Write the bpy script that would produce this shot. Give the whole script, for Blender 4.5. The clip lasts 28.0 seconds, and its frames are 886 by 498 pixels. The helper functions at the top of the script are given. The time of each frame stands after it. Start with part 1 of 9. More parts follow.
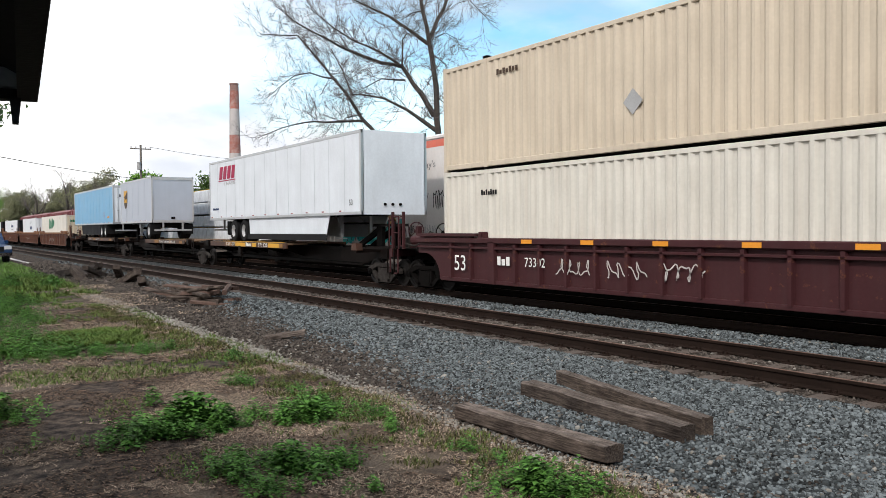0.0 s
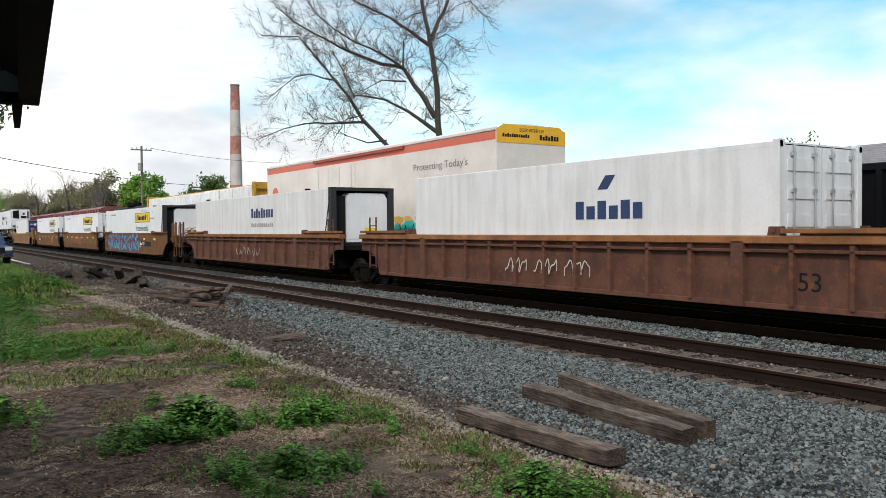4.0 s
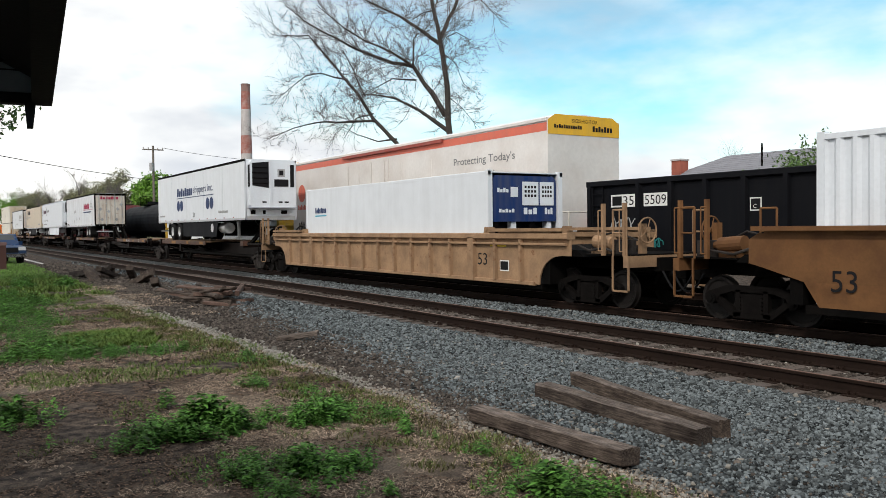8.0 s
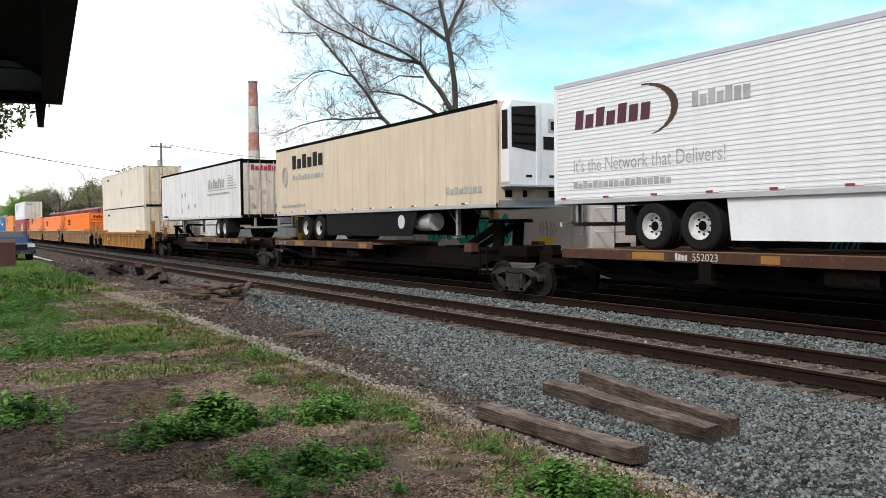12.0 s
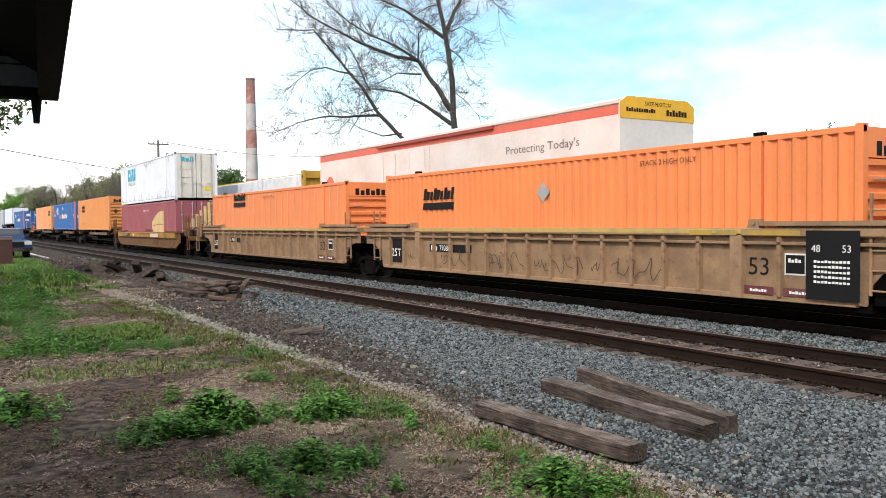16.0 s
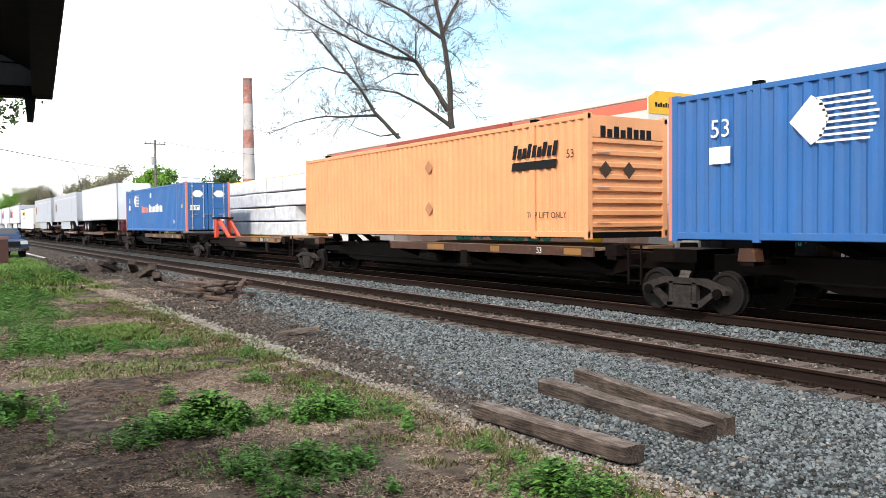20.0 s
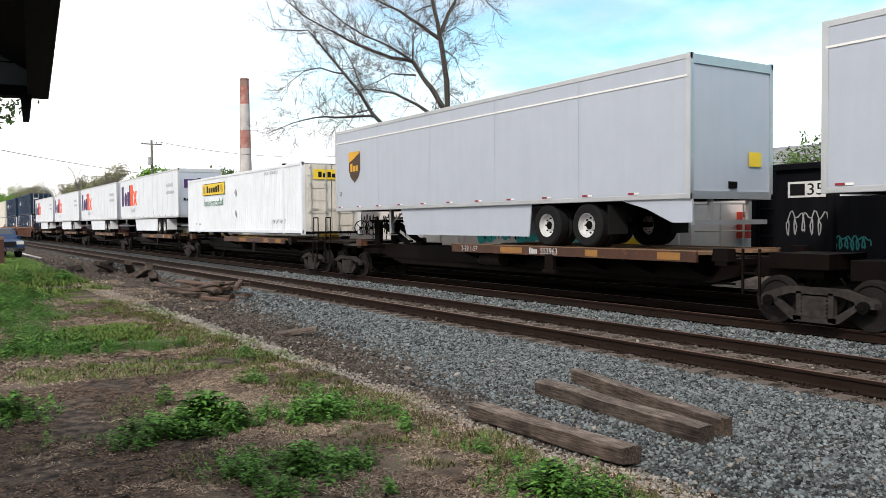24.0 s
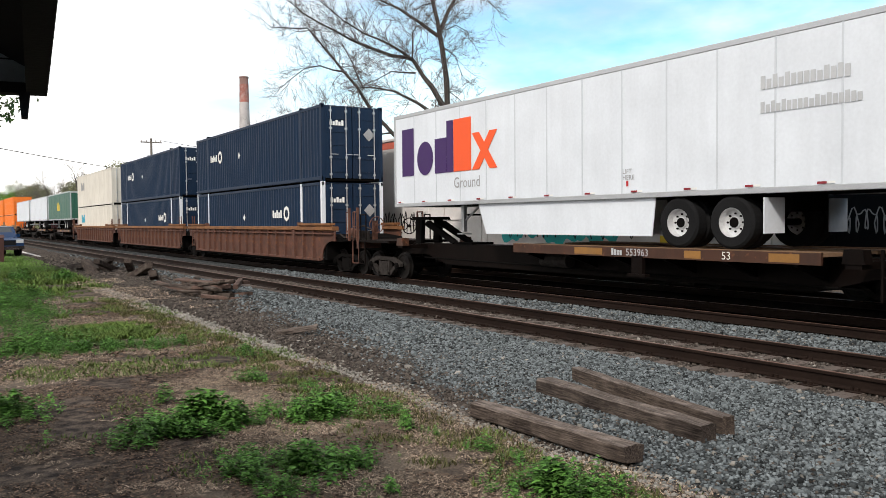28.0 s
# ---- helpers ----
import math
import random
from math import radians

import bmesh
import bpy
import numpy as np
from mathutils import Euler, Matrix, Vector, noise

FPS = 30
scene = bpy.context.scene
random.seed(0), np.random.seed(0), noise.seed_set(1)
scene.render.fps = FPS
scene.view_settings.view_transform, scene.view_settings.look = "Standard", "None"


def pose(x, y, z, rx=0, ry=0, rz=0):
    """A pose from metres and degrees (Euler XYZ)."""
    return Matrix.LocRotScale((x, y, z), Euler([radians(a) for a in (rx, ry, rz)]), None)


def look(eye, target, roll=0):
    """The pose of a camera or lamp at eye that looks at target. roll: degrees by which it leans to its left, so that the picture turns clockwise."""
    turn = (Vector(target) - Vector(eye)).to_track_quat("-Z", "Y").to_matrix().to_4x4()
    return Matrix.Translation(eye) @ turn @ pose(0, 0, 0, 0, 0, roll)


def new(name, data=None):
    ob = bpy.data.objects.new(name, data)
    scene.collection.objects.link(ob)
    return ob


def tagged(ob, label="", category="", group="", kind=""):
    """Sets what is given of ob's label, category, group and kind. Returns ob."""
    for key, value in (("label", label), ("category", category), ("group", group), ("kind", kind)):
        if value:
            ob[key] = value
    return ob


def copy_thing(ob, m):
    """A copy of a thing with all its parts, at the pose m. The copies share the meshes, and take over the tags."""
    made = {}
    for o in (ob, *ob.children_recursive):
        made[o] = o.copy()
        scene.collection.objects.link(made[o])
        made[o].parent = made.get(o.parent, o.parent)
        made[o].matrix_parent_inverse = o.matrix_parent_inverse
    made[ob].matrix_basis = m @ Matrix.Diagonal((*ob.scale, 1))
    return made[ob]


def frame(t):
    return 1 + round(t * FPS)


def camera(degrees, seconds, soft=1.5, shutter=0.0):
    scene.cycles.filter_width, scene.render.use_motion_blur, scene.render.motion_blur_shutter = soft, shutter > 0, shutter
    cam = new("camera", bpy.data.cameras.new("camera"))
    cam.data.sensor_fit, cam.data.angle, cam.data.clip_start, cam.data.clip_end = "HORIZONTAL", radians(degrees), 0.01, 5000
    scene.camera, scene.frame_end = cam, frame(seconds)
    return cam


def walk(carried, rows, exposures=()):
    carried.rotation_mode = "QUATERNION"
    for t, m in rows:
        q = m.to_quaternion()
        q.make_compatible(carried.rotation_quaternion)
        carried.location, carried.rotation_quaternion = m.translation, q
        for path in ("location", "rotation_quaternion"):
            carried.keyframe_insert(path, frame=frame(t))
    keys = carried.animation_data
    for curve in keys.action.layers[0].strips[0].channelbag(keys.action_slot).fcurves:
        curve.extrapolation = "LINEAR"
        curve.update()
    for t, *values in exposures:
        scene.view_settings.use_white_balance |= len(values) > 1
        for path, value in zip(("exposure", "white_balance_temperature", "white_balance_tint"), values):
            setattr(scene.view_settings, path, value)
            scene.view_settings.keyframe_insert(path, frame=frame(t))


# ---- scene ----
# t, eye x y z, heading (degrees left of +y), pitch, roll
PATH = [
    (0, 0.074, -9.309, 1.852, 56.573, -1.512, -0.50),
    (0.5, 0.070, -9.309, 1.853, 56.591, -1.521, -0.53),
    (1, 0.066, -9.310, 1.857, 56.696, -1.518, -0.56),
    (1.5, 0.065, -9.309, 1.859, 56.729, -1.494, -0.52),
    (2, 0.063, -9.308, 1.861, 56.678, -1.454, -0.48),
    (2.5, 0.060, -9.306, 1.865, 56.633, -1.436, -0.42),
    (3, 0.055, -9.307, 1.868, 56.586, -1.428, -0.44),
    (3.5, 0.054, -9.308, 1.869, 56.574, -1.430, -0.45),
    (5.5, 0.047, -9.316, 1.868, 56.978, -1.494, -0.62),
    (6, 0.042, -9.313, 1.869, 57.087, -1.507, -0.66),
    (6.5, 0.034, -9.310, 1.868, 57.184, -1.487, -0.68),
    (7, 0.028, -9.308, 1.869, 57.200, -1.493, -0.69),
    (7.5, 0.023, -9.308, 1.872, 57.245, -1.530, -0.69),
    (8, 0.021, -9.308, 1.873, 57.353, -1.542, -0.67),
    (8.5, 0.019, -9.307, 1.872, 57.486, -1.538, -0.67),
    (9, 0.011, -9.307, 1.873, 57.609, -1.529, -0.64),
    (9.5, 0.005, -9.306, 1.873, 57.749, -1.532, -0.62),
    (10, 0.001, -9.308, 1.872, 57.830, -1.528, -0.61),
    (10.5, 0.004, -9.310, 1.872, 57.919, -1.531, -0.61),
    (11, 0.004, -9.314, 1.875, 57.906, -1.572, -0.61),
    (11.5, 0.006, -9.316, 1.877, 57.865, -1.649, -0.63),
    (12, 0.010, -9.315, 1.881, 57.854, -1.746, -0.66),
    (12.5, 0.010, -9.317, 1.883, 57.818, -1.810, -0.67),
    (14.5, 0.011, -9.318, 1.881, 57.732, -1.931, -0.67),
    (15, 0.009, -9.316, 1.880, 57.698, -1.925, -0.66),
    (15.5, 0.001, -9.312, 1.879, 57.695, -1.924, -0.64),
    (16, -0.006, -9.309, 1.877, 57.688, -1.920, -0.64),
    (16.5, -0.010, -9.310, 1.876, 57.641, -1.917, -0.63),
    (17, -0.007, -9.309, 1.876, 57.639, -1.915, -0.60),
    (17.5, -0.007, -9.306, 1.876, 57.598, -1.916, -0.62),
    (18, -0.012, -9.302, 1.876, 57.587, -1.914, -0.62),
    (18.5, -0.021, -9.298, 1.878, 57.549, -1.902, -0.57),
    (19, -0.024, -9.294, 1.879, 57.536, -1.901, -0.55),
    (19.5, -0.025, -9.292, 1.878, 57.521, -1.893, -0.53),
    (20, -0.032, -9.293, 1.878, 57.480, -1.894, -0.53),
    (20.5, -0.036, -9.292, 1.880, 57.424, -1.927, -0.52),
    (21, -0.038, -9.290, 1.879, 57.370, -1.882, -0.50),
    (21.5, -0.038, -9.288, 1.880, 57.347, -1.867, -0.50),
    (23.5, -0.041, -9.290, 1.881, 57.266, -1.854, -0.45),
    (24, -0.043, -9.290, 1.878, 57.261, -1.857, -0.47),
    (24.5, -0.044, -9.289, 1.875, 57.234, -1.875, -0.50),
    (25, -0.044, -9.290, 1.877, 57.203, -1.927, -0.51),
    (25.5, -0.046, -9.291, 1.878, 57.201, -1.959, -0.52),
    (26, -0.047, -9.293, 1.879, 57.171, -1.991, -0.50),
    (26.5, -0.052, -9.292, 1.879, 57.151, -2.033, -0.51),
    (27, -0.060, -9.288, 1.878, 57.174, -1.994, -0.51),
    (27.5, -0.071, -9.284, 1.877, 57.193, -2.008, -0.52),
    (28, -0.076, -9.282, 1.876, 57.249, -1.997, -0.53),
]
cam = camera(57.06, 28.0, soft=0.8)


def aim(x, y, z, yaw, pitch, roll):
    a, b = radians(yaw), radians(pitch)
    return look((x, y, z), (x - 10 * math.sin(a) * math.cos(b), y + 10 * math.cos(a) * math.cos(b), z + 10 * math.sin(b)), roll)


walk(cam, [(t, aim(*p)) for t, *p in PATH],
     exposures=[(0, -0.22, 6300, 10), (1.2, -0.22, 6300, 10), (2, 0.0, 6550, 10), (3, -0.36, 6500, 10), (3.5, -0.36, 6450, 9), (6, -0.45, 6450, 8), (9, -0.36, 6400, 8), (12.5, -0.12, 6500, 10), (14.5, -0.12, 6300, 9), (17, 0.22, 6400, 10), (20, 0.42, 6400, 10), (21, 0.04, 6300, 9), (21.5, 0.0, 6300, 9), (23.5, 0.05, 6500, 10), (25, -0.15, 6500, 10), (28, -0.12, 6500, 10)])

# ---- world and sun ----
SUN_ELEVATION, SUN_AZIMUTH = radians(39), radians(144)   # azimuth clockwise from +y


def make_world():
    w = bpy.data.worlds.new("sky")
    scene.world = w
    w.use_nodes = True
    nt = w.node_tree
    nt.nodes.clear()
    N = nt.nodes.new
    out, bg = N("ShaderNodeOutputWorld"), N("ShaderNodeBackground")
    sky = N("ShaderNodeTexSky")
    sky.sky_type, sky.sun_disc = "NISHITA", False
    sky.sun_elevation, sky.sun_rotation = SUN_ELEVATION, SUN_AZIMUTH
    sky.air_density, sky.dust_density, sky.ozone_density = 1.0, 0.6, 1.5
    co, mp = N("ShaderNodeTexCoord"), N("ShaderNodeMapping")
    mp.inputs["Scale"].default_value = (1.0, 1.0, 2.6)
    mp.inputs["Location"].default_value = (0.35, 0.12, 0.3)
    big, fine = N("ShaderNodeTexNoise"), N("ShaderNodeTexNoise")
    big.inputs["Scale"].default_value, big.inputs["Detail"].default_value = 1.25, 7.0
    big.inputs["Roughness"].default_value = 0.55
    fine.inputs["Scale"].default_value, fine.inputs["Detail"].default_value = 3.4, 8.0
    cover, shade = N("ShaderNodeValToRGB"), N("ShaderNodeValToRGB")
    cover.color_ramp.elements[0].position, cover.color_ramp.elements[1].position = 0.42, 0.60
    shade.color_ramp.elements[0].position, shade.color_ramp.elements[1].position = 0.36, 0.56
    shade.color_ramp.elements[0].color = (6.0, 6.3, 6.9, 1)
    shade.color_ramp.elements[1].color = (10.9, 10.7, 10.4, 1)
    # the cloud thins out towards the north
    north, thin = N("ShaderNodeVectorMath"), N("ShaderNodeMath")
    north.operation, thin.operation = "DOT_PRODUCT", "MULTIPLY_ADD"
    north.inputs[1].default_value = (0.10, 0.94, 0.10)
    thin.inputs[1].default_value = -0.52
    mix = N("ShaderNodeMix")
    mix.data_type = "RGBA"
    link = nt.links.new
    link(co.outputs["Generated"], mp.inputs["Vector"])
    link(mp.outputs["Vector"], big.inputs["Vector"])
    link(mp.outputs["Vector"], fine.inputs["Vector"])
    link(co.outputs["Generated"], north.inputs[0])
    link(north.outputs["Value"], thin.inputs[0])
    add = N("ShaderNodeMath")
    add.operation = "ADD"
    link(big.outputs["Fac"], add.inputs[0])
    add.inputs[1].default_value = 0.345
    link(add.outputs[0], thin.inputs[2])
    link(thin.outputs[0], cover.inputs["Fac"])
    link(fine.outputs["Fac"], shade.inputs["Fac"])
    link(cover.outputs["Color"], mix.inputs["Factor"])
    clear = N("ShaderNodeVectorMath")
    clear.operation = "MULTIPLY"
    clear.inputs[1].default_value = (0.74, 1.42, 1.36)
    link(sky.outputs["Color"], clear.inputs[0])
    link(clear.outputs[0], mix.inputs["A"])
    link(shade.outputs["Color"], mix.inputs["B"])
    link(mix.outputs["Result"], bg.inputs["Color"])
    bg.inputs["Strength"].default_value = 0.15
    link(bg.outputs["Background"], out.inputs["Surface"])


make_world()
sun = new("sun", bpy.data.lights.new("sun", "SUN"))
sun.data.energy, sun.data.angle, sun.data.color = 2.8, radians(4), (1.0, 0.93, 0.86)
sun.matrix_world = look((0, 0, 0), (-math.sin(SUN_AZIMUTH) * math.cos(SUN_ELEVATION), -math.cos(SUN_AZIMUTH) * math.cos(SUN_ELEVATION), -math.sin(SUN_ELEVATION)))

# ---- materials ----
MATS = {}


def mat(name, rgb, rough=0.6, metal=0.0, vary=0.18, scale=1.5, grain=30.0, dirt=None, dirt_amount=0.0, streak=False, bump=0.15, rust=0.0, object_vary=0.0, island=0.0, spec=0.4):
    """A worn surface: colour varied at two scales, dirt or streaks, rust spots and fine relief."""
    if name in MATS:
        return MATS[name]
    m = bpy.data.materials.new(name)
    MATS[name] = m
    m.use_nodes = True
    nt = m.node_tree
    N, link = nt.nodes.new, nt.links.new
    b = nt.nodes["Principled BSDF"]
    b.inputs["Metallic"].default_value = metal
    b.inputs["Specular IOR Level"].default_value = spec
    co = N("ShaderNodeTexCoord")
    n1, n2 = N("ShaderNodeTexNoise"), N("ShaderNodeTexNoise")
    n1.inputs["Scale"].default_value, n1.inputs["Detail"].default_value = scale, 5
    n2.inputs["Scale"].default_value, n2.inputs["Detail"].default_value = grain, 4
    link(co.outputs["Object"], n1.inputs["Vector"])
    link(co.outputs["Object"], n2.inputs["Vector"])
    add = N("ShaderNodeMath")
    add.operation = "MULTIPLY_ADD"
    link(n2.outputs["Fac"], add.inputs[0])
    add.inputs[1].default_value = 0.5
    link(n1.outputs["Fac"], add.inputs[2])
    ramp = N("ShaderNodeMapRange")
    ramp.inputs["From Min"].default_value, ramp.inputs["From Max"].default_value = 0.5, 1.0
    ramp.inputs["To Min"].default_value, ramp.inputs["To Max"].default_value = 1 - vary, 1 + vary
    link(add.outputs[0], ramp.inputs["Value"])
    value = ramp.outputs[0]

    def times(sock, lo, hi, amount):
        mr, mu = N("ShaderNodeMapRange"), N("ShaderNodeMath")
        mr.inputs["To Min"].default_value, mr.inputs["To Max"].default_value = 1 - amount, 1 + amount
        mu.operation = "MULTIPLY"
        link(sock, mr.inputs["Value"])
        link(value, mu.inputs[0])
        link(mr.outputs[0], mu.inputs[1])
        return mu.outputs[0]
    if object_vary:
        value = times(N("ShaderNodeObjectInfo").outputs["Random"], 0, 1, object_vary)
    if island:
        value = times(N("ShaderNodeNewGeometry").outputs["Random Per Island"], 0, 1, island)
    base = N("ShaderNodeVectorMath")
    base.operation = "SCALE"
    base.inputs[0].default_value = rgb
    link(value, base.inputs["Scale"])
    colour = base.outputs[0]

    def over(fac_sock, lo, hi, rgb2, amount):
        mr, mx = N("ShaderNodeMapRange"), N("ShaderNodeMix")
        mr.inputs["From Min"].default_value, mr.inputs["From Max"].default_value = lo, hi
        mr.inputs["To Max"].default_value = amount
        mx.data_type = "RGBA"
        link(fac_sock, mr.inputs["Value"])
        link(mr.outputs[0], mx.inputs["Factor"])
        link(colour, mx.inputs["A"])
        mx.inputs["B"].default_value = (*rgb2, 1)
        return mx.outputs["Result"]
    if dirt:
        nd = N("ShaderNodeTexNoise")
        nd.inputs["Detail"].default_value = 6
        if streak:
            mp = N("ShaderNodeMapping")
            mp.inputs["Scale"].default_value = (5.0, 5.0, 0.55)
            link(co.outputs["Object"], mp.inputs["Vector"])
            link(mp.outputs[0], nd.inputs["Vector"])
            nd.inputs["Scale"].default_value = 1.0
        else:
            nd.inputs["Scale"].default_value = scale * 1.7
            link(co.outputs["Object"], nd.inputs["Vector"])
        colour = over(nd.outputs["Fac"], 0.42, 0.75, dirt, dirt_amount)
    if rust:
        nr = N("ShaderNodeTexNoise")
        nr.inputs["Scale"].default_value, nr.inputs["Detail"].default_value = 4.5, 8
        nr.inputs["Roughness"].default_value = 0.7
        link(co.outputs["Object"], nr.inputs["Vector"])
        colour = over(nr.outputs["Fac"], 0.62 - 0.2 * rust, 0.72 - 0.2 * rust, (0.16, 0.065, 0.03), 0.85)
    link(colour, b.inputs["Base Color"])
    rr = N("ShaderNodeMapRange")
    rr.inputs["To Min"].default_value, rr.inputs["To Max"].default_value = max(rough - 0.12, 0.03), min(rough + 0.14, 1)
    link(n1.outputs["Fac"], rr.inputs["Value"])
    link(rr.outputs[0], b.inputs["Roughness"])
    if bump:
        bp = N("ShaderNodeBump")
        bp.inputs["Strength"].default_value, bp.inputs["Distance"].default_value = bump, 0.02
        link(n2.outputs["Fac"], bp.inputs["Height"])
        link(bp.outputs[0], b.inputs["Normal"])
    return m


def paint(name, rgb, dirt=(0.16, 0.14, 0.12), amount=0.35, rough=0.5, rust=0.0, vary=0.08, spec=0.28):
    return mat(name, rgb, rough=rough, vary=vary, scale=0.8, grain=14, dirt=dirt, dirt_amount=amount, streak=True, bump=0.05, rust=rust, spec=spec)


def railcar_paint(name, rgb, dirt, amount=0.75, rust=0.25, vary=0.25):
    return mat(name, rgb, rough=0.7, vary=vary, scale=1.3, grain=22, dirt=dirt, dirt_amount=amount, bump=0.08, rust=rust, spec=0.14, object_vary=0.12)


WHITE = paint("white_paint", (0.67, 0.69, 0.715), dirt=(0.36, 0.35, 0.33), amount=0.35)
CLEAN_WHITE = paint("clean_white_paint", (0.69, 0.725, 0.765), dirt=(0.42, 0.43, 0.45), amount=0.12)
FRP = mat("white_panel_sheet", (0.68, 0.71, 0.745), rough=0.4, vary=0.05, dirt=(0.36, 0.36, 0.36), dirt_amount=0.14, streak=True, bump=0.03)
BEIGE = paint("beige_paint", (0.58, 0.50, 0.39), dirt=(0.34, 0.27, 0.2), amount=0.3)
CREAM = paint("cream_paint", (0.64, 0.61, 0.54), dirt=(0.36, 0.3, 0.24), amount=0.3)
RUSTY_DOOR = mat("rust_marked_white_door", (0.58, 0.54, 0.48), rough=0.5, vary=0.1, dirt=(0.3, 0.17, 0.1), dirt_amount=0.6, streak=True, rust=0.15, spec=0.25)
DOOR_CREAM = paint("rusty_door_cream", (0.62, 0.52, 0.38), amount=0.4, rust=0.25)
ALU = mat("grey_aluminium_sheet", (0.42, 0.455, 0.52), rough=0.45, metal=0.15, vary=0.04, dirt=(0.25, 0.26, 0.28), dirt_amount=0.1, streak=True, bump=0.03)
TRIM = mat("bare_aluminium_trim", (0.5, 0.51, 0.52), rough=0.38, metal=0.7, vary=0.1)
SKYBLUE = paint("faded_sky_blue_paint", (0.16, 0.38, 0.58), amount=0.12, rough=0.45)
ORANGE = paint("orange_paint", (0.80, 0.19, 0.02), amount=0.10)
FADED_ORANGE = paint("faded_orange_paint", (0.78, 0.235, 0.075), dirt=(0.5, 0.2, 0.1), amount=0.25)
PALE_ORANGE = paint("pale_orange_paint", (0.72, 0.33, 0.15), amount=0.10)
GOLDEN_ORANGE = paint("golden_orange_paint", (0.66, 0.27, 0.085), amount=0.10)
BLUE = paint("container_blue_paint", (0.03, 0.13, 0.36), amount=0.2)
NAVY = paint("navy_paint", (0.010, 0.024, 0.052), dirt=(0.05, 0.05, 0.055), amount=0.2, spec=0.12)
UNIT_NAVY = paint("dark_blue_machinery_paint", (0.012, 0.035, 0.13), amount=0.3, spec=0.15)
GREEN = paint("dark_green_paint", (0.03, 0.12, 0.08), amount=0.2)
PLUM = paint("faded_plum_paint", (0.30, 0.085, 0.10), amount=0.15)
PINK = paint("faded_red_post_paint", (0.62, 0.20, 0.15), amount=0.15)
TAN = railcar_paint("yellow_tan_railcar_paint", (0.30, 0.19, 0.11), (0.13, 0.082, 0.055), 0.6, 0.12, 0.2)
TAN_SMOOTH = railcar_paint("brown_tan_railcar_paint", (0.165, 0.080, 0.033), (0.085, 0.040, 0.020), 0.8, 0.12, 0.18)
YELLOW_CAR = railcar_paint("golden_railcar_paint", (0.34, 0.18, 0.05), (0.12, 0.06, 0.03), 0.8)
RUSTY = railcar_paint("rust_red_railcar_paint", (0.120, 0.056, 0.040), (0.045, 0.028, 0.025), 0.8, 0.35)
RUSTY_CHORD = railcar_paint("worn_orange_brown_chord_paint", (0.23, 0.105, 0.045), (0.09, 0.045, 0.03))
MAROON = paint("maroon_railcar_paint", (0.052, 0.018, 0.020), dirt=(0.06, 0.032, 0.032), amount=0.4, rust=0.05, vary=0.16, spec=0.12)
# Spine paint nearly black: the shade under the loads is put into its brown.
SPINE = paint("shaded_brown_spine_paint", (0.0075, 0.005, 0.0042), dirt=(0.004, 0.0035, 0.0035), amount=0.6, rust=0.0, spec=0.04)
DECK_EDGE = paint("rusty_deck_edge_paint", (0.062, 0.027, 0.016), dirt=(0.025, 0.015, 0.011), amount=0.6, rust=0.3)
DECK = mat("worn_deck_timber", (0.19, 0.11, 0.06), rough=0.85, vary=0.3, grain=18, dirt=(0.12, 0.08, 0.05), dirt_amount=0.6)
# Steel darkened further to hold the shade under the cars, wherever it is used.
STEEL = mat("oily_shaded_steel", (0.0045, 0.0042, 0.004), rough=0.8, metal=0.0, vary=0.35, dirt=(0.009, 0.007, 0.006), dirt_amount=0.5, spec=0.03)
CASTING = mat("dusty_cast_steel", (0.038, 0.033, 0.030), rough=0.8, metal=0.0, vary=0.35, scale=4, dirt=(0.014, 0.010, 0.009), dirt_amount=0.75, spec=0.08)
# Truck frames under well cars: a copy of the cast steel darkened as shade.
SHADED_CASTING = mat("shaded_cast_steel", (0.007, 0.006, 0.0055), rough=0.85, vary=0.4, scale=4, dirt=(0.006, 0.005, 0.005), dirt_amount=0.7, spec=0.04)
WHEEL = mat("wheel_steel", (0.014, 0.012, 0.011), rough=0.6, metal=0.0, vary=0.25, spec=0.12)
RAIL = mat("rusty_rail", (0.017, 0.0105, 0.008), rough=0.75, metal=0.0, vary=0.3, grain=20, spec=0.08)
RAIL_TOP = mat("worn_rail_head", (0.15, 0.085, 0.062), rough=0.55, metal=0.3, vary=0.25)
RUBBER = mat("tyre_rubber", (0.011, 0.011, 0.0115), rough=0.85, vary=0.3, spec=0.12)
RIM = mat("dull_white_rim", (0.62, 0.62, 0.62), rough=0.4, metal=0.4, vary=0.15)
BLACK = paint("black_paint", (0.0055, 0.006, 0.008), dirt=(0.014, 0.013, 0.013), amount=0.35, rough=0.6, spec=0.08)
MARK_BLACK = mat("black_lettering", (0.012, 0.012, 0.013), vary=0.1, bump=0, spec=0.1)
MARK_WHITE = mat("white_lettering", (0.75, 0.75, 0.72), vary=0.1, bump=0)
MARK_YELLOW = mat("yellow_marking", (0.74, 0.53, 0.03), vary=0.12, bump=0)
MARK_ORANGE = mat("amber_reflector", (0.72, 0.28, 0.02), vary=0.12, bump=0)
MARK_RED = mat("red_marking", (0.52, 0.025, 0.03), vary=0.1, bump=0)
MARK_GREEN = mat("green_lettering", (0.01, 0.16, 0.07), vary=0.1, bump=0)
MARK_PLUM = mat("plum_lettering", (0.07, 0.018, 0.04), vary=0.1, bump=0)
MARK_PURPLE = mat("purple_lettering", (0.045, 0.014, 0.10), vary=0.05, bump=0)
MARK_VERMILION = mat("vermilion_lettering", (0.85, 0.10, 0.02), vary=0.05, bump=0)
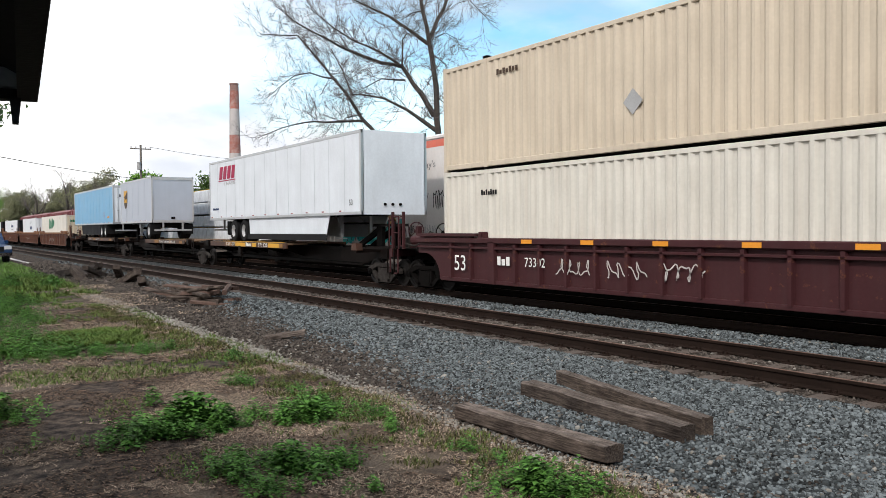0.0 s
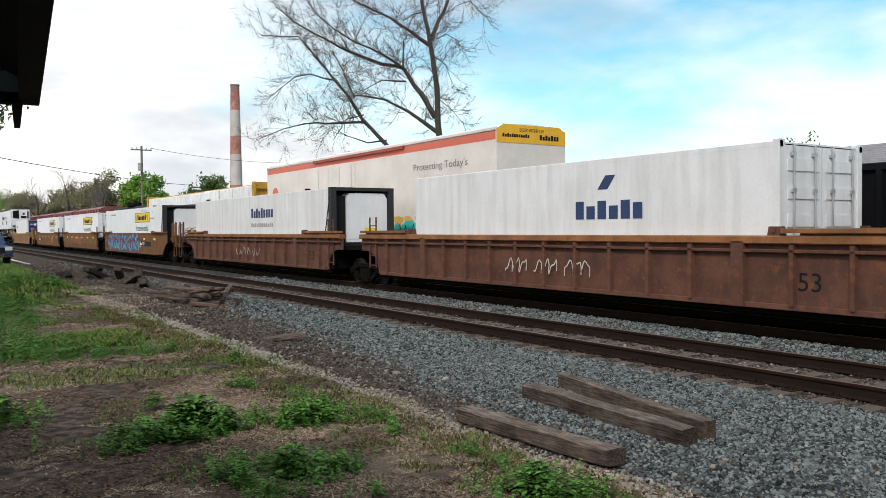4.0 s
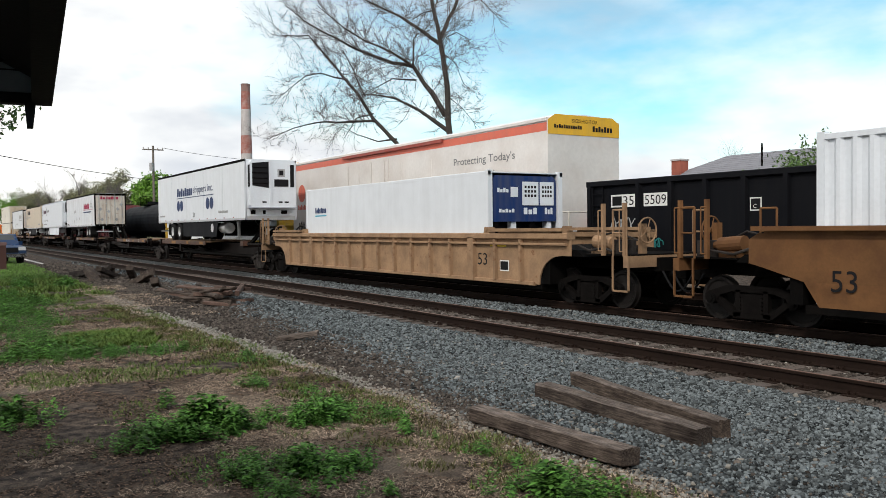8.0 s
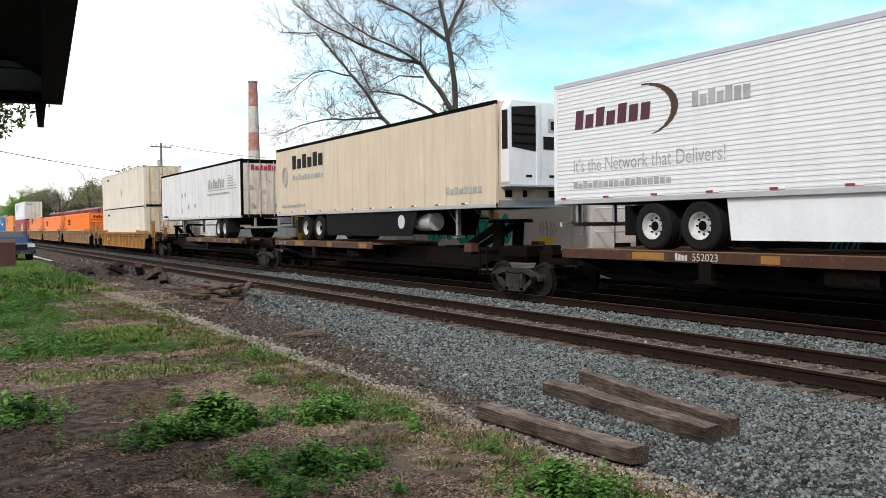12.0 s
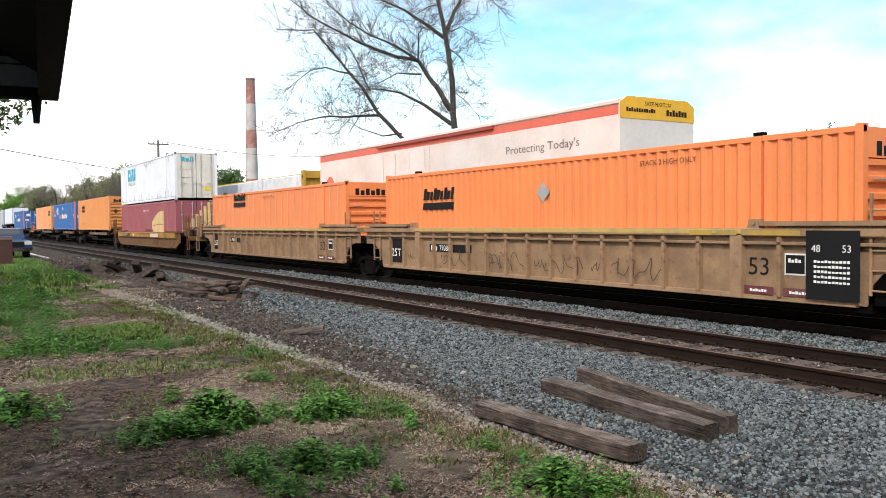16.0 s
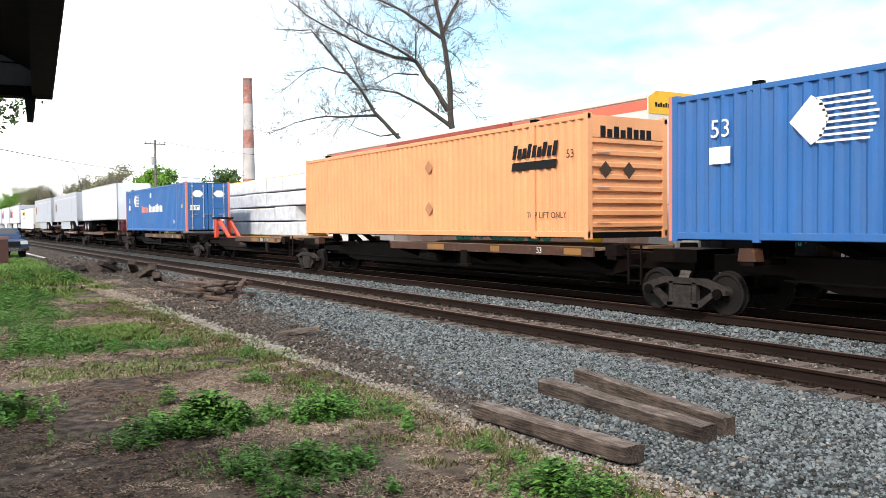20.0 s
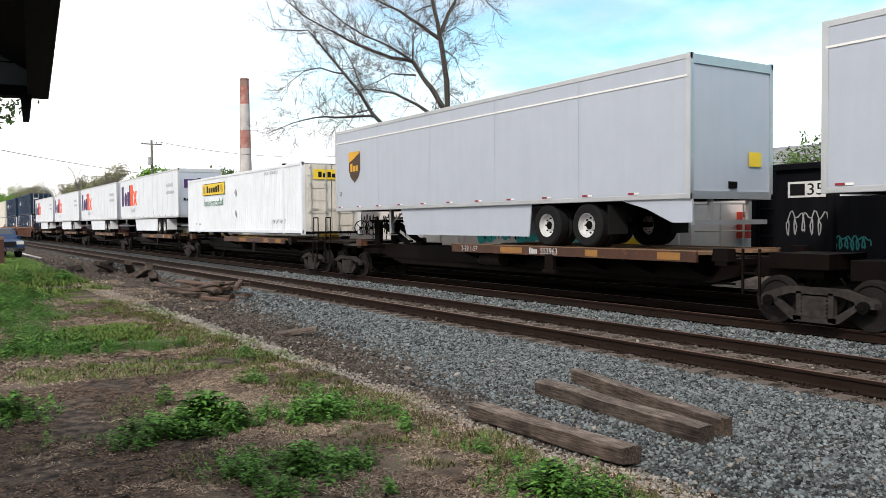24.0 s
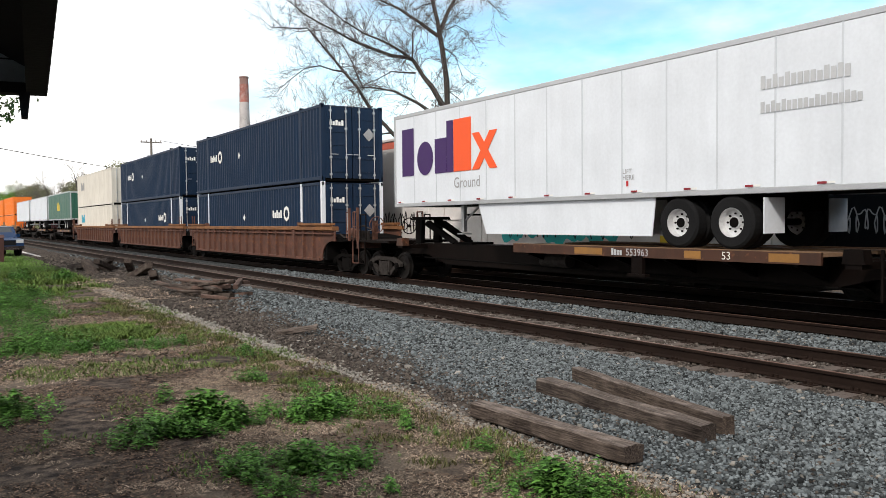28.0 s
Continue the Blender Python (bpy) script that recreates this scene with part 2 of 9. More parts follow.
MARK_NAVY = mat("navy_lettering", (0.018, 0.04, 0.12), vary=0.1, bump=0)
MARK_CRIMSON = mat("crimson_lettering", (0.35, 0.01, 0.06), vary=0.1, bump=0)
MARK_CYAN = mat("cyan_lettering", (0.02, 0.36, 0.52), vary=0.15, bump=0)
PALE_JOINT = mat("pale_grey_panel_joint", (0.54, 0.57, 0.605), rough=0.5, vary=0.08, bump=0)
MARK_PALE = mat("pale_grey_lettering", (0.46, 0.47, 0.48), vary=0.1, bump=0)
STRIP_RED = mat("dull_red_marker_strip", (0.24, 0.02, 0.03), vary=0.15, bump=0)
MARK_GREY = mat("grey_marking", (0.33, 0.33, 0.33), vary=0.2, bump=0)
SCRIPT_GREY = mat("faded_charcoal_lettering", (0.15, 0.15, 0.155), vary=0.3, bump=0)
MARK_BROWN = mat("shield_brown", (0.055, 0.03, 0.015), vary=0.1, bump=0)
MARK_GOLD = mat("shield_gold", (0.62, 0.33, 0.03), vary=0.1, bump=0)
SPRAY_TEAL = mat("teal_spray_paint", (0.03, 0.42, 0.40), vary=0.2, bump=0)
SPRAY_BLUE = mat("blue_spray_paint", (0.03, 0.26, 0.42), vary=0.2, bump=0)
SPRAY_PLUM = mat("plum_spray_paint", (0.12, 0.02, 0.07), vary=0.2, bump=0)
SPRAY_VIOLET = mat("violet_spray_paint", (0.075, 0.025, 0.10), vary=0.2, bump=0)
SPRAY_WHITE = mat("grey_white_spray_paint", (0.45, 0.42, 0.40), vary=0.2, bump=0)
HOSE_RED = mat("red_painted_gear", (0.5, 0.045, 0.03), rough=0.5, vary=0.15)
HITCH_RED = mat("orange_red_hitch_paint", (0.62, 0.07, 0.03), rough=0.5, vary=0.15, dirt=(0.2, 0.05, 0.03), dirt_amount=0.5)
REFLECTOR_AMBER = mat("dull_yellow_panel", (0.26, 0.125, 0.03), vary=0.2, dirt=(0.15, 0.09, 0.04), dirt_amount=0.6)
WRAP = mat("white_lumber_wrap", (0.70, 0.72, 0.74), rough=0.4, vary=0.12, dirt=(0.35, 0.36, 0.38), dirt_amount=0.5, bump=0.4, grain=9)
CENTRE_YELLOW = paint("yellow_frame_paint", (0.48, 0.29, 0.03), amount=0.4)
REEFER_WHITE = mat("aged_reefer_white", (0.66, 0.63, 0.60), vary=0.1, scale=0.5, grain=9, dirt=(0.46, 0.38, 0.33), dirt_amount=0.35, bump=0.05)
REEFER_RED = paint("faded_red_band", (0.60, 0.14, 0.09), amount=0.2)
REEFER_YELLOW = paint("end_yellow", (0.70, 0.40, 0.03), amount=0.2)
MAROON_HOPPER = paint("maroon_hopper_paint", (0.17, 0.04, 0.045), amount=0.4)


def wood(name, dark, light, lengthwise=0.9, object_vary=0.25):
    """Old split timber: long dark checks and bleached ridges that run with the grain."""
    m = bpy.data.materials.new(name)
    m.use_nodes = True
    nt = m.node_tree
    N, link = nt.nodes.new, nt.links.new
    b = nt.nodes["Principled BSDF"]
    b.inputs["Roughness"].default_value, b.inputs["Specular IOR Level"].default_value = 0.9, 0.2
    co, mp = N("ShaderNodeTexCoord"), N("ShaderNodeMapping")
    mp.inputs["Scale"].default_value = (lengthwise * 2.2, 26, 26)
    g, blot = N("ShaderNodeTexNoise"), N("ShaderNodeTexNoise")
    g.inputs["Scale"].default_value, g.inputs["Detail"].default_value, g.inputs["Roughness"].default_value = 2.2, 8, 0.7
    blot.inputs["Scale"].default_value, blot.inputs["Detail"].default_value = 4.0, 6
    link(co.outputs["Object"], mp.inputs["Vector"])
    link(mp.outputs[0], g.inputs["Vector"])
    link(co.outputs["Object"], blot.inputs["Vector"])
    add = N("ShaderNodeMath")
    add.operation = "MULTIPLY_ADD"
    add.inputs[1].default_value = 0.5
    link(blot.outputs["Fac"], add.inputs[0])
    link(g.outputs["Fac"], add.inputs[2])
    r = N("ShaderNodeValToRGB")
    e = r.color_ramp.elements
    e[0].position, e[0].color = 0.58, (*dark, 1)
    e[1].position, e[1].color = 0.95, (*light, 1)
    mid = r.color_ramp.elements.new(0.76)
    mid.color = (*[0.6 * d + 0.4 * l for d, l in zip(dark, light)], 1)
    link(add.outputs[0], r.inputs["Fac"])
    rnd, mr, sc = N("ShaderNodeObjectInfo"), N("ShaderNodeMapRange"), N("ShaderNodeVectorMath")
    mr.inputs["To Min"].default_value, mr.inputs["To Max"].default_value = 1 - object_vary, 1 + object_vary
    sc.operation = "SCALE"
    link(rnd.outputs["Random"], mr.inputs["Value"])
    link(r.outputs["Color"], sc.inputs[0])
    link(mr.outputs[0], sc.inputs["Scale"])
    link(sc.outputs[0], b.inputs["Base Color"])
    bp = N("ShaderNodeBump")
    bp.inputs["Strength"].default_value, bp.inputs["Distance"].default_value = 1.0, 0.03
    link(g.outputs["Fac"], bp.inputs["Height"])
    link(bp.outputs[0], b.inputs["Normal"])
    return m


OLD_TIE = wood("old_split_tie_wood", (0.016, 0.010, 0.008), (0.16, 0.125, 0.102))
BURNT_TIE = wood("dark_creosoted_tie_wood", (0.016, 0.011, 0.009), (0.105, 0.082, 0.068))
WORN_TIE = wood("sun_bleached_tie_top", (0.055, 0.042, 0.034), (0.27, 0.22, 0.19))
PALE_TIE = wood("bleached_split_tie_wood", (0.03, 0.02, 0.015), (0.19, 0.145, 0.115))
# Sleepers under both trains, coloured nearly black to carry the shade there.
SHADED_TIE = mat("shaded_tie_wood", (0.014, 0.010, 0.008), rough=0.95, vary=0.4, grain=30, bump=0.6, spec=0.02)
TIE_TOP = mat("sun_bleached_tie_wood", (0.085, 0.066, 0.056), rough=0.9, vary=0.4, scale=2.5, grain=30, dirt=(0.09, 0.065, 0.05), dirt_amount=0.7, bump=0.6)
RED_WOOD = mat("split_red_wood", (0.115, 0.072, 0.056), rough=0.9, vary=0.4, grain=24, dirt=(0.07, 0.04, 0.03), dirt_amount=0.7, bump=0.6, object_vary=0.3)
STONE = mat("blue_grey_ballast", (0.104, 0.117, 0.121), rough=0.85, vary=0.3, scale=6, grain=60, bump=0.3, island=0.9, spec=0.15)
STONE_PALE = mat("pale_limestone_chips", (0.22, 0.205, 0.18), rough=0.9, vary=0.25, scale=6, grain=60, bump=0.3, island=0.4)
STONE_BROWN = mat("brown_ballast", (0.078, 0.066, 0.057), rough=0.9, vary=0.3, scale=6, grain=60, bump=0.3, island=0.7, spec=0.1)
BRICK_RED = mat("old_red_brick", (0.30, 0.09, 0.06), rough=0.85, vary=0.3)
ROOF_GREY = mat("grey_roof_shingle", (0.20, 0.20, 0.22), rough=0.85, vary=0.15, scale=1.2, grain=8)
BARK = mat("grey_brown_bark", (0.052, 0.044, 0.038), rough=0.9, vary=0.35, scale=3, grain=20, bump=0.5)
TWIG = mat("bare_twig", (0.135, 0.115, 0.11), rough=0.9, vary=0.2)
LEAF = mat("spring_leaf", (0.13, 0.26, 0.03), rough=0.6, vary=0.25, island=0.4, bump=0)
LEAF_MID = mat("fresh_mid_green_leaf", (0.075, 0.135, 0.03), rough=0.6, vary=0.25, island=0.5, bump=0)
LEAF_OLIVE = mat("olive_brush", (0.19, 0.195, 0.105), rough=0.95, vary=0.25, island=0.4, bump=0)
WEED = mat("green_weed", (0.072, 0.17, 0.030), rough=0.7, vary=0.3, scale=2.5, island=0.7, bump=0, spec=0.15)
GRASS = mat("mid_green_grass", (0.095, 0.14, 0.034), rough=0.8, vary=0.35, scale=2.0, island=0.5, bump=0, spec=0.1)
OLIVE_GRASS = mat("olive_brown_grass", (0.088, 0.085, 0.034), rough=0.85, vary=0.3, island=0.7, bump=0, spec=0.1)
STRAW = mat("dead_grass_straw", (0.285, 0.22, 0.165), rough=0.9, vary=0.25, island=0.8, bump=0, spec=0.1)
LITTER = mat("brown_dead_leaves", (0.105, 0.072, 0.052), rough=0.9, vary=0.3, island=0.9, bump=0, spec=0.1)
LAWN = mat("lawn_grass", (0.10, 0.19, 0.03), rough=0.7, vary=0.2, island=0.4, bump=0)
ROOF_DARK = mat("dark_painted_eave", (0.022, 0.022, 0.023), rough=0.8, vary=0.2, spec=0.1)
FASCIA = mat("dark_grey_fascia_board", (0.26, 0.29, 0.30), rough=0.6, vary=0.15)
CONCRETE = mat("chimney_concrete", (0.45, 0.42, 0.41), rough=0.85, vary=0.2, scale=0.3, grain=3)
STACK_RED = mat("chimney_faded_red", (0.32, 0.125, 0.10), rough=0.85, vary=0.3, scale=0.3, grain=3, dirt=(0.46, 0.37, 0.34), dirt_amount=0.85)
STACK_DARK = mat("chimney_dark_red", (0.26, 0.16, 0.14), rough=0.85, vary=0.25, scale=0.3, grain=3)
POLE_WOOD = mat("grey_pole_wood", (0.16, 0.14, 0.12), rough=0.9, vary=0.2)
CAR_BLUE = mat("metallic_blue_car_paint", (0.005, 0.028, 0.085), rough=0.3, metal=0.0, vary=0.05, bump=0)
CHROME = mat("chrome", (0.6, 0.6, 0.62), rough=0.15, metal=1.0, vary=0.05, bump=0)
FRAME_GREY = mat("dark_grey_frame_paint", (0.03, 0.033, 0.037), rough=0.6, vary=0.15, spec=0.15)
GLASS = mat("dark_car_glass", (0.03, 0.035, 0.04), rough=0.05, vary=0.05, bump=0, spec=0.8)
LAMP_CLEAR = mat("clear_lamp_glass", (0.6, 0.6, 0.6), rough=0.1, vary=0.05, bump=0)
BIN_BROWN = mat("brown_painted_metal", (0.07, 0.03, 0.024), rough=0.5, vary=0.15)


def ground_material():
    m = bpy.data.materials.new("dirt_grass_ground")
    m.use_nodes = True
    nt = m.node_tree
    N, link = nt.nodes.new, nt.links.new
    b = nt.nodes["Principled BSDF"]
    b.inputs["Roughness"].default_value = 0.95
    b.inputs["Specular IOR Level"].default_value = 0.15
    co = N("ShaderNodeTexCoord")
    big, mid, fine = N("ShaderNodeTexNoise"), N("ShaderNodeTexNoise"), N("ShaderNodeTexNoise")
    for n, s in ((big, 0.42), (mid, 7.0), (fine, 60)):
        n.inputs["Scale"].default_value, n.inputs["Detail"].default_value = s, 7
        link(co.outputs["Object"], n.inputs["Vector"])
    r1 = N("ShaderNodeValToRGB")
    e = r1.color_ramp.elements
    e[0].position, e[0].color = 0.36, (0.016, 0.012, 0.0105, 1)
    e[1].position, e[1].color = 0.66, (0.105, 0.079, 0.061, 1)
    link(mid.outputs["Fac"], r1.inputs["Fac"])
    r2 = N("ShaderNodeValToRGB")
    r2.color_ramp.elements[0].position, r2.color_ramp.elements[1].position = 0.56, 0.68
    link(big.outputs["Fac"], r2.inputs["Fac"])
    mx, mf = N("ShaderNodeMix"), N("ShaderNodeMix")
    mx.data_type = mf.data_type = "RGBA"
    link(r2.outputs["Color"], mx.inputs["Factor"])
    link(r1.outputs["Color"], mx.inputs["A"])
    mx.inputs["B"].default_value = (0.135, 0.106, 0.080, 1)
    mf.blend_type = "MULTIPLY"
    mf.inputs["Factor"].default_value = 0.75
    r3 = N("ShaderNodeMapRange")
    r3.inputs["From Min"].default_value, r3.inputs["From Max"].default_value = 0.3, 0.7
    r3.inputs["To Min"].default_value, r3.inputs["To Max"].default_value = 0.3, 1.75
    link(fine.outputs["Fac"], r3.inputs["Value"])
    link(mx.outputs["Result"], mf.inputs["A"])
    link(r3.outputs[0], mf.inputs["B"])
    link(mf.outputs["Result"], b.inputs["Base Color"])
    bp = N("ShaderNodeBump")
    bp.inputs["Strength"].default_value, bp.inputs["Distance"].default_value = 0.8, 0.03
    link(fine.outputs["Fac"], bp.inputs["Height"])
    link(bp.outputs[0], b.inputs["Normal"])
    return m


def gravel_material(name, light, dark, cell, gloss=0.1):
    m = bpy.data.materials.new(name)
    m.use_nodes = True
    nt = m.node_tree
    N, link = nt.nodes.new, nt.links.new
    b = nt.nodes["Principled BSDF"]
    b.inputs["Roughness"].default_value = 0.95
    b.inputs["Specular IOR Level"].default_value = gloss
    co, vo, no = N("ShaderNodeTexCoord"), N("ShaderNodeTexVoronoi"), N("ShaderNodeTexNoise")
    vo.inputs["Scale"].default_value = cell
    no.inputs["Scale"].default_value, no.inputs["Detail"].default_value = 0.9, 6
    link(co.outputs["Object"], vo.inputs["Vector"])
    link(co.outputs["Object"], no.inputs["Vector"])
    sep = N("ShaderNodeSeparateColor")
    link(vo.outputs["Color"], sep.inputs[0])
    mx, mu = N("ShaderNodeMix"), N("ShaderNodeMix")
    mx.data_type = mu.data_type = "RGBA"
    mx.inputs["A"].default_value, mx.inputs["B"].default_value = (*dark, 1), (*light, 1)
    link(sep.outputs[0], mx.inputs["Factor"])
    mu.blend_type = "MULTIPLY"
    mu.inputs["Factor"].default_value = 1.0
    mr = N("ShaderNodeMapRange")
    mr.inputs["From Min"].default_value, mr.inputs["From Max"].default_value = 0.3, 0.7
    mr.inputs["To Min"].default_value, mr.inputs["To Max"].default_value = 0.65, 1.25
    link(no.outputs["Fac"], mr.inputs["Value"])
    link(mx.outputs["Result"], mu.inputs["A"])
    link(mr.outputs[0], mu.inputs["B"])
    link(mu.outputs["Result"], b.inputs["Base Color"])
    bp = N("ShaderNodeBump")
    bp.inputs["Strength"].default_value, bp.inputs["Distance"].default_value = 1.0, 0.04
    bp.invert = True
    link(vo.outputs["Distance"], bp.inputs["Height"])
    link(bp.outputs[0], b.inputs["Normal"])
    return m


GROUND = ground_material()
BALLAST = gravel_material("ballast_bed", (0.10, 0.11, 0.112), (0.012, 0.013, 0.013), 26)
BALLAST_BROWN = gravel_material("dusty_brown_ballast_bed", (0.10, 0.08, 0.066), (0.022, 0.017, 0.014), 24)

# Bed under both trains: the shade beneath the cars is put into its colour.
SHADED_BED = gravel_material("shaded_ballast_bed", (0.010, 0.0085, 0.0075), (0.002, 0.0018, 0.0016), 24, 0.0)


# ---- mesh tools ----
class M:
    """Vertices and faces collected for one mesh."""

    def __init__(self):
        self.v, self.f = [], []

    def add(self, verts, faces):
        k = len(self.v)
        self.v += verts
        self.f += [tuple(i + k for i in q) for q in faces]
        return self

    def box(self, x0, x1, y0, y1, z0, z1):
        return self.add([(x0, y0, z0), (x1, y0, z0), (x1, y1, z0), (x0, y1, z0), (x0, y0, z1), (x1, y0, z1), (x1, y1, z1), (x0, y1, z1)],
                        [(0, 3, 2, 1), (4, 5, 6, 7), (0, 1, 5, 4), (1, 2, 6, 5), (2, 3, 7, 6), (3, 0, 4, 7)])

    def ext(self, profile, axis, lo, hi):
        """A polygon in the two other axes (in x, y, z order), drawn out along axis."""
        n = len(profile)
        at = {"x": lambda s, a, b: (s, a, b), "y": lambda s, a, b: (a, s, b), "z": lambda s, a, b: (a, b, s)}[axis]
        return self.add([at(lo, a, b) for a, b in profile] + [at(hi, a, b) for a, b in profile],
                        [tuple(range(n))[::-1], tuple(range(n, 2 * n))] + [(i, (i + 1) % n, n + (i + 1) % n, n + i) for i in range(n)])

    def cbox(self, x0, x1, y0, y1, z0, z1, c=0.012):
        """A box whose long edges (along x) are chamfered."""
        return self.ext([(y0 + c, z0), (y1 - c, z0), (y1, z0 + c), (y1, z1 - c), (y1 - c, z1), (y0 + c, z1), (y0, z1 - c), (y0, z0 + c)], "x", x0, x1)

    def cyl(self, p0, p1, r, n=12, r1=None, caps=True):
        p0, p1 = Vector(p0), Vector(p1)
        r1 = r if r1 is None else r1
        d = (p1 - p0).normalized()
        a = d.orthogonal().normalized()
        b = d.cross(a)
        ring = [(math.cos(2 * math.pi * i / n), math.sin(2 * math.pi * i / n)) for i in range(n)]
        vs = [tuple(p0 + (a * c + b * s) * r) for c, s in ring] + [tuple(p1 + (a * c + b * s) * r1) for c, s in ring]
        fs = [(i, (i + 1) % n, n + (i + 1) % n, n + i) for i in range(n)]
        return self.add(vs, fs + ([tuple(range(n))[::-1], tuple(range(n, 2 * n))] if caps else []))

    def tube(self, pts, r, n=5):
        """One connected pipe through the given points."""
        vs = []
        for i, p in enumerate(pts):
            d = (Vector(pts[min(i + 1, len(pts) - 1)]) - Vector(pts[max(i - 1, 0)])).normalized()
            a = d.cross(Vector((0.3, 0.2, 1))).normalized()
            b = d.cross(a)
            vs += [tuple(Vector(p) + (a * math.cos(2 * math.pi * k / n) + b * math.sin(2 * math.pi * k / n)) * r) for k in range(n)]
        return self.add(vs, [(i * n + k, i * n + (k + 1) % n, (i + 1) * n + (k + 1) % n, (i + 1) * n + k) for i in range(len(pts) - 1) for k in range(n)])

    def lathe(self, c, profile, n=20):
        """Rings of (radius, y) round the y axis through c."""
        k = len(profile)
        vs = [(c[0] + r * math.cos(2 * math.pi * i / n), c[1] + y, c[2] + r * math.sin(2 * math.pi * i / n)) for i in range(n) for r, y in profile]
        return self.add(vs, [(i * k + j, i * k + j + 1, (i + 1) % n * k + j + 1, (i + 1) % n * k + j) for i in range(n) for j in range(k - 1)])

    def mesh(self, name):
        me = bpy.data.meshes.new(name)
        me.from_pydata(self.v, [], self.f)
        me.validate()
        bm = bmesh.new()
        bm.from_mesh(me)
        bmesh.ops.recalc_face_normals(bm, faces=bm.faces)
        bm.to_mesh(me)
        bm.free()
        return me


def part(name, m, material, parent=None, label="", smooth=False):
    """One mesh object, under a thing or under a part."""
    me = m.mesh(name) if isinstance(m, M) else m
    if not me.materials:
        me.materials.append(material)
    if smooth:
        me.shade_smooth()
    ob = new(name, me)
    ob.parent = parent
    return tagged(ob, label)


def thing(name, label, category, group="", kind=""):
    return tagged(new(name), label, category, group, kind)


WORDS = {}


def make_words(strings):
    """Meshes of the built-in font, one metre wide and one high, lying in x and z, facing -y."""
    for s in strings:
        cu = bpy.data.curves.new("lettering", "FONT")
        cu.body, cu.size, cu.resolution_u = s, 1.0, 3
        tmp = new("lettering", cu)
        me = bpy.data.meshes.new_from_object(tmp.evaluated_get(bpy.context.evaluated_depsgraph_get()))
        bpy.data.objects.remove(tmp)
        co = np.empty(len(me.vertices) * 3)
        me.vertices.foreach_get("co", co)
        co = co.reshape(-1, 3)
        lo, hi = co.min(0), co.max(0)
        flat = (co - lo) / np.maximum(hi - lo, 1e-6)
        WORDS[s] = (flat[:, :2], [tuple(p.vertices) for p in me.polygons], float((hi - lo)[0] / (hi - lo)[1]))


make_words(["53", "48", "45", "40", "20", "TWIN 28'-ALL PURPOSE SPINE CAR", "2-28 1-57", "371126", "552023", "553963", "73302", "471422", "466686", "790863",
            "767591", "125T", "Intermodal", "Ground", "LEASE", "TOP LIFT ONLY", "STACK 2 HIGH ONLY", "STACK 3 HIGH ONLY", "WARNING HIGH CUBE", "WTP", "LIFT", "HERE",
            "Protecting Today's", "Perishables", "For Tomorrow", "EXCESS HEIGHT CAR", "35", "5509", "C", "110\"", "INTERMODAL", "LD LMT 117 700", "DA", "shippers inc.",
            "It's the Network that Delivers!", "LD LMT"])


def words(parent, s, x, z, height, material, y, width=None, name="lettering", end=False):
    """Lettering whose lower left corner is at x, z on a face at y that looks to -y (end: on a face at x that looks to +x, from y)."""
    flat, faces, ratio = WORDS[s]
    width = width or height * ratio
    if end:
        vs = [(x, y + a * width, z + b * height) for a, b in flat]
    else:
        vs = [(x + a * width, y, z + b * height) for a, b in flat]
    me = bpy.data.meshes.new(name)
    me.from_pydata(vs, [], faces)
    return part(name, me, material, parent)


def plate(parent, name, x0, x1, z0, z1, material, y, slant=0.0, label="", end=False):
    """A thin plain shape on a face; slant leans it to the right."""
    m = M()
    if end:
        m.box(y, y + 0.006, x0, x1, z0, z1)
    else:
        s = slant * (z1 - z0)
        m.ext([(x0, z0), (x1, z0), (x1 + s, z1), (x0 + s, z1)], "y", y - 0.006, y)
    return part(name, m, material, parent, label)


def bars(parent, x, z, w, h, count, material, y, slant=0.0, seed=1, end=False, name="lettering_bar"):
    """A word that is not spelt out: plain bars of the letters' size."""
    rnd = random.Random(seed)
    m, step = M(), w / count
    for i in range(count):
        a = x + i * step
        t = h * (1 if i == 0 else rnd.choice((1, 0.72, 0.72, 0.85)))
        if end:
            m.box(y, y + 0.006, a, a + step * 0.74, z, z + t)
        else:
            m.ext([(a, z), (a + step * 0.74, z), (a + step * 0.74 + slant * t, z + t), (a + slant * t, z + t)], "y", y - 0.006, y)
    return part(name, m, material, parent)


def squiggle(parent, x, z, w, h, material, y, seed=1, stroke=0.05, loops=5, name="spray_paint_scrawl"):
    """Sprayed scrawl: flat strokes that loop along a line."""
    rnd = random.Random(seed)
    m = M()
    ph = [rnd.uniform(0, 6.28) for _ in range(4)]
    pts = []
    for i in range(loops * 14 + 1):
        u = i / (loops * 14)
        a = 2 * math.pi * loops * u
        pts.append((x + w * (u * 0.9 + 0.05) + 0.07 * w * math.sin(a + ph[0]), z + h * (0.5 + 0.36 * math.sin(a * 1.0 + ph[1]) + 0.12 * math.sin(2.7 * a + ph[2]))))
    for i, (a, b) in enumerate(pts):
        (c, d), (e, f) = pts[min(i + 1, len(pts) - 1)], pts[max(i - 1, 0)]
        ln = math.hypot(c - e, d - f) or 1
        nx, nz = -(d - f) / ln * stroke / 2, (c - e) / ln * stroke / 2
        m.v += [(a + nx, y, b + nz), (a - nx, y, b - nz)]
        if i:
            m.f.append((2 * i - 2, 2 * i, 2 * i + 1, 2 * i - 1))
    return part(name, m, material, parent)


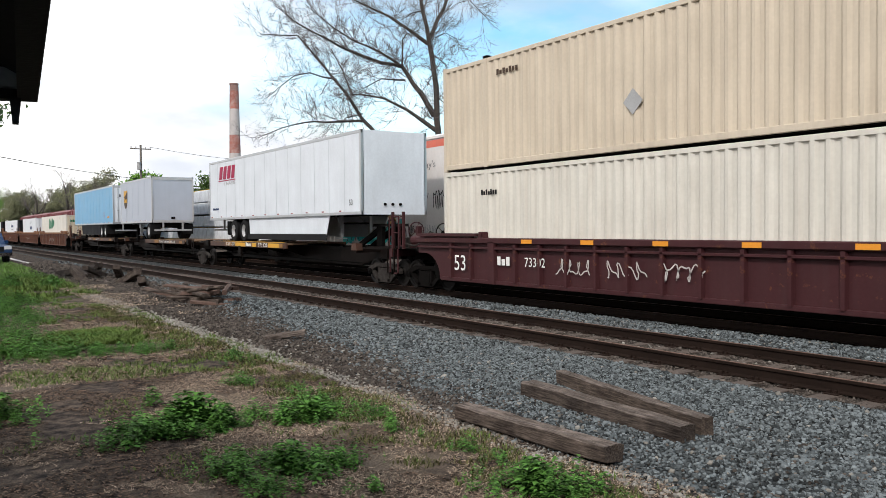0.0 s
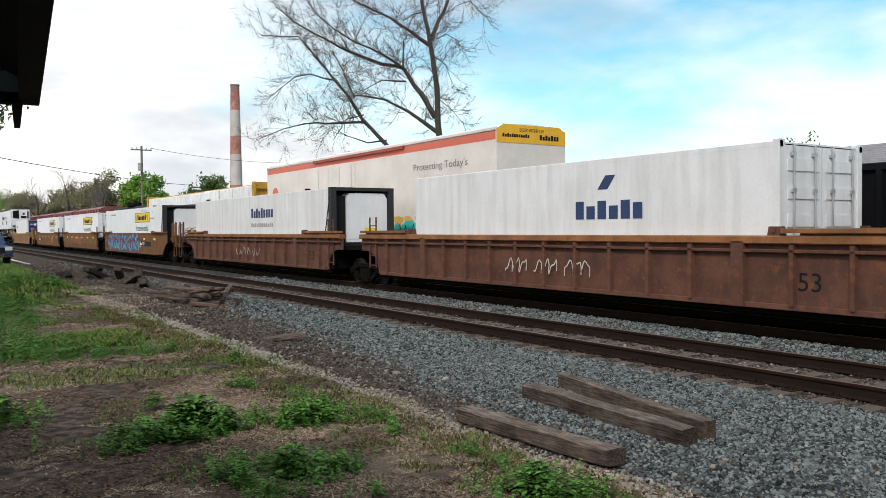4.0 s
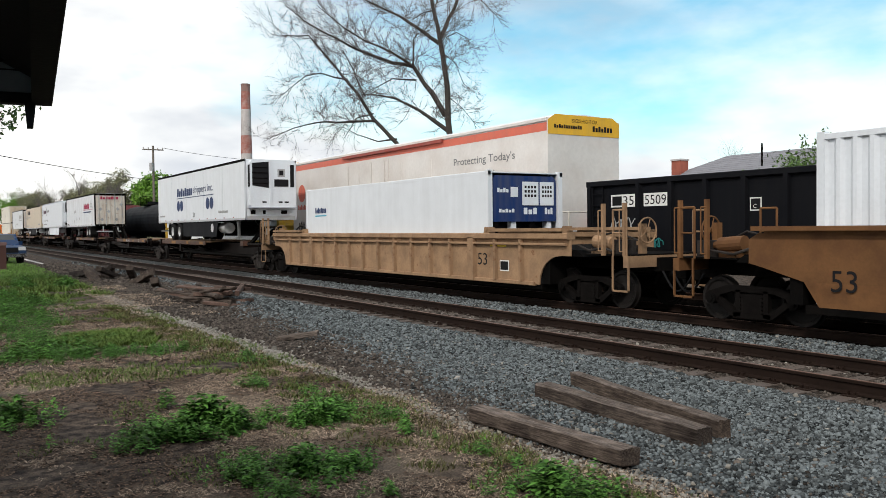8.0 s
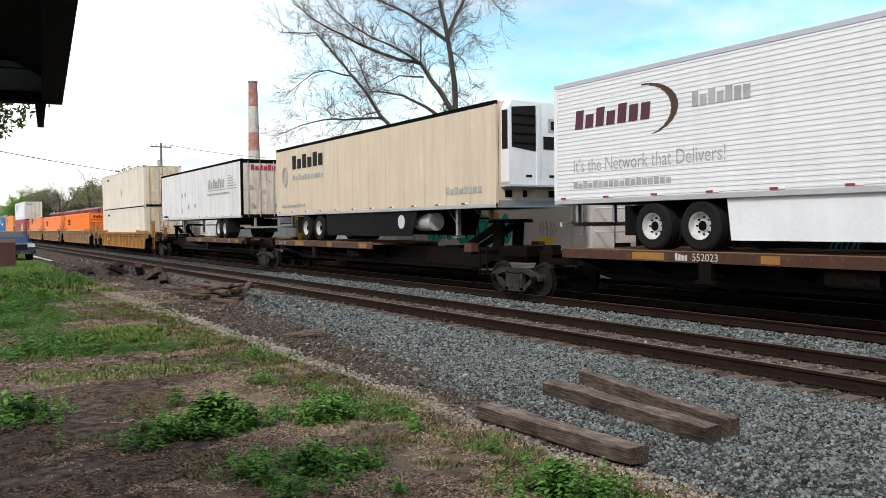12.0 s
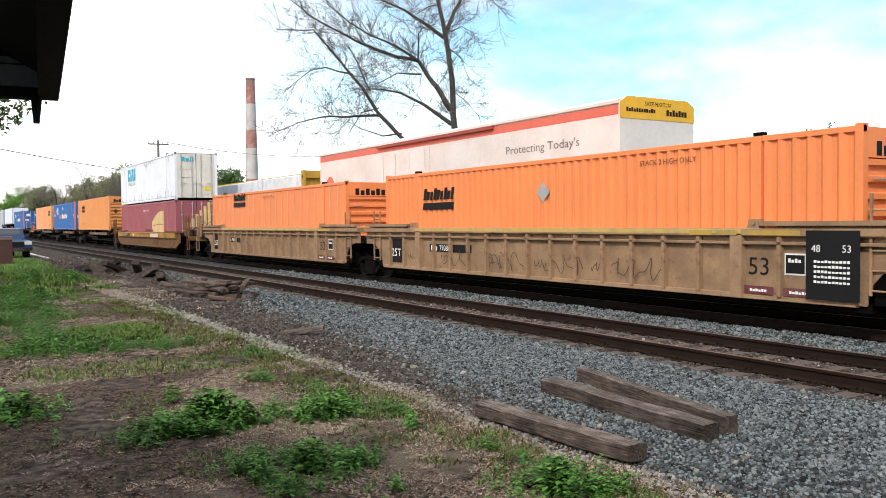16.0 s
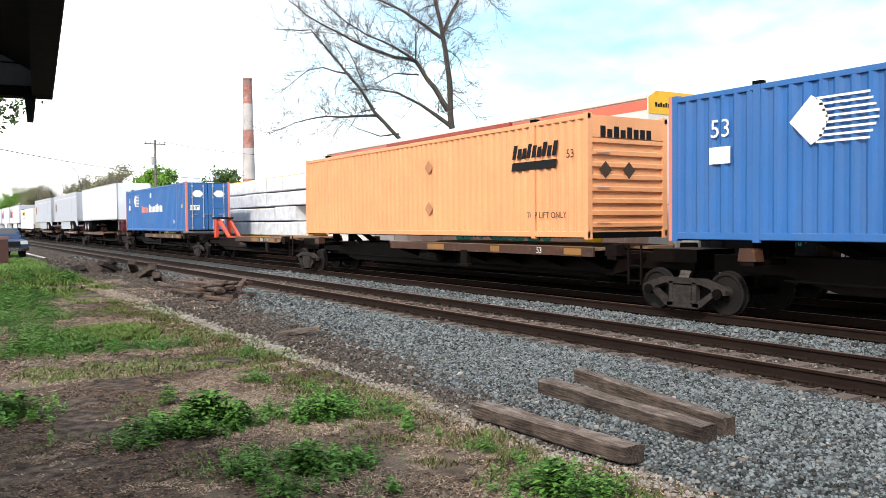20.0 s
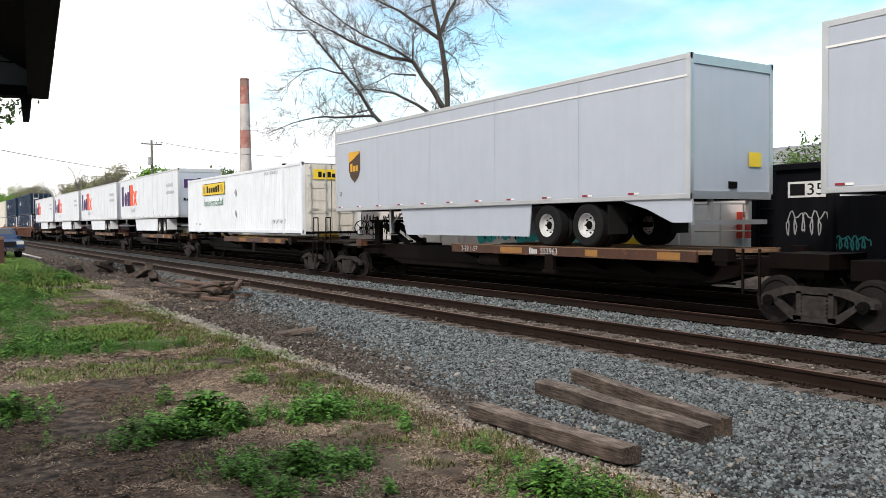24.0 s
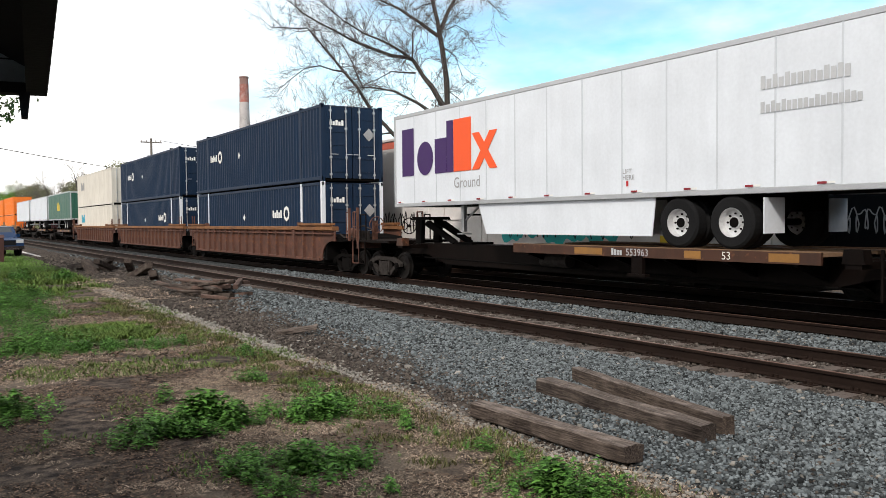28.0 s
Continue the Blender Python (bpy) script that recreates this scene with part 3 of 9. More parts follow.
def blob(parent, x, z, rx, rz, material, y, seed):
    """A sprayed patch with an uneven outline."""
    rnd = random.Random(seed)
    n, ph = 26, rnd.uniform(0, 6)
    ring = []
    for i in range(n):
        a = 2 * math.pi * i / n
        k = 1 + 0.16 * math.sin(3 * a + ph) + 0.1 * math.sin(5 * a + 2 * ph) + rnd.uniform(-0.06, 0.06)
        ring.append((x + rx * k * math.cos(a), y, z + rz * k * math.sin(a)))
    part("spray_paint_patch", M().add(ring, [tuple(range(n))]), material, parent)


# ---- the setting: ground, ballast, tracks ----
NEAR_TRACK, MAIN_TRACK, YARD_TRACK = 0.752, 4.755, 9.05
GROUND_Z = -0.27


def ground_height(x, y):
    """The lawn lies a little below the rails and rolls slightly."""
    return GROUND_Z + 0.035 * noise.noise(Vector((x * 0.35, y * 0.35, 0))) + 0.015 * noise.noise(Vector((x * 1.7, y * 1.7, 3)))


def make_ground():
    m = M()
    xs = [-3000, -900, -400, -200, -120, -90] + [-70 + 1.0 * i for i in range(50)] + [-20 + 0.25 * i for i in range(121)] + [14, 25, 60, 200, 900, 3000]
    ys = [-3000, -900, -300, -100, -50, -30] + [-20 + 0.5 * i for i in range(16)] + [-12 + 0.25 * i for i in range(33)] + [-3, -1, 3, 8, 12, 16, 22, 30, 45, 80, 200, 600, 3000]
    for y in ys:
        for x in xs:
            near = abs(x) < 80 and abs(y) < 21
            z = ground_height(x, y) if near else GROUND_Z
            m.v.append((x, y, z - (0.25 if -3.2 < y < 12.5 else 0)))
    n = len(xs)
    for j in range(len(ys) - 1):
        for i in range(n - 1):
            m.f.append((j * n + i, j * n + i + 1, (j + 1) * n + i + 1, (j + 1) * n + i))
    me = bpy.data.meshes.new("ground")
    me.from_pydata(m.v, [], m.f)
    ob = part("ground", me, GROUND, None, "bare dirt ground with thin straw and weeds", smooth=True)
    tagged(ob, category="ground", kind="structure")


def shoulder(x, y):
    """Height of the ballast from its foot beside the lawn to beyond the last track."""
    foot = -4.35 + 0.28 * noise.noise(Vector((x * 0.25, 0, 7))) + 0.1 * noise.noise(Vector((x * 1.3, 0, 9)))
    if y < foot:
        return -0.30
    s = min((y - foot) / 0.5, 1)
    level = -0.30 + 0.06 * s
    if y > -2.6:
        level += 0.075 * min((y + 2.6) / 1.6, 1)
    level += 0.02 * noise.noise(Vector((x * 0.9, y * 0.9, 5)))
    return min(level, -0.198 if abs(y - NEAR_TRACK) < 1.36 else -0.155)


def dusty_limit(x):
    """How far the old brown stone reaches from the lawn towards the near track."""
    return float(np.interp(x, (-60, -30, -19, -14, -11, -7.7, -5, 5), (-0.9, -1.2, -2.4, -2.8, -3.1, -3.85, -4.2, -4.4))) + 0.3 * noise.noise(Vector((x * 0.7, 0, 4)))


def make_ballast():
    m = M()
    xs = [-600, -300, -160, -100] + [-70 + 1.25 * i for i in range(40)] + [-20 + 0.3 * i for i in range(90)] + [8, 12, 20, 40, 80]
    ys = [-5.0 + 0.15 * i for i in range(34)] + [0.3, 0.75, 1.2, 1.7, 2.2, 2.7, 3.2, 3.7, 4.2, 4.75, 5.3, 6, 7, 8, 9, 10, 11, 12, 13]
    for y in ys:
        for x in xs:
            m.v.append((x, y, shoulder(x, y) if y < 11.5 else -0.5))
    n = len(xs)
    for j in range(len(ys) - 1):
        for i in range(n - 1):
            m.f.append((j * n + i, j * n + i + 1, (j + 1) * n + i + 1, (j + 1) * n + i))
    me = bpy.data.meshes.new("ballast_bed")
    me.from_pydata(m.v, [], m.f)
    me.materials.append(BALLAST)
    me.materials.append(BALLAST_BROWN)
    me.materials.append(SHADED_BED)
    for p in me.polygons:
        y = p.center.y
        # index 2 paints the shade beneath the trains, from y 3.72 on
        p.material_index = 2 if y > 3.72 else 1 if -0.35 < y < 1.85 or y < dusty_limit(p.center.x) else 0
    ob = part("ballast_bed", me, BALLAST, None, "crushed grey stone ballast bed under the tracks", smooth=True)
    tagged(ob, category="ballast", kind="structure")


def rail_profile(y):
    return [(y - 0.07, -0.172), (y + 0.07, -0.172), (y + 0.07, -0.16), (y + 0.012, -0.14), (y + 0.010, -0.045), (y + 0.037, -0.035), (y + 0.037, -0.004),
            (y + 0.028, 0.0), (y - 0.028, 0.0), (y - 0.037, -0.004), (y - 0.037, -0.035), (y - 0.010, -0.045), (y - 0.012, -0.14), (y - 0.07, -0.16)]


def make_track(y, label, ties_from, ties_to, plates=True, timber_material=None):
    tr = thing("track", label, "railway track", kind="structure")
    for s in (-0.7525, 0.7525):
        part("rail", M().ext(rail_profile(y + s), "x", -600, 80), RAIL, tr)
        part("rail_head", M().box(-600, 80, y + s - 0.024, y + s + 0.024, -0.001, 0.003), RAIL_TOP, tr)
    rnd = random.Random(int(y * 10))
    tie = M().cbox(-0.115, 0.115, -1.3, 1.3, -0.18, 0, 0.01).mesh("sleeper")
    clip = M().box(-0.09, 0.09, -0.18, 0.18, 0, 0.012)
    for s in (-1, 1):
        clip.box(-0.05, -0.025, s * 0.1 - 0.02, s * 0.1 + 0.02, 0.01, 0.05)
        clip.box(0.025, 0.05, s * 0.1 - 0.02, s * 0.1 + 0.02, 0.01, 0.05)
    clip = clip.mesh("tie_plate")
    x = ties_from
    while x < ties_to:
        ob = part("sleeper", tie, timber_material or TIE_TOP, tr)
        ob.matrix_basis = pose(x, y + rnd.uniform(-0.06, 0.06), -0.182, 0, 0, rnd.uniform(-1.5, 1.5))
        for s in (-0.7525, 0.7525) if plates and x > -24 else ():
            c = part("tie_plate", clip, RAIL, ob)
            c.matrix_basis = pose(0, s, 0.001)
        x += 0.535 + rnd.uniform(-0.03, 0.03)
    return tr


make_ground()
make_ballast()


# ---- railway vehicles ----
MOVING = []      # (thing, place along the train, z)
DECKS = {}       # near deck edge of each spine car: where it begins and ends along the car
YARD = []        # things of the slow train: (thing, place, z)


def wheelset(parent, x):
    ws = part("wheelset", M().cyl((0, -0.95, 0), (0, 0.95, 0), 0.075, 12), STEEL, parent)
    ws.location = (x, 0, 0.42)
    for s in (-1, 1):
        part("wheel", M().lathe((0, s * 0.752, 0), [(0.08, -0.07), (0.1, -0.07), (0.16, -0.03), (0.33, -0.03), (0.36, -0.06), (0.42, -0.062), (0.423, 0.035), (0.45, 0.04),
                                                      (0.45, 0.065), (0.36, 0.065), (0.33, 0.02), (0.14, 0.02), (0.1, 0.06), (0.08, 0.06)] if s < 0 else
                             [(0.08, -0.06), (0.1, -0.06), (0.14, -0.02), (0.33, -0.02), (0.36, -0.065), (0.45, -0.065), (0.45, -0.04), (0.423, -0.035), (0.42, 0.062),
                              (0.36, 0.06), (0.33, 0.03), (0.16, 0.03), (0.1, 0.07), (0.08, 0.07)], 24), WHEEL, ws, smooth=False)
    return ws


def bogie(parent, x, frame_material=None):
    """A three-piece freight truck; stays a part of its car."""
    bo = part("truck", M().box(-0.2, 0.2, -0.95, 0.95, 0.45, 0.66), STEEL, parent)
    bo.location = (x, 0, 0)
    for s in (-1, 1):
        y0, y1 = (s * 0.98 - 0.06, s * 0.98 + 0.06)
        m = M()
        for k in (-1, 1):
            # upper arm, lower diagonal arm and pedestal box at the axle
            m.ext([(0.0, 0.70), (k * 0.55, 0.70), (k * 0.98, 0.56), (k * 1.06, 0.50), (k * 1.06, 0.40), (k * 0.74, 0.40), (k * 0.72, 0.50), (k * 0.45, 0.58), (0.0, 0.58)][::k], "y", y0, y1)
            m.ext([(k * 0.74, 0.46), (k * 0.34, 0.20), (k * 0.34, 0.10), (k * 0.46, 0.12), (k * 0.80, 0.38)][::k], "y", y0, y1)
            m.box(k * 0.30 - 0.05, k * 0.30 + 0.05, y0, y1, 0.12, 0.62)
        m.box(-0.4, 0.4, y0, y1, 0.09, 0.19)
        part("side_frame", m, frame_material or CASTING, bo)
        zig = [(0.26 if i % 2 else 0.21, 0.19 + 0.036 * i) for i in range(11)]
        sp = M().ext(zig + [(-x, z) for x, z in zig[::-1]], "y", s * 0.98 - 0.07, s * 0.98 + 0.07)
        part("spring_nest", sp, frame_material or CASTING, bo)
        for k in (-1, 1):
            part("bearing_cap", M().cyl((k * 0.89, s * 0.95, 0.42), (k * 0.89, s * 1.09, 0.42), 0.105, 12).cyl((k * 0.89, s * 1.09, 0.42), (k * 0.89, s * 1.11, 0.42), 0.05, 8), STEEL, bo)
    for k in (-1, 1):
        wheelset(bo, k * 0.89)
    return bo


def coupler(parent, x, way):
    m = M().box(min(x, x + way * 0.75), max(x, x + way * 0.75), -0.09, 0.09, 0.74, 0.94)
    m.box(min(x + way * 0.6, x + way * 0.98), max(x + way * 0.6, x + way * 0.98), -0.17, 0.15, 0.68, 1.0)
    part("coupler", m, STEEL, parent)
    hose = M().tube([(x + way * (0.1 + 0.85 * i / 7), -0.35, 0.85 - 0.42 * math.sin(i / 7 * math.pi)) for i in range(8)], 0.025, 6)
    part("brake_hose", hose, RUBBER, parent)


def ladder(parent, x, y, z0, z1, material, width=0.42):
    m = M()
    for k in (-1, 1):
        m.box(x + k * width / 2 - 0.02, x + k * width / 2 + 0.02, y - 0.02, y + 0.02, z0, z1)
    z = z0 + 0.08
    while z < z1:
        m.cyl((x - width / 2, y, z), (x + width / 2, y, z), 0.016, 6)
        z += 0.32
    part("ladder", m, material, parent)


def brake_wheel(parent, x, y, z, material):
    m = M()
    n = 20
    for i in range(n):
        a, b = 2 * math.pi * i / n, 2 * math.pi * (i + 1) / n
        m.cyl((x, y + 0.28 * math.cos(a), z + 0.28 * math.sin(a)), (x, y + 0.28 * math.cos(b), z + 0.28 * math.sin(b)), 0.018, 6, caps=False)
        if i % 4 == 0:
            m.cyl((x, y, z), (x, y + 0.28 * math.cos(a), z + 0.28 * math.sin(a)), 0.012, 5)
    m.cyl((x - 0.08, y, z), (x + 0.03, y, z), 0.05, 8)
    part("brake_wheel", m, material, parent)


def well_car(style, material, label, left="joint", right="joint", rib_count=15, top=1.70, bottom=0.44, group="", bent=False):
    """One platform of a well car, its well 16.4 m long, centred on x = 0. left, right: 'joint' (shared truck, drawn with this platform on its left), 'none' or 'end'."""
    car = thing("well_car", label, "rail car", group)
    half = 8.25
    for s in (-1, 1):
        y = s * 1.36
        o = -s  # outward is s
        if style == "smooth":
            # a shared truck: the side stops upright; an outer end: it slopes up over the truck
            foot = bottom + 0.42 if bent else bottom
            right_edge = [(half - 1.2, foot), (half + 0.0, foot), (half + 0.8, top - 0.62), (half + 1.1, top - 0.55), (half + 1.1, top - 0.12), (half + 0.9, top)] if right == "end" else [(half + 0.05, foot), (half + 0.05, top)]
            left_edge = [(-half + 1.2, foot), (-half - 0.0, foot), (-half - 0.8, top - 0.62), (-half - 1.1, top - 0.55), (-half - 1.1, top - 0.12), (-half - 0.9, top)] if left == "end" else [(-half - 0.05, foot), (-half - 0.05, top)]
            prof = right_edge + left_edge[::-1]
        else:
            # the side is cut away in an arch over each truck
            arch = [(half - 0.05 + 0.8 * (1 - math.cos(a * math.pi / 12)), bottom + 0.72 * math.sin(a * math.pi / 12)) for a in range(7)]
            prof = arch + [(half + 1.1, bottom + 0.72), (half + 1.1, top - 0.14), (-half - 1.1, top - 0.14), (-half - 1.1, bottom + 0.72)] + [(-a, b) for a, b in arch[::-1]]
        side = part("side_sill", M().ext(prof, "y", y - 0.02, y + 0.02), material, car)
        if bent:
            # the lower side leans in under the well
            c = s * 0.05
            (a0, b0), (a1, b1) = ((half + 0.0, half - 0.25) if e == "end" else (half + 0.05, half + 0.03) for e in (left, right))
            low = M().add([(-a0, y + s * 0.02, bottom + 0.42), (a1, y + s * 0.02, bottom + 0.42), (b1, y + s * 0.02 - c, bottom), (-b0, y + s * 0.02 - c, bottom),
                           (-a0, y - s * 0.02, bottom + 0.42), (a1, y - s * 0.02, bottom + 0.42), (b1, y - s * 0.02 - c, bottom), (-b0, y - s * 0.02 - c, bottom)],
                          [(0, 1, 2, 3), (4, 5, 6, 7), (0, 1, 5, 4), (1, 2, 6, 5), (2, 3, 7, 6), (3, 0, 4, 7)])
            part("lower_side", low, material, side)
        out = y + s * 0.02
        if style == "smooth":
            part("top_chord", M().box(-half + 0.1, half - 0.1, y - 0.05, y + 0.05, top - 0.02, top + 0.05), material, side)
            if not bent:
                part("bottom_chord", M().box(-half + 0.9, half - 0.9, min(y, out + s * 0.05), max(y, out + s * 0.05), bottom - 0.02, bottom + 0.06), material, side)
        else:
            part("top_chord", M().cbox(-half - 1.1, half + 1.1, y - 0.13, y + 0.13, top - 0.15, top, 0.02), RUSTY_CHORD if material is RUSTY else material, side)
            part("upper_rail", M().cbox(-half - 1.0, half + 1.0, min(out, out + s * 0.10), max(out, out + s * 0.10), top - 0.30, top - 0.24, 0.01), material, side)
            part("bottom_chord", M().cbox(-half + 0.2, half - 0.2, min(out - s * 0.1, out + s * 0.06), max(out - s * 0.1, out + s * 0.06), bottom - 0.03, bottom + 0.07, 0.01), material, side)
            rib = M().ext([(-0.055, out), (0.055, out), (0.04, out + s * 0.10), (-0.04, out + s * 0.10)][::s], "z", bottom + 0.05, top - 0.16).mesh("side_rib")
            wide = M().ext([(-0.15, out), (0.15, out), (0.13, out + s * 0.11), (-0.13, out + s * 0.11)][::s], "z", bottom - 0.02, top - 0.1).mesh("lift_post")
            for i in range(rib_count):
                x = -half + 0.7 + (2 * half - 1.4) * i / (rib_count - 1)
                ob = part("side_rib", wide if i in (2, rib_count - 3) else rib, material, side)
                ob.location = (x, 0, 0)
        # corner guides for the upper container
        for k in (-1, 1):
            g = M().ext([(k * 6.0, top), (k * 6.25, top), (k * 6.22, top + 0.16), (k * 6.03, top + 0.16)][::k], "y", y - 0.1, y + 0.1)
            g.cyl((k * 6.12, y - 0.12, top + 0.1), (k * 6.12, y + 0.12, top + 0.1), 0.06, 10)
            part("container_guide", g, material, side)
            part("end_ledge", M().box(min(k * 6.3, k * 9.2), max(k * 6.3, k * 9.2), y - 0.17, y + 0.06, top + 0.04, top + 0.12).box(min(k * 6.6, k * 9.0), max(k * 6.6, k * 9.0), y - 0.06, y + 0.04, top + 0.002, top + 0.04), RUSTY_CHORD if material is RUSTY else material, side)
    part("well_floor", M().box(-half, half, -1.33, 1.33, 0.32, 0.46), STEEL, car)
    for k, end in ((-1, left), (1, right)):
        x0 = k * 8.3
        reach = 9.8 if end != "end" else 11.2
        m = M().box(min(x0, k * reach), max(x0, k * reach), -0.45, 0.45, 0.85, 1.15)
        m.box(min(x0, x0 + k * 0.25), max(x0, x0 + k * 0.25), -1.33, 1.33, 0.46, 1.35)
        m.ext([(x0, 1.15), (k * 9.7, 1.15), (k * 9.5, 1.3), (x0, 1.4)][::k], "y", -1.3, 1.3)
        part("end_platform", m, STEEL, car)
        if end == "joint" and k < 0:
            bogie(car, k * 9.82, SHADED_CASTING)
        if end == "end":
            bogie(car, k * 9.55, SHADED_CASTING)
            coupler(car, k * 11.1, k)
            part("end_sill", M().box(min(k * 11.0, k * 11.12), max(k * 11.0, k * 11.12), -1.35, 1.35, 0.95, 1.2), material, car)
            part("end_deck", M().box(min(k * 9.7, k * 11.1), max(k * 9.7, k * 11.1), -1.25, 1.25, 1.2, 1.23), STEEL, car)
            for s in (-1, 1):
                part("side_step", M().box(k * 10.9 - 0.25, k * 10.9 + 0.25, s * 1.33 - 0.02, s * 1.33 + 0.02, 0.42, 0.46).box(k * 10.9 - 0.25, k * 10.9 - 0.22, s * 1.33 - 0.02, s * 1.33 + 0.02, 0.42, 1.2).box(k * 10.9 + 0.22, k * 10.9 + 0.25, s * 1.33 - 0.02, s * 1.33 + 0.02, 0.42, 1.2), material, car)
                part("hand_rail", M().cyl((k * 10.65, s * 1.3, 1.2), (k * 10.65, s * 1.3, 2.2), 0.025, 6).cyl((k * 11.05, s * 1.3, 1.2), (k * 11.05, s * 1.3, 2.2), 0.025, 6).cyl((k * 10.65, s * 1.3, 2.2), (k * 11.05, s * 1.3, 2.2), 0.025, 6).cyl((k * 10.65, s * 1.3, 1.7), (k * 11.05, s * 1.3, 1.7), 0.02, 6), material, car)
            # brake cylinder, air tank and their pipes on the end deck, and two tall corner posts
            part("brake_cylinder", M().cyl((k * 9.75, -0.95, 1.5), (k * 10.3, -0.95, 1.46), 0.15, 14).cyl((k * 10.3, -0.95, 1.46), (k * 10.5, -0.95, 1.46), 0.07, 8).box(k * 10.0 - 0.2, k * 10.0 + 0.2, -1.15, -0.75, 1.22, 1.34), material, car)
            part("air_pipe", M().tube([(k * 9.4, -1.2, 1.42), (k * 9.8, -1.22, 1.30), (k * 10.3, -1.24, 1.36), (k * 10.6, -1.2, 1.28)], 0.03, 6).tube([(k * 9.5, -0.6, 1.62), (k * 10.0, -0.55, 1.72), (k * 10.6, -0.4, 1.5)], 0.025, 6), CASTING, car)
            for a in (10.35, 11.0):
                part("corner_post", M().box(k * a - 0.035, k * a + 0.035, -1.34, -1.26, 1.2, 2.35).cyl((k * a - 0.09, -1.37, 1.3), (k * a - 0.09, -1.37, 2.2), 0.014, 6).cyl((k * a - 0.09, -1.37, 2.2), (k * a, -1.33, 2.2), 0.014, 6).cyl((k * a - 0.09, -1.37, 1.3), (k * a, -1.33, 1.3), 0.014, 6), material, car)
            part("valve_box", M().box(k * 10.6 - 0.16, k * 10.6 + 0.16, -1.1, -0.7, 1.23, 1.55), CASTING, car)
            brake_wheel(car, k * 10.9, -0.5, 1.75, material)
            part("brake_stand", M().box(k * 10.75 - 0.06, k * 10.75 + 0.06, -0.58, -0.42, 1.2, 1.9), material, car)
        else:
            ladder(car, k * 8.5, -1.42, 0.62, top + 0.55, SPINE if style == "smooth" else material)
    return car


def spine_car(label, left="joint", right="joint", length=17.6, material=None, loaded="trailer", group="", flip=False):
    """One platform of a spine car: a centre beam, wheel decks on brackets, hitch and end trucks. flip: the hitch stands at the right end."""
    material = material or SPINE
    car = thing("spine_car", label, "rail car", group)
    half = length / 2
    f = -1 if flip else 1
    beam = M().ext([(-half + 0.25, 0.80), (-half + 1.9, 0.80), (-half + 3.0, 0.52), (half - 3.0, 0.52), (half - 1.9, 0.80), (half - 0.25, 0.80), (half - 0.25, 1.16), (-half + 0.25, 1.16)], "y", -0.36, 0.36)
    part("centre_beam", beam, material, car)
    d0, d1 = sorted((f * (-half + 7.6), f * (half - 2.3)))
    DECKS[car.name] = (d0, d1)
    for s in (-1, 1):
        deck = part("wheel_deck", M().box(d0, d1, min(s * 0.40, s * 1.28), max(s * 0.40, s * 1.28), 1.2, 1.262), DECK, car)
        part("deck_edge", M().box(d0, d1, min(s * 1.27, s * 1.33), max(s * 1.27, s * 1.33), 1.06, 1.27), DECK_EDGE, deck)
        part("edge_angle", M().box(d0, d1, min(s * 1.27, s * 1.335), max(s * 1.27, s * 1.335), 1.27, 1.288), DECK, deck)
        n = 6
        br = M().ext([(s * 0.36, 0.72), (s * 1.26, 1.02), (s * 1.26, 1.2), (s * 0.36, 1.2)][::s], "x", -0.05, 0.05).mesh("deck_bracket")
        for i in range(n):
            ob = part("deck_bracket", br, material, car)
            ob.location = (d0 + 0.5 + (d1 - d0 - 1.0) * i / (n - 1), 0, 0)
        part("hanging_step", M().box(d0 + 4.1, d0 + 4.4, s * 1.3 - 0.05, s * 1.3 + 0.05, 0.72, 1.1).box(d0 + 4.0, d0 + 4.5, s * 1.3 - 0.07, s * 1.3 + 0.07, 0.66, 0.72), material, car)
        for a, w, mt in ((d0 + 2.3, 0.9, REFLECTOR_AMBER), (d0 + 5.5, 0.4, REFLECTOR_AMBER), (d1 - 1.0, 0.6, REFLECTOR_AMBER)):
            plate(car, "reflector", a, a + w, 1.09, 1.24, mt, s * 1.33 + (0.006 if s > 0 else 0))
        # end container pedestals on outriggers
        for k in (-1, 1):
            x = k * (half - 1.75)
            part("outrigger", M().box(x - 0.14, x + 0.14, min(s * 0.36, s * 1.3), max(s * 0.36, s * 1.3), 1.02, 1.14), material, car)
            if f * k > 0 or loaded != "empty":
                part("pedestal", M().ext([(x - 0.2, 1.1), (x + 0.2, 1.1), (x + 0.16, 1.34), (x - 0.16, 1.34)], "y", s * 1.2 - 0.12, s * 1.2 + 0.12), DECK_EDGE if k * f < 0 else material, car)
    # hitch stand: an upright, a long raking strut and the plate that takes the kingpin
    top = 2.16 if loaded == "empty" else 1.9
    hx = f * (-half + 1.5)
    paintwork = HITCH_RED if loaded == "empty" and length < 17 else STEEL
    stand = part("trailer_hitch", M().ext([(hx - 0.5, top), (hx + 0.5, top), (hx + 0.42, top + 0.1), (hx - 0.42, top + 0.1)], "y", -0.45, 0.45), material if length < 17 else STEEL, car)
    for s in (-1, 1):
        part("hitch_upright", M().ext([(hx - 0.3, 1.14), (hx + 0.05, 1.14), (hx + 0.12, top), (hx - 0.25, top)], "y", s * 0.34 - 0.07, s * 0.34 + 0.07), paintwork, stand)
        part("hitch_strut", M().ext([(hx + f * 0.1, top - 0.14), (hx + f * 0.35, top - 0.02), (hx + f * 1.95, 1.24), (hx + f * 1.75, 1.16)][::f], "y", s * 0.28 - 0.06, s * 0.28 + 0.06), paintwork, stand)
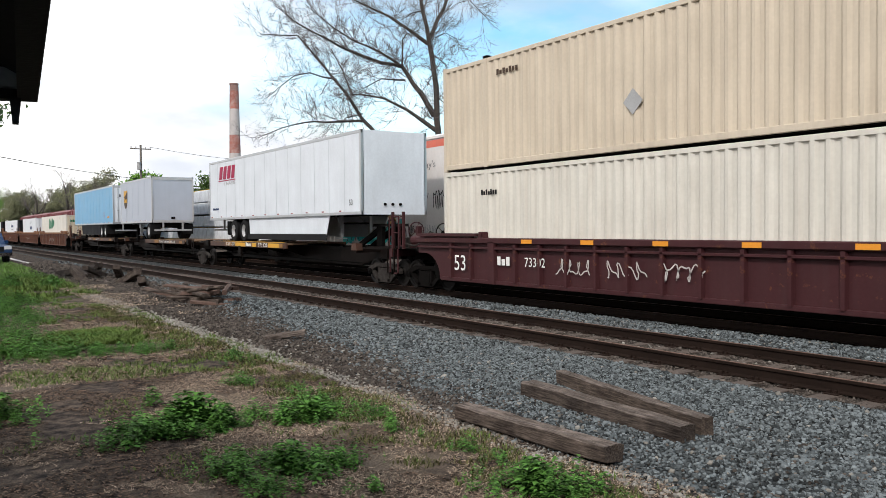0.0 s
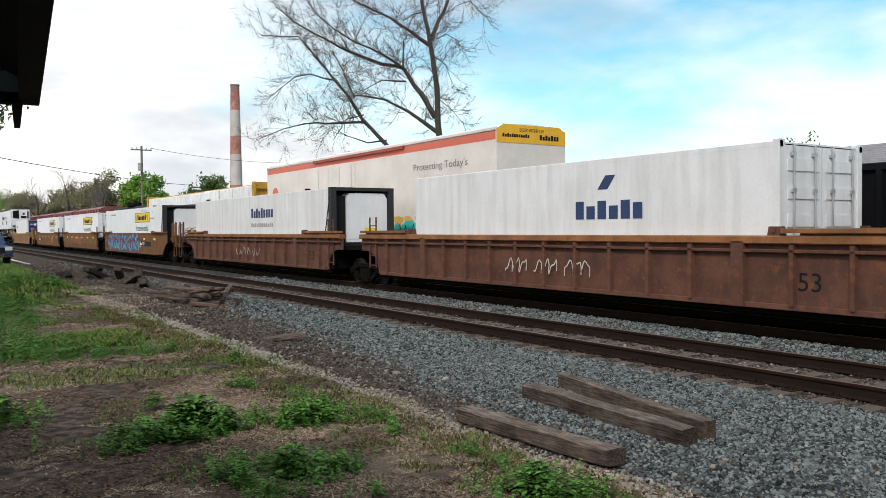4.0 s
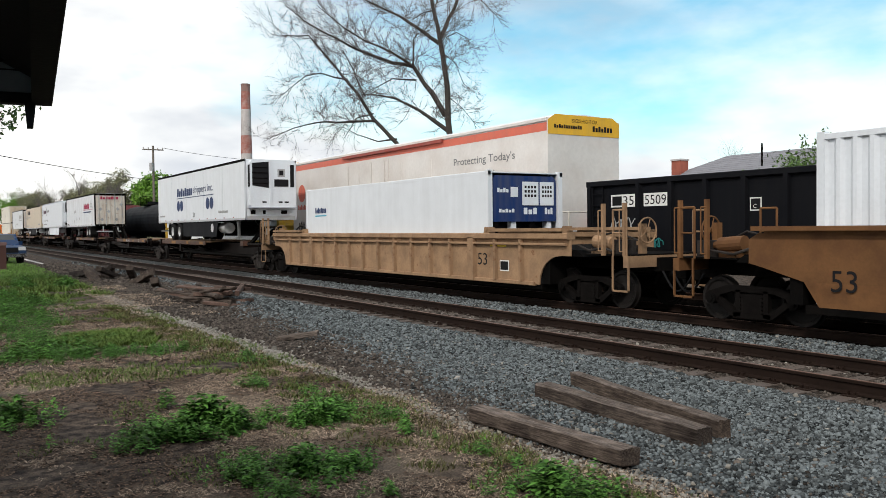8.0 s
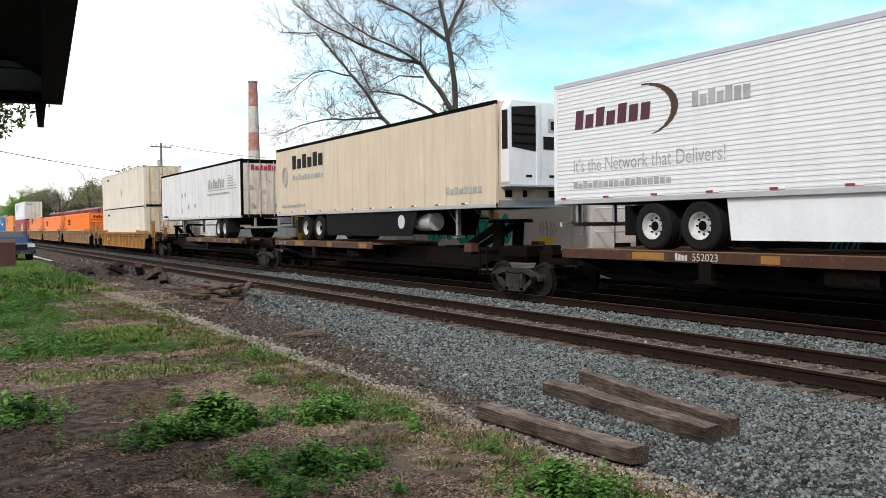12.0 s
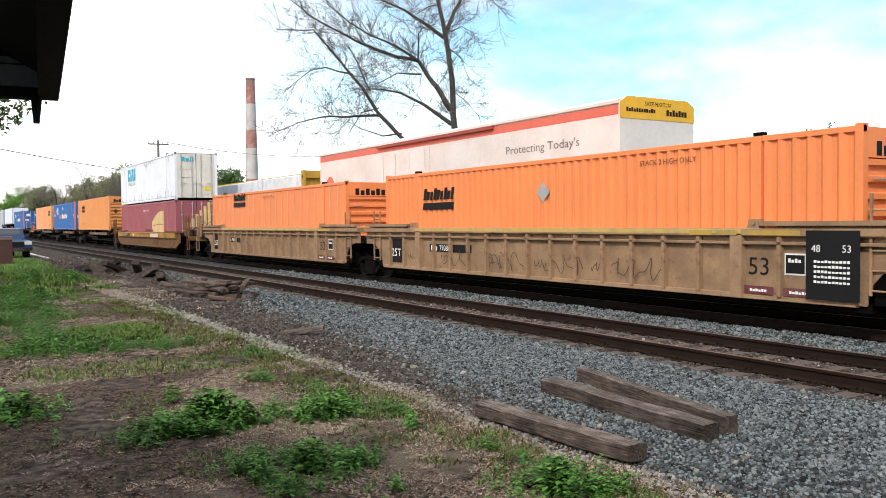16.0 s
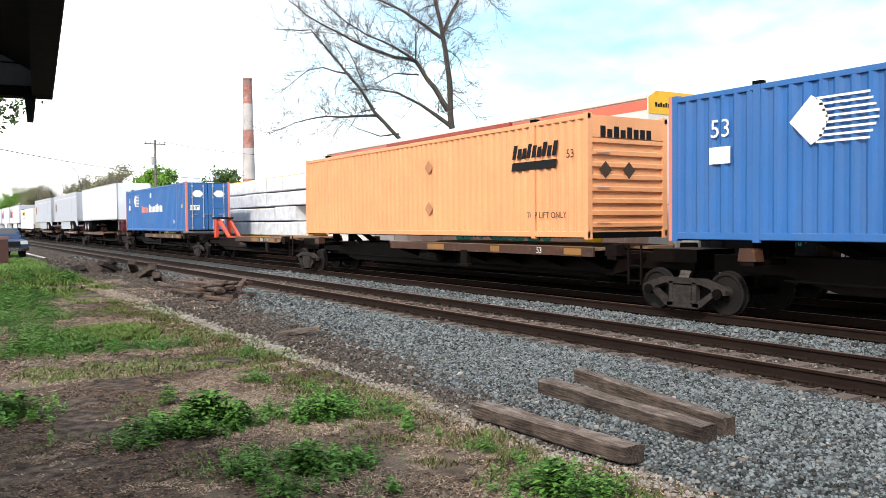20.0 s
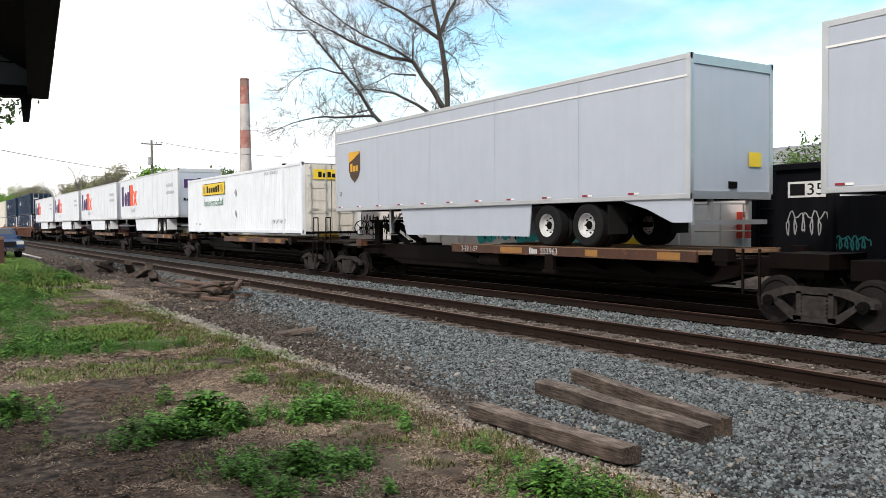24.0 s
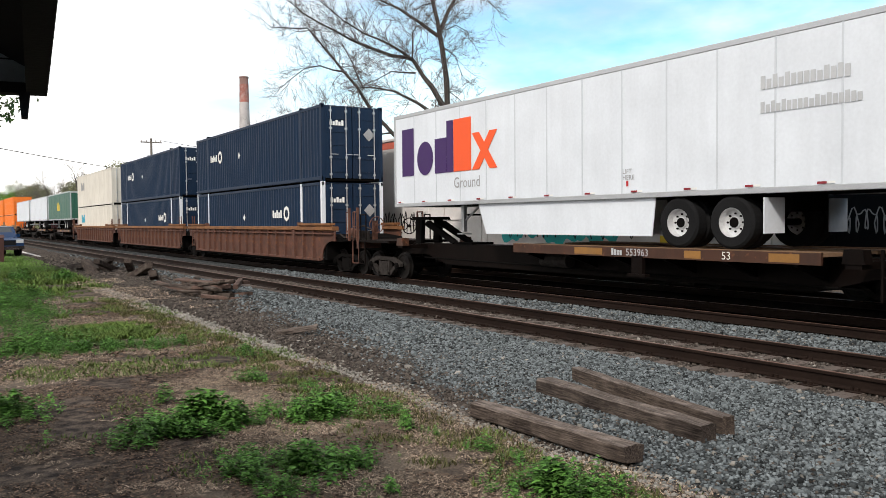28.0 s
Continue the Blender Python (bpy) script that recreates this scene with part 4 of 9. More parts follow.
    part("hitch_screw", M().box(*sorted((hx + f * 2.0, hx + f * 2.9)), -0.4, 0.4, 1.16, 1.22), paintwork, stand)
    part("air_reservoir", M().cyl((-1.2, -0.62, 0.85), (-0.2, -0.62, 0.85), 0.17, 14), CASTING, car)
    part("brake_rod", M().cyl((-half + 2, -0.55, 0.72), (half - 2, -0.55, 0.62), 0.025, 6), STEEL, car)
    for k, end in ((-1, left), (1, right)):
        if end == "joint" and k < 0:
            bogie(car, -half)
        elif end == "end":
            bogie(car, k * (half - 0.2))
            coupler(car, k * (half + 1.0), k)
            part("end_deck", M().box(min(k * (half - 1), k * (half + 1.1)), max(k * (half - 1), k * (half + 1.1)), -1.3, 1.3, 1.16, 1.24), material, car)
            for s in (-1, 1):
                part("side_step", M().box(k * (half + 0.8) - 0.22, k * (half + 0.8) + 0.22, s * 1.33 - 0.02, s * 1.33 + 0.02, 0.42, 0.46).box(k * (half + 0.8) - 0.22, k * (half + 0.8) - 0.19, s * 1.33 - 0.02, s * 1.33 + 0.02, 0.42, 1.2).box(k * (half + 0.8) + 0.19, k * (half + 0.8) + 0.22, s * 1.33 - 0.02, s * 1.33 + 0.02, 0.42, 1.2), material, car)
                part("hand_rail", M().cyl((k * (half + 0.6), s * 1.28, 1.2), (k * (half + 0.6), s * 1.28, 2.1), 0.022, 6).cyl((k * (half + 1.0), s * 1.28, 1.2), (k * (half + 1.0), s * 1.28, 2.1), 0.022, 6).cyl((k * (half + 0.6), s * 1.28, 2.1), (k * (half + 1.0), s * 1.28, 2.1), 0.022, 6), material, car)
            brake_wheel(car, k * (half + 0.9), 0.6, 1.7, STEEL)
        else:
            part("joint_casting", M().box(min(k * (half - 1.2), k * half), max(k * (half - 1.2), k * half), -0.6, 0.6, 0.98, 1.26), material, car)
            ladder(car, k * (half - 1.15), -1.2, 0.5, 1.35, material, 0.36)
    return car


# ---- containers ----
def corrugated(x0, x1, z0, z1, y, s, pitch=0.285, depth=0.05):
    """A wall of upright trapezoid ridges that looks to s along y."""
    m = M()
    n = max(int(round((x1 - x0) / pitch)), 1)
    p = (x1 - x0) / n
    line = [(x0, y)]
    for i in range(n):
        a = x0 + i * p
        line += [(a + 0.10 * p, y), (a + 0.33 * p, y - s * depth), (a + 0.65 * p, y - s * depth), (a + 0.88 * p, y)]
    line.append((x1, y))
    vs = [(x, yy, z0) for x, yy in line] + [(x, yy, z1) for x, yy in line]
    k = len(line)
    return m.add(vs, [(i, i + 1, k + i + 1, k + i) for i in range(k - 1)])


def container(label, length, material, height=2.896, wall="corrugated", posts=None, end="doors", end_material=None, posts_at=6.096, group="intermodal containers"):
    """A shipping container standing on z = 0, its length along x, centred; the end that looks to +x carries doors, ribs or a cooling unit."""
    box = thing("shipping_container", label, "container", group)
    posts, end_material = posts or material, end_material or material
    h, w = length / 2, 1.295
    part("roof", M().box(-h + 0.05, h - 0.05, -w + 0.05, w - 0.05, height - 0.075, height - 0.045), material, box)
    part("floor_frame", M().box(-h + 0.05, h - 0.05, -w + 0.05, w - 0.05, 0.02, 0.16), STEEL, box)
    for s in (-1, 1):
        if wall == "corrugated":
            part("side_wall", corrugated(-h + 0.1, h - 0.1, 0.16, height - 0.12, s * (w - 0.002), s), material, box)
        elif wall == "panel":
            side = part("side_wall", M().box(-h + 0.05, h - 0.05, min(s * (w - 0.03), s * (w - 0.06)), max(s * (w - 0.03), s * (w - 0.06)), 0.14, height - 0.08), material, box)
            n = int(length / 0.7)
            post = M().box(-0.022, 0.022, min(s * (w - 0.03), s * (w - 0.008)), max(s * (w - 0.03), s * (w - 0.008)), 0.14, height - 0.08).mesh("wall_post")
            for i in range(1, n):
                part("wall_post", post, PALE_ORANGE, side).location = (-h + length * i / n, 0, 0)
        else:
            part("side_wall", M().box(-h + 0.05, h - 0.05, min(s * (w - 0.002), s * (w - 0.06)), max(s * (w - 0.002), s * (w - 0.06)), 0.12, height - 0.06), material, box)
        part("top_rail", M().cbox(-h, h, min(s * w, s * (w - 0.09)), max(s * w, s * (w - 0.09)), height - 0.14, height - 0.03, 0.012), material, box)
        part("bottom_rail", M().cbox(-h, h, min(s * w, s * (w - 0.07)), max(s * w, s * (w - 0.07)), 0.04, 0.18, 0.012), material, box)
        for k in (-1, 1):
            part("corner_post", M().box(min(k * h, k * (h - 0.14)), max(k * h, k * (h - 0.14)), min(s * (w + 0.002), s * (w - 0.14)), max(s * (w + 0.002), s * (w - 0.14)), 0, height), posts, box)
            if length > 13:
                m = M().box(k * posts_at - 0.075, k * posts_at + 0.075, min(s * (w + 0.006), s * (w - 0.05)), max(s * (w + 0.006), s * (w - 0.05)), 0, height + 0.01)
                part("lifting_post", m, posts if posts is not material else material, box)
                part("corner_casting", M().box(k * posts_at - 0.09, k * posts_at + 0.09, min(s * (w + 0.008), s * (w - 0.15)), max(s * (w + 0.008), s * (w - 0.15)), height - 0.03, height + 0.035), STEEL, box)
    # the end towards -x: plain ribbed wall
    front = part("front_wall", M().box(-h + 0.02, -h + 0.05, -w + 0.1, w - 0.1, 0.1, height - 0.05), material, box)
    if end == "doors":
        for s in (-1, 1):
            d = part("door", M().box(h - 0.06, h - 0.02, min(s * 0.02, s * (w - 0.14)), max(s * 0.02, s * (w - 0.14)), 0.12, height - 0.1), end_material, box)
            m = M()
            for i in range(5):
                z = 0.35 + (height - 0.9) * i / 4
                m.box(h - 0.02, h + 0.0, min(s * 0.12, s * (w - 0.24)), max(s * 0.12, s * (w - 0.24)), z, z + 0.22)
            part("door_panel", m, end_material, d)
            for yy in (0.28, 0.92):
                m = M().cyl((h + 0.03, s * yy, 0.1), (h + 0.03, s * yy, height - 0.08), 0.02, 8)
                for z in (0.25, 0.9, height - 0.9, height - 0.25):
                    m.box(h - 0.01, h + 0.045, s * yy - 0.05, s * yy + 0.05, z - 0.035, z + 0.035)
                m.box(h + 0.03, h + 0.05, min(s * yy, s * (yy - 0.3)), max(s * yy, s * (yy - 0.3)), 1.0, 1.03)
                part("locking_bar", m, TRIM, d)
    elif end == "ribs":
        wall_ = part("end_wall", M().box(h - 0.10, h - 0.07, -w + 0.1, w - 0.1, 0.1, height - 0.05), end_material, box)
        for i in range(8):
            z = 0.25 + i * (height - 0.95) / 7
            part("end_rib", M().ext([(h - 0.07, z), (h - 0.005, z + 0.03), (h - 0.005, z + 0.12), (h - 0.07, z + 0.15)], "y", -w + 0.14, w - 0.14), end_material, wall_)
        part("end_header", M().box(h - 0.07, h - 0.01, -w + 0.14, w - 0.14, height - 0.55, height - 0.06), end_material, wall_)
        rung = M().cyl((h + 0.03, -w + 0.25, 0), (h + 0.03, -w + 0.65, 0), 0.014, 6).mesh("grab_iron")
        for z in (0.4, 1.2, 2.0):
            part("grab_iron", rung, TRIM, wall_).location = (0, 0, z)
    elif end == "reefer":
        part("end_wall", M().box(h - 0.45, h - 0.42, -w + 0.1, w - 0.1, 0.1, height - 0.05), BLACK, box)
        mid = 1.5
        if end_material is CLEAN_WHITE:
            # white rounded unit behind a dark lifting frame
            unit = part("cooling_unit", M().ext([(-0.62, 0.35), (1.05, 0.35), (1.05, height - 0.4), (0.9, height - 0.2), (-0.5, height - 0.2), (-0.62, height - 0.35)], "x", h - 0.42, h + 0.12), end_material, box)
            part("dark_grille", M().box(h - 0.42, h + 0.02, -1.12, -0.64, 0.6, height - 0.3), MARK_BLACK, box)
            part("unit_seam", M().box(h + 0.12, h + 0.124, -0.6, 1.03, 1.0, 1.02), MARK_GREY, unit)
            part("yellow_label", M().box(h + 0.12, h + 0.124, 0.1, 0.55, 1.25, 1.42), MARK_YELLOW, unit)
            for s in (-1, 1):
                part("frame_post", M().box(h - 0.02, h + 0.2, *sorted((s * 1.08, s * 1.3)), 0.0, height), FRAME_GREY, box)
                part("frame_brace", M().cyl((h - 0.6, s * 1.27, 0.2), (h + 0.1, s * 1.27, height - 0.3), 0.05, 6), FRAME_GREY, box)
            part("frame_header", M().box(h - 0.02, h + 0.2, -1.08, 1.08, height - 0.12, height), FRAME_GREY, box)
            return box
        unit = part("cooling_unit", M().ext([(-1.1, mid), (1.1, mid), (1.1, height - 0.25), (1.0, height - 0.14), (-1.0, height - 0.14), (-1.1, height - 0.25)], "x", h - 0.42, h - 0.06), end_material, box)
        light = CLEAN_WHITE if end_material is not CLEAN_WHITE else MARK_GREY
        for a, b in ((-0.1, 0.45), (0.52, 1.0)):
            g = part("fan_grille", M().box(h - 0.06, h - 0.03, a, b, height - 0.95, height - 0.3), light, unit)
            for i in range(3):
                for j in range(4):
                    part("grille_gap", M().box(h - 0.03, h - 0.026, a + 0.06 + (b - a - 0.1) * j / 4, a + 0.06 + (b - a - 0.1) * (j + 0.62) / 4, height - 0.72 + 0.12 * i, height - 0.65 + 0.12 * i), MARK_BLACK, g)
        bars(box, -0.95, height - 0.6, 0.4, 0.12, 4, light, h - 0.06, end=True)
        plate(box, "white_label", -0.5, -0.25, height - 0.72, height - 0.45, light, h - 0.06, end=True)
        bars(box, -0.05, mid + 0.2, 0.5, 0.18, 3, light, h - 0.06, end=True)
        bars(box, 0.7, mid + 0.2, 0.3, 0.18, 3, light, h - 0.06, end=True)
        bars(box, -0.9, mid + 0.25, 0.55, 0.1, 5, light, h - 0.06, end=True)
        for yy in (-1.05, -0.45, 0.2, 0.8):
            part("frame_post", M().box(h - 0.3, h - 0.1, yy, yy + 0.16, 0.15, mid), light if yy in (-0.45, 0.8) else STEEL, box)
        part("compressor", M().cyl((h - 0.3, -0.2, 0.5), (h - 0.3, 0.5, 0.5), 0.2, 12), STEEL, box)
    return box


def hunt_logo(c, x, w, y, faded=False):
    """A yellow sign with a dark word over a green word."""
    plate(c, "sign_border", x, x + w, 1.93, 2.54, MARK_BLACK, y)
    plate(c, "yellow_sign", x + 0.04, x + w - 0.04, 1.96, 2.51, MARK_YELLOW if not faded else paint("faded_sign", (0.66, 0.6, 0.3)), y - 0.006)
    bars(c, x + 0.2 * w, 2.07, 0.6 * w, 0.34, 6, MARK_BLACK, y - 0.013, seed=3)
    for s in (0.05, 0.84):
        plate(c, "scroll_mark", x + s * w, x + (s + 0.1) * w, 2.05, 2.42, mat("scroll_ochre", (0.45, 0.30, 0.02), vary=0.1), y - 0.013, slant=-0.3)
    words(c, "Intermodal", x + 0.08 * w, 1.38, 0.36, MARK_GREEN, y - 0.006, 0.82 * w)


def placard(c, x, z, size, material, y):
    m = M().ext([(x, z - size / 2), (x + size / 2, z), (x, z + size / 2), (x - size / 2, z)], "y", y - 0.008, y)
    return part("diamond_placard", m, material, c)


def arrow_logo(c, x, z, w, material, y):
    """A slanted plain wordmark with a bar under it."""
    bars(c, x, z + 0.17 * w, w, 0.2 * w, 9, material, y, slant=0.25, seed=5)
    plate(c, "wordmark_bar", x - 0.02 * w, x + 0.97 * w, z, z + 0.12 * w, material, y, slant=0.25)


# ---- road trailers ----
def road_wheel(parent, x, y, z, r=0.5):
    s = -1 if y < 0 else 1
    t = part("tyre", M().lathe((x, y, z), [(0.28, -0.15), (r - 0.05, -0.15), (r, -0.11), (r, 0.11), (r - 0.05, 0.15), (0.28, 0.15)], 28), RUBBER, parent, smooth=False)
    part("rim", M().lathe((x, y, z), [(0.29, s * 0.14), (0.27, s * 0.14), (0.25, s * 0.02), (0.12, s * 0.0), (0.11, s * 0.06), (0.0, s * 0.06)], 24), RIM, t)
    m = M()
    for i in range(8):
        a = 2 * math.pi * i / 8
        m.cyl((x + 0.17 * math.cos(a), y + s * 0.0, z + 0.17 * math.sin(a)), (x + 0.17 * math.cos(a), y + s * 0.04, z + 0.17 * math.sin(a)), 0.02, 6)
    part("wheel_nut", m, STEEL, t)


def trailer(label, length, material, z_floor=1.02, height=2.86, nose="left", skin="posts", skirt=None, axles=(2.9, 4.15), reefer=False, end_material=None, base_trim=None, roof_trim=None, duct=None, stripe=True, skirt_from=3.0, group="road trailers"):
    """A box trailer standing with its tyres on z = 0, length along x, centred. nose: the end that was towed."""
    t = thing("semi_trailer", label, "trailer", group)
    d = 1 if nose == "left" else -1          # the rear points to d
    h, w, top = length / 2, 1.295, z_floor + height
    end_material = end_material or material
    base_trim, roof_trim = base_trim or TRIM, roof_trim or TRIM
    part("roof", M().ext([(-w + 0.03, top - 0.06), (w - 0.03, top - 0.06), (w - 0.06, top - 0.01), (-w + 0.06, top - 0.01)], "x", -h + 0.04, h - 0.04), material, t)
    part("floor", M().box(-h + 0.04, h - 0.04, -w + 0.03, w - 0.03, z_floor + 0.02, z_floor + 0.12), STEEL, t)
    for s in (-1, 1):
        y0, y1 = sorted((s * (w - 0.035), s * (w - 0.008)))
        side = part("side_wall", M().box(-h + 0.06, h - 0.06, y0, y1, z_floor + 0.08, top - 0.08), material, t)
        yy = sorted((s * (w - 0.008), s * (w + 0.001)))
        if s < 0 and skin == "ribbed":
            rib = M().box(-h + 0.1, h - 0.1, *yy, 0, 0.03).mesh("rolled_rib")
            for i in range(28):
                part("rolled_rib", rib, material, side).location = (0, 0, z_floor + 0.14 + (height - 0.3) * i / 27)
        elif s < 0:
            n, half_w = (int(length / 1.22), 0.018) if skin == "posts" else (5, 0.008)
            joint = M().box(-half_w, half_w, *yy, z_floor + 0.1, top - 0.1).mesh("panel_joint")
            joint.materials.append(PALE_JOINT if material in (CLEAN_WHITE, WHITE, FRP) else material)
            for i in range(1, n):
                part("panel_joint", joint, material, side).location = (-h + length * i / n, 0, 0)
        part("bottom_rail", M().cbox(-h, h, *sorted((s * (w + 0.004), s * (w - 0.06))), z_floor, z_floor + 0.11, 0.01), base_trim, t)
        part("top_rail", M().cbox(-h, h, *sorted((s * (w + 0.004), s * (w - 0.06))), top - 0.12, top, 0.015), roof_trim, t)
        if stripe and s < 0:
            n = int(length / 1.4)
            for i in range(n):
                x = -h + 0.25 + i * (length - 0.5) / n
                plate(t, "marker_strip", x, x + 0.17, z_floor + 0.125, z_floor + 0.165, STRIP_RED, s * (w + 0.002) if s < 0 else s * w + 0.006)
                plate(t, "marker_strip", x + 0.18, x + 0.32, z_floor + 0.125, z_floor + 0.165, MARK_WHITE, s * (w + 0.002) if s < 0 else s * w + 0.006)
    for k in (-1, 1):
        for s in (-1, 1):
            part("corner_post", M().box(min(k * h, k * (h - 0.12)), max(k * h, k * (h - 0.12)), *sorted((s * (w + 0.003), s * (w - 0.1))), z_floor, top), roof_trim if not reefer else material, t)
    # rear end
    xr = d * h
    part("rear_header", M().box(*sorted((xr, xr - d * 0.05)), -w + 0.1, w - 0.1, top - 0.2, top - 0.02), roof_trim, t)
    part("rear_sill", M().box(*sorted((xr, xr - d * 0.05)), -w + 0.1, w - 0.1, z_floor, z_floor + 0.16), roof_trim, t)
    if end_material is ALU:
        door = part("roll_door", M().box(*sorted((xr - d * 0.05, xr - d * 0.03)), -w + 0.1, w - 0.1, z_floor + 0.16, top - 0.2), ALU, t)
        part("door_latch", M().box(*sorted((xr - d * 0.03, xr + d * 0.01)), -0.12, 0.12, z_floor + 0.22, z_floor + 0.36), STEEL, door)
    for s in (-1, 1) if end_material is not ALU else ():
        door = part("rear_door", M().box(*sorted((xr - d * 0.045, xr - d * 0.015)), *sorted((s * 0.008, s * (w - 0.1))), z_floor + 0.16, top - 0.2), end_material, t)
        for yy in (0.35, 0.95):
            m = M().cyl((xr + d * 0.02, s * yy, z_floor + 0.05), (xr + d * 0.02, s * yy, top - 0.1), 0.018, 8)
            for z in (z_floor + 0.3, z_floor + 1.0, top - 0.9, top - 0.3):
                m.box(*sorted((xr - d * 0.01, xr + d * 0.035)), s * yy - 0.05, s * yy + 0.05, z - 0.03, z + 0.03)
            part("lock_rod", m, TRIM if end_material is not material or reefer else end_material, door)
    bump = M().box(*sorted((xr - d * 0.1, xr - d * 0.02)), -w + 0.15, w - 0.15, 0.5, 0.6)
    for s in (-1, 1):
        bump.box(*sorted((xr - d * 0.12, xr - d * 0.04)), s * 0.6 - 0.05, s * 0.6 + 0.05, 0.55, z_floor)
    part("underride_guard", bump, TRIM, t)
    # nose wall
    xn = -d * h
    part("nose_wall", M().box(*sorted((xn, xn + d * 0.05)), -w + 0.08, w - 0.08, z_floor, top - 0.03), material, t)
    if reefer:
        face = xn - d * 0.34
        z0, z1, zm = z_floor + 0.6, top - 0.03, z_floor + 1.55
        unit = part("cooling_unit", M().ext([(-1.06, z0), (1.06, z0), (1.12, z0 + 0.08), (1.12, z1 - 0.2), (1.0, z1), (-1.0, z1), (-1.12, z1 - 0.2), (-1.12, z0 + 0.08)], "x", *sorted((xn, face))), CLEAN_WHITE, t)
        part("dark_grille", M().ext([(-1.02, zm + 0.05), (-0.22, zm - 0.05), (-0.22, z1 - 0.1), (-1.02, z1 - 0.18)], "x", *sorted((face, face - d * 0.014))), MARK_BLACK, unit)
        for i in range(4):
            z = zm + 0.14 + (z1 - zm - 0.3) * i / 4
            part("grille_slat", M().box(*sorted((face - d * 0.014, face - d * 0.035)), -1.0, -0.24, z, z + 0.035), STEEL, unit)
        part("grille_side", M().box(*sorted((xn - d * 0.06, xn - d * 0.3)), -1.132, -1.12, zm, z1 - 0.25), MARK_BLACK, unit)
        part("centre_post", M().box(*sorted((face, face - d * 0.04)), -0.2, -0.08, z0, z1 - 0.04), CLEAN_WHITE, unit)
        part("control_panel", M().box(*sorted((face, face - d * 0.02)), 0.05, 0.75, zm + 0.02, zm + 0.36), MARK_BLACK, unit)
        part("maker_plate", M().box(*sorted((face, face - d * 0.012)), 0.22, 0.58, zm + 0.48, zm + 0.85), MARK_GREY, unit)
        part("maker_mark", M().box(*sorted((face - d * 0.012, face - d * 0.018)), 0.3, 0.5, zm + 0.55, zm + 0.78), MARK_BLACK, unit)
        part("dark_corner", M().box(*sorted((face, face - d * 0.014)), 0.85, 1.04, zm, z1 - 0.22), MARK_BLACK, unit)
        for yy in (-0.55, 0.25, 0.55):
            part("vent_slot", M().box(*sorted((face, face - d * 0.008)), yy, yy + 0.2, z0 + 0.2, z0 + 0.27), MARK_BLACK, unit)
        part("unit_shelf", M().box(*sorted((xn, xn - d * 0.38)), -1.14, 1.14, z0 - 0.05, z0), ALU, unit)
        part("nose_sill", M().box(*sorted((xn, xn - d * 0.02)), -w + 0.1, w - 0.1, z_floor, z_floor + 0.2), TRIM, t)
        for yy, ww in ((-1.0, 0.22), (-0.4, 0.12), (0.5, 0.3)):
            part("service_socket", M().box(*sorted((xn, xn - d * 0.03)), yy, yy + ww, z_floor + 0.28, z_floor + 0.46), STEEL, t)
        part("fuel_tank", M().cyl((xn + d * 3.9, -0.75, z_floor - 0.35), (xn + d * 4.9, -0.75, z_floor - 0.35), 0.28, 16), RIM, t)
    else:
        m = M()
        for i in range(3):
            m.cyl((xn - d * 0.005, -0.4 + 0.3 * i, z_floor + 0.35), (xn - d * 0.05, -0.4 + 0.3 * i, z_floor + 0.35), 0.05, 8)
        part("hose_socket", m, STEEL, t)
    # running gear
    for a in axles:
        x = xr - d * a
        part("axle", M().cyl((x, -1.1, 0.5), (x, 1.1, 0.5), 0.065, 10), STEEL, t)
        for s in (-1, 1):
            wh = part("hub", M().cyl((x, s * 0.9, 0.5), (x, s * 1.18, 0.5), 0.1, 12), STEEL, t)
            road_wheel(wh, x, s * 1.11, 0.5)
            road_wheel(wh, x, s * 0.78, 0.5)
    a0, a1 = min(axles) - 0.8, max(axles) + 0.9
    sub = M().box(*sorted((xr - d * a0, xr - d * a1)), -0.56, -0.44, 0.7, z_floor + 0.02).box(*sorted((xr - d * a0, xr - d * a1)), 0.44, 0.56, 0.7, z_floor + 0.02)
    for e in (a0 + 0.1, (a0 + a1) / 2, a1 - 0.1):
        sub.box(xr - d * e - 0.05, xr - d * e + 0.05, -0.45, 0.45, 0.74, z_floor)
    part("slider_frame", sub, STEEL, t)
    for s in (-1, 1):
        part("mud_flap", M().box(*sorted((xr - d * (min(axles) - 0.72), xr - d * (min(axles) - 0.74))), s * 1.0 - 0.3, s * 1.0 + 0.3, 0.3, 0.95), CLEAN_WHITE if skirt is CLEAN_WHITE and nose == "left" else RUBBER, t)
    xl = xn + d * 2.9
    for s in (-1, 1):
        m = M().box(xl - 0.06, xl + 0.06, s * 0.6 - 0.06, s * 0.6 + 0.06, 0.25, z_floor)
        m.box(xl - 0.15, xl + 0.15, s * 0.6 - 0.15, s * 0.6 + 0.15, 0.18, 0.21)
        m.cyl((xl, s * 0.6, 0.55), (xl + d * 0.7, s * 0.5, z_floor), 0.03, 6)
        part("landing_leg", m, TRIM, t)
    part("leg_brace", M().cyl((xl, -0.6, 0.75), (xl, 0.6, 0.75), 0.03, 6), STEEL, t)
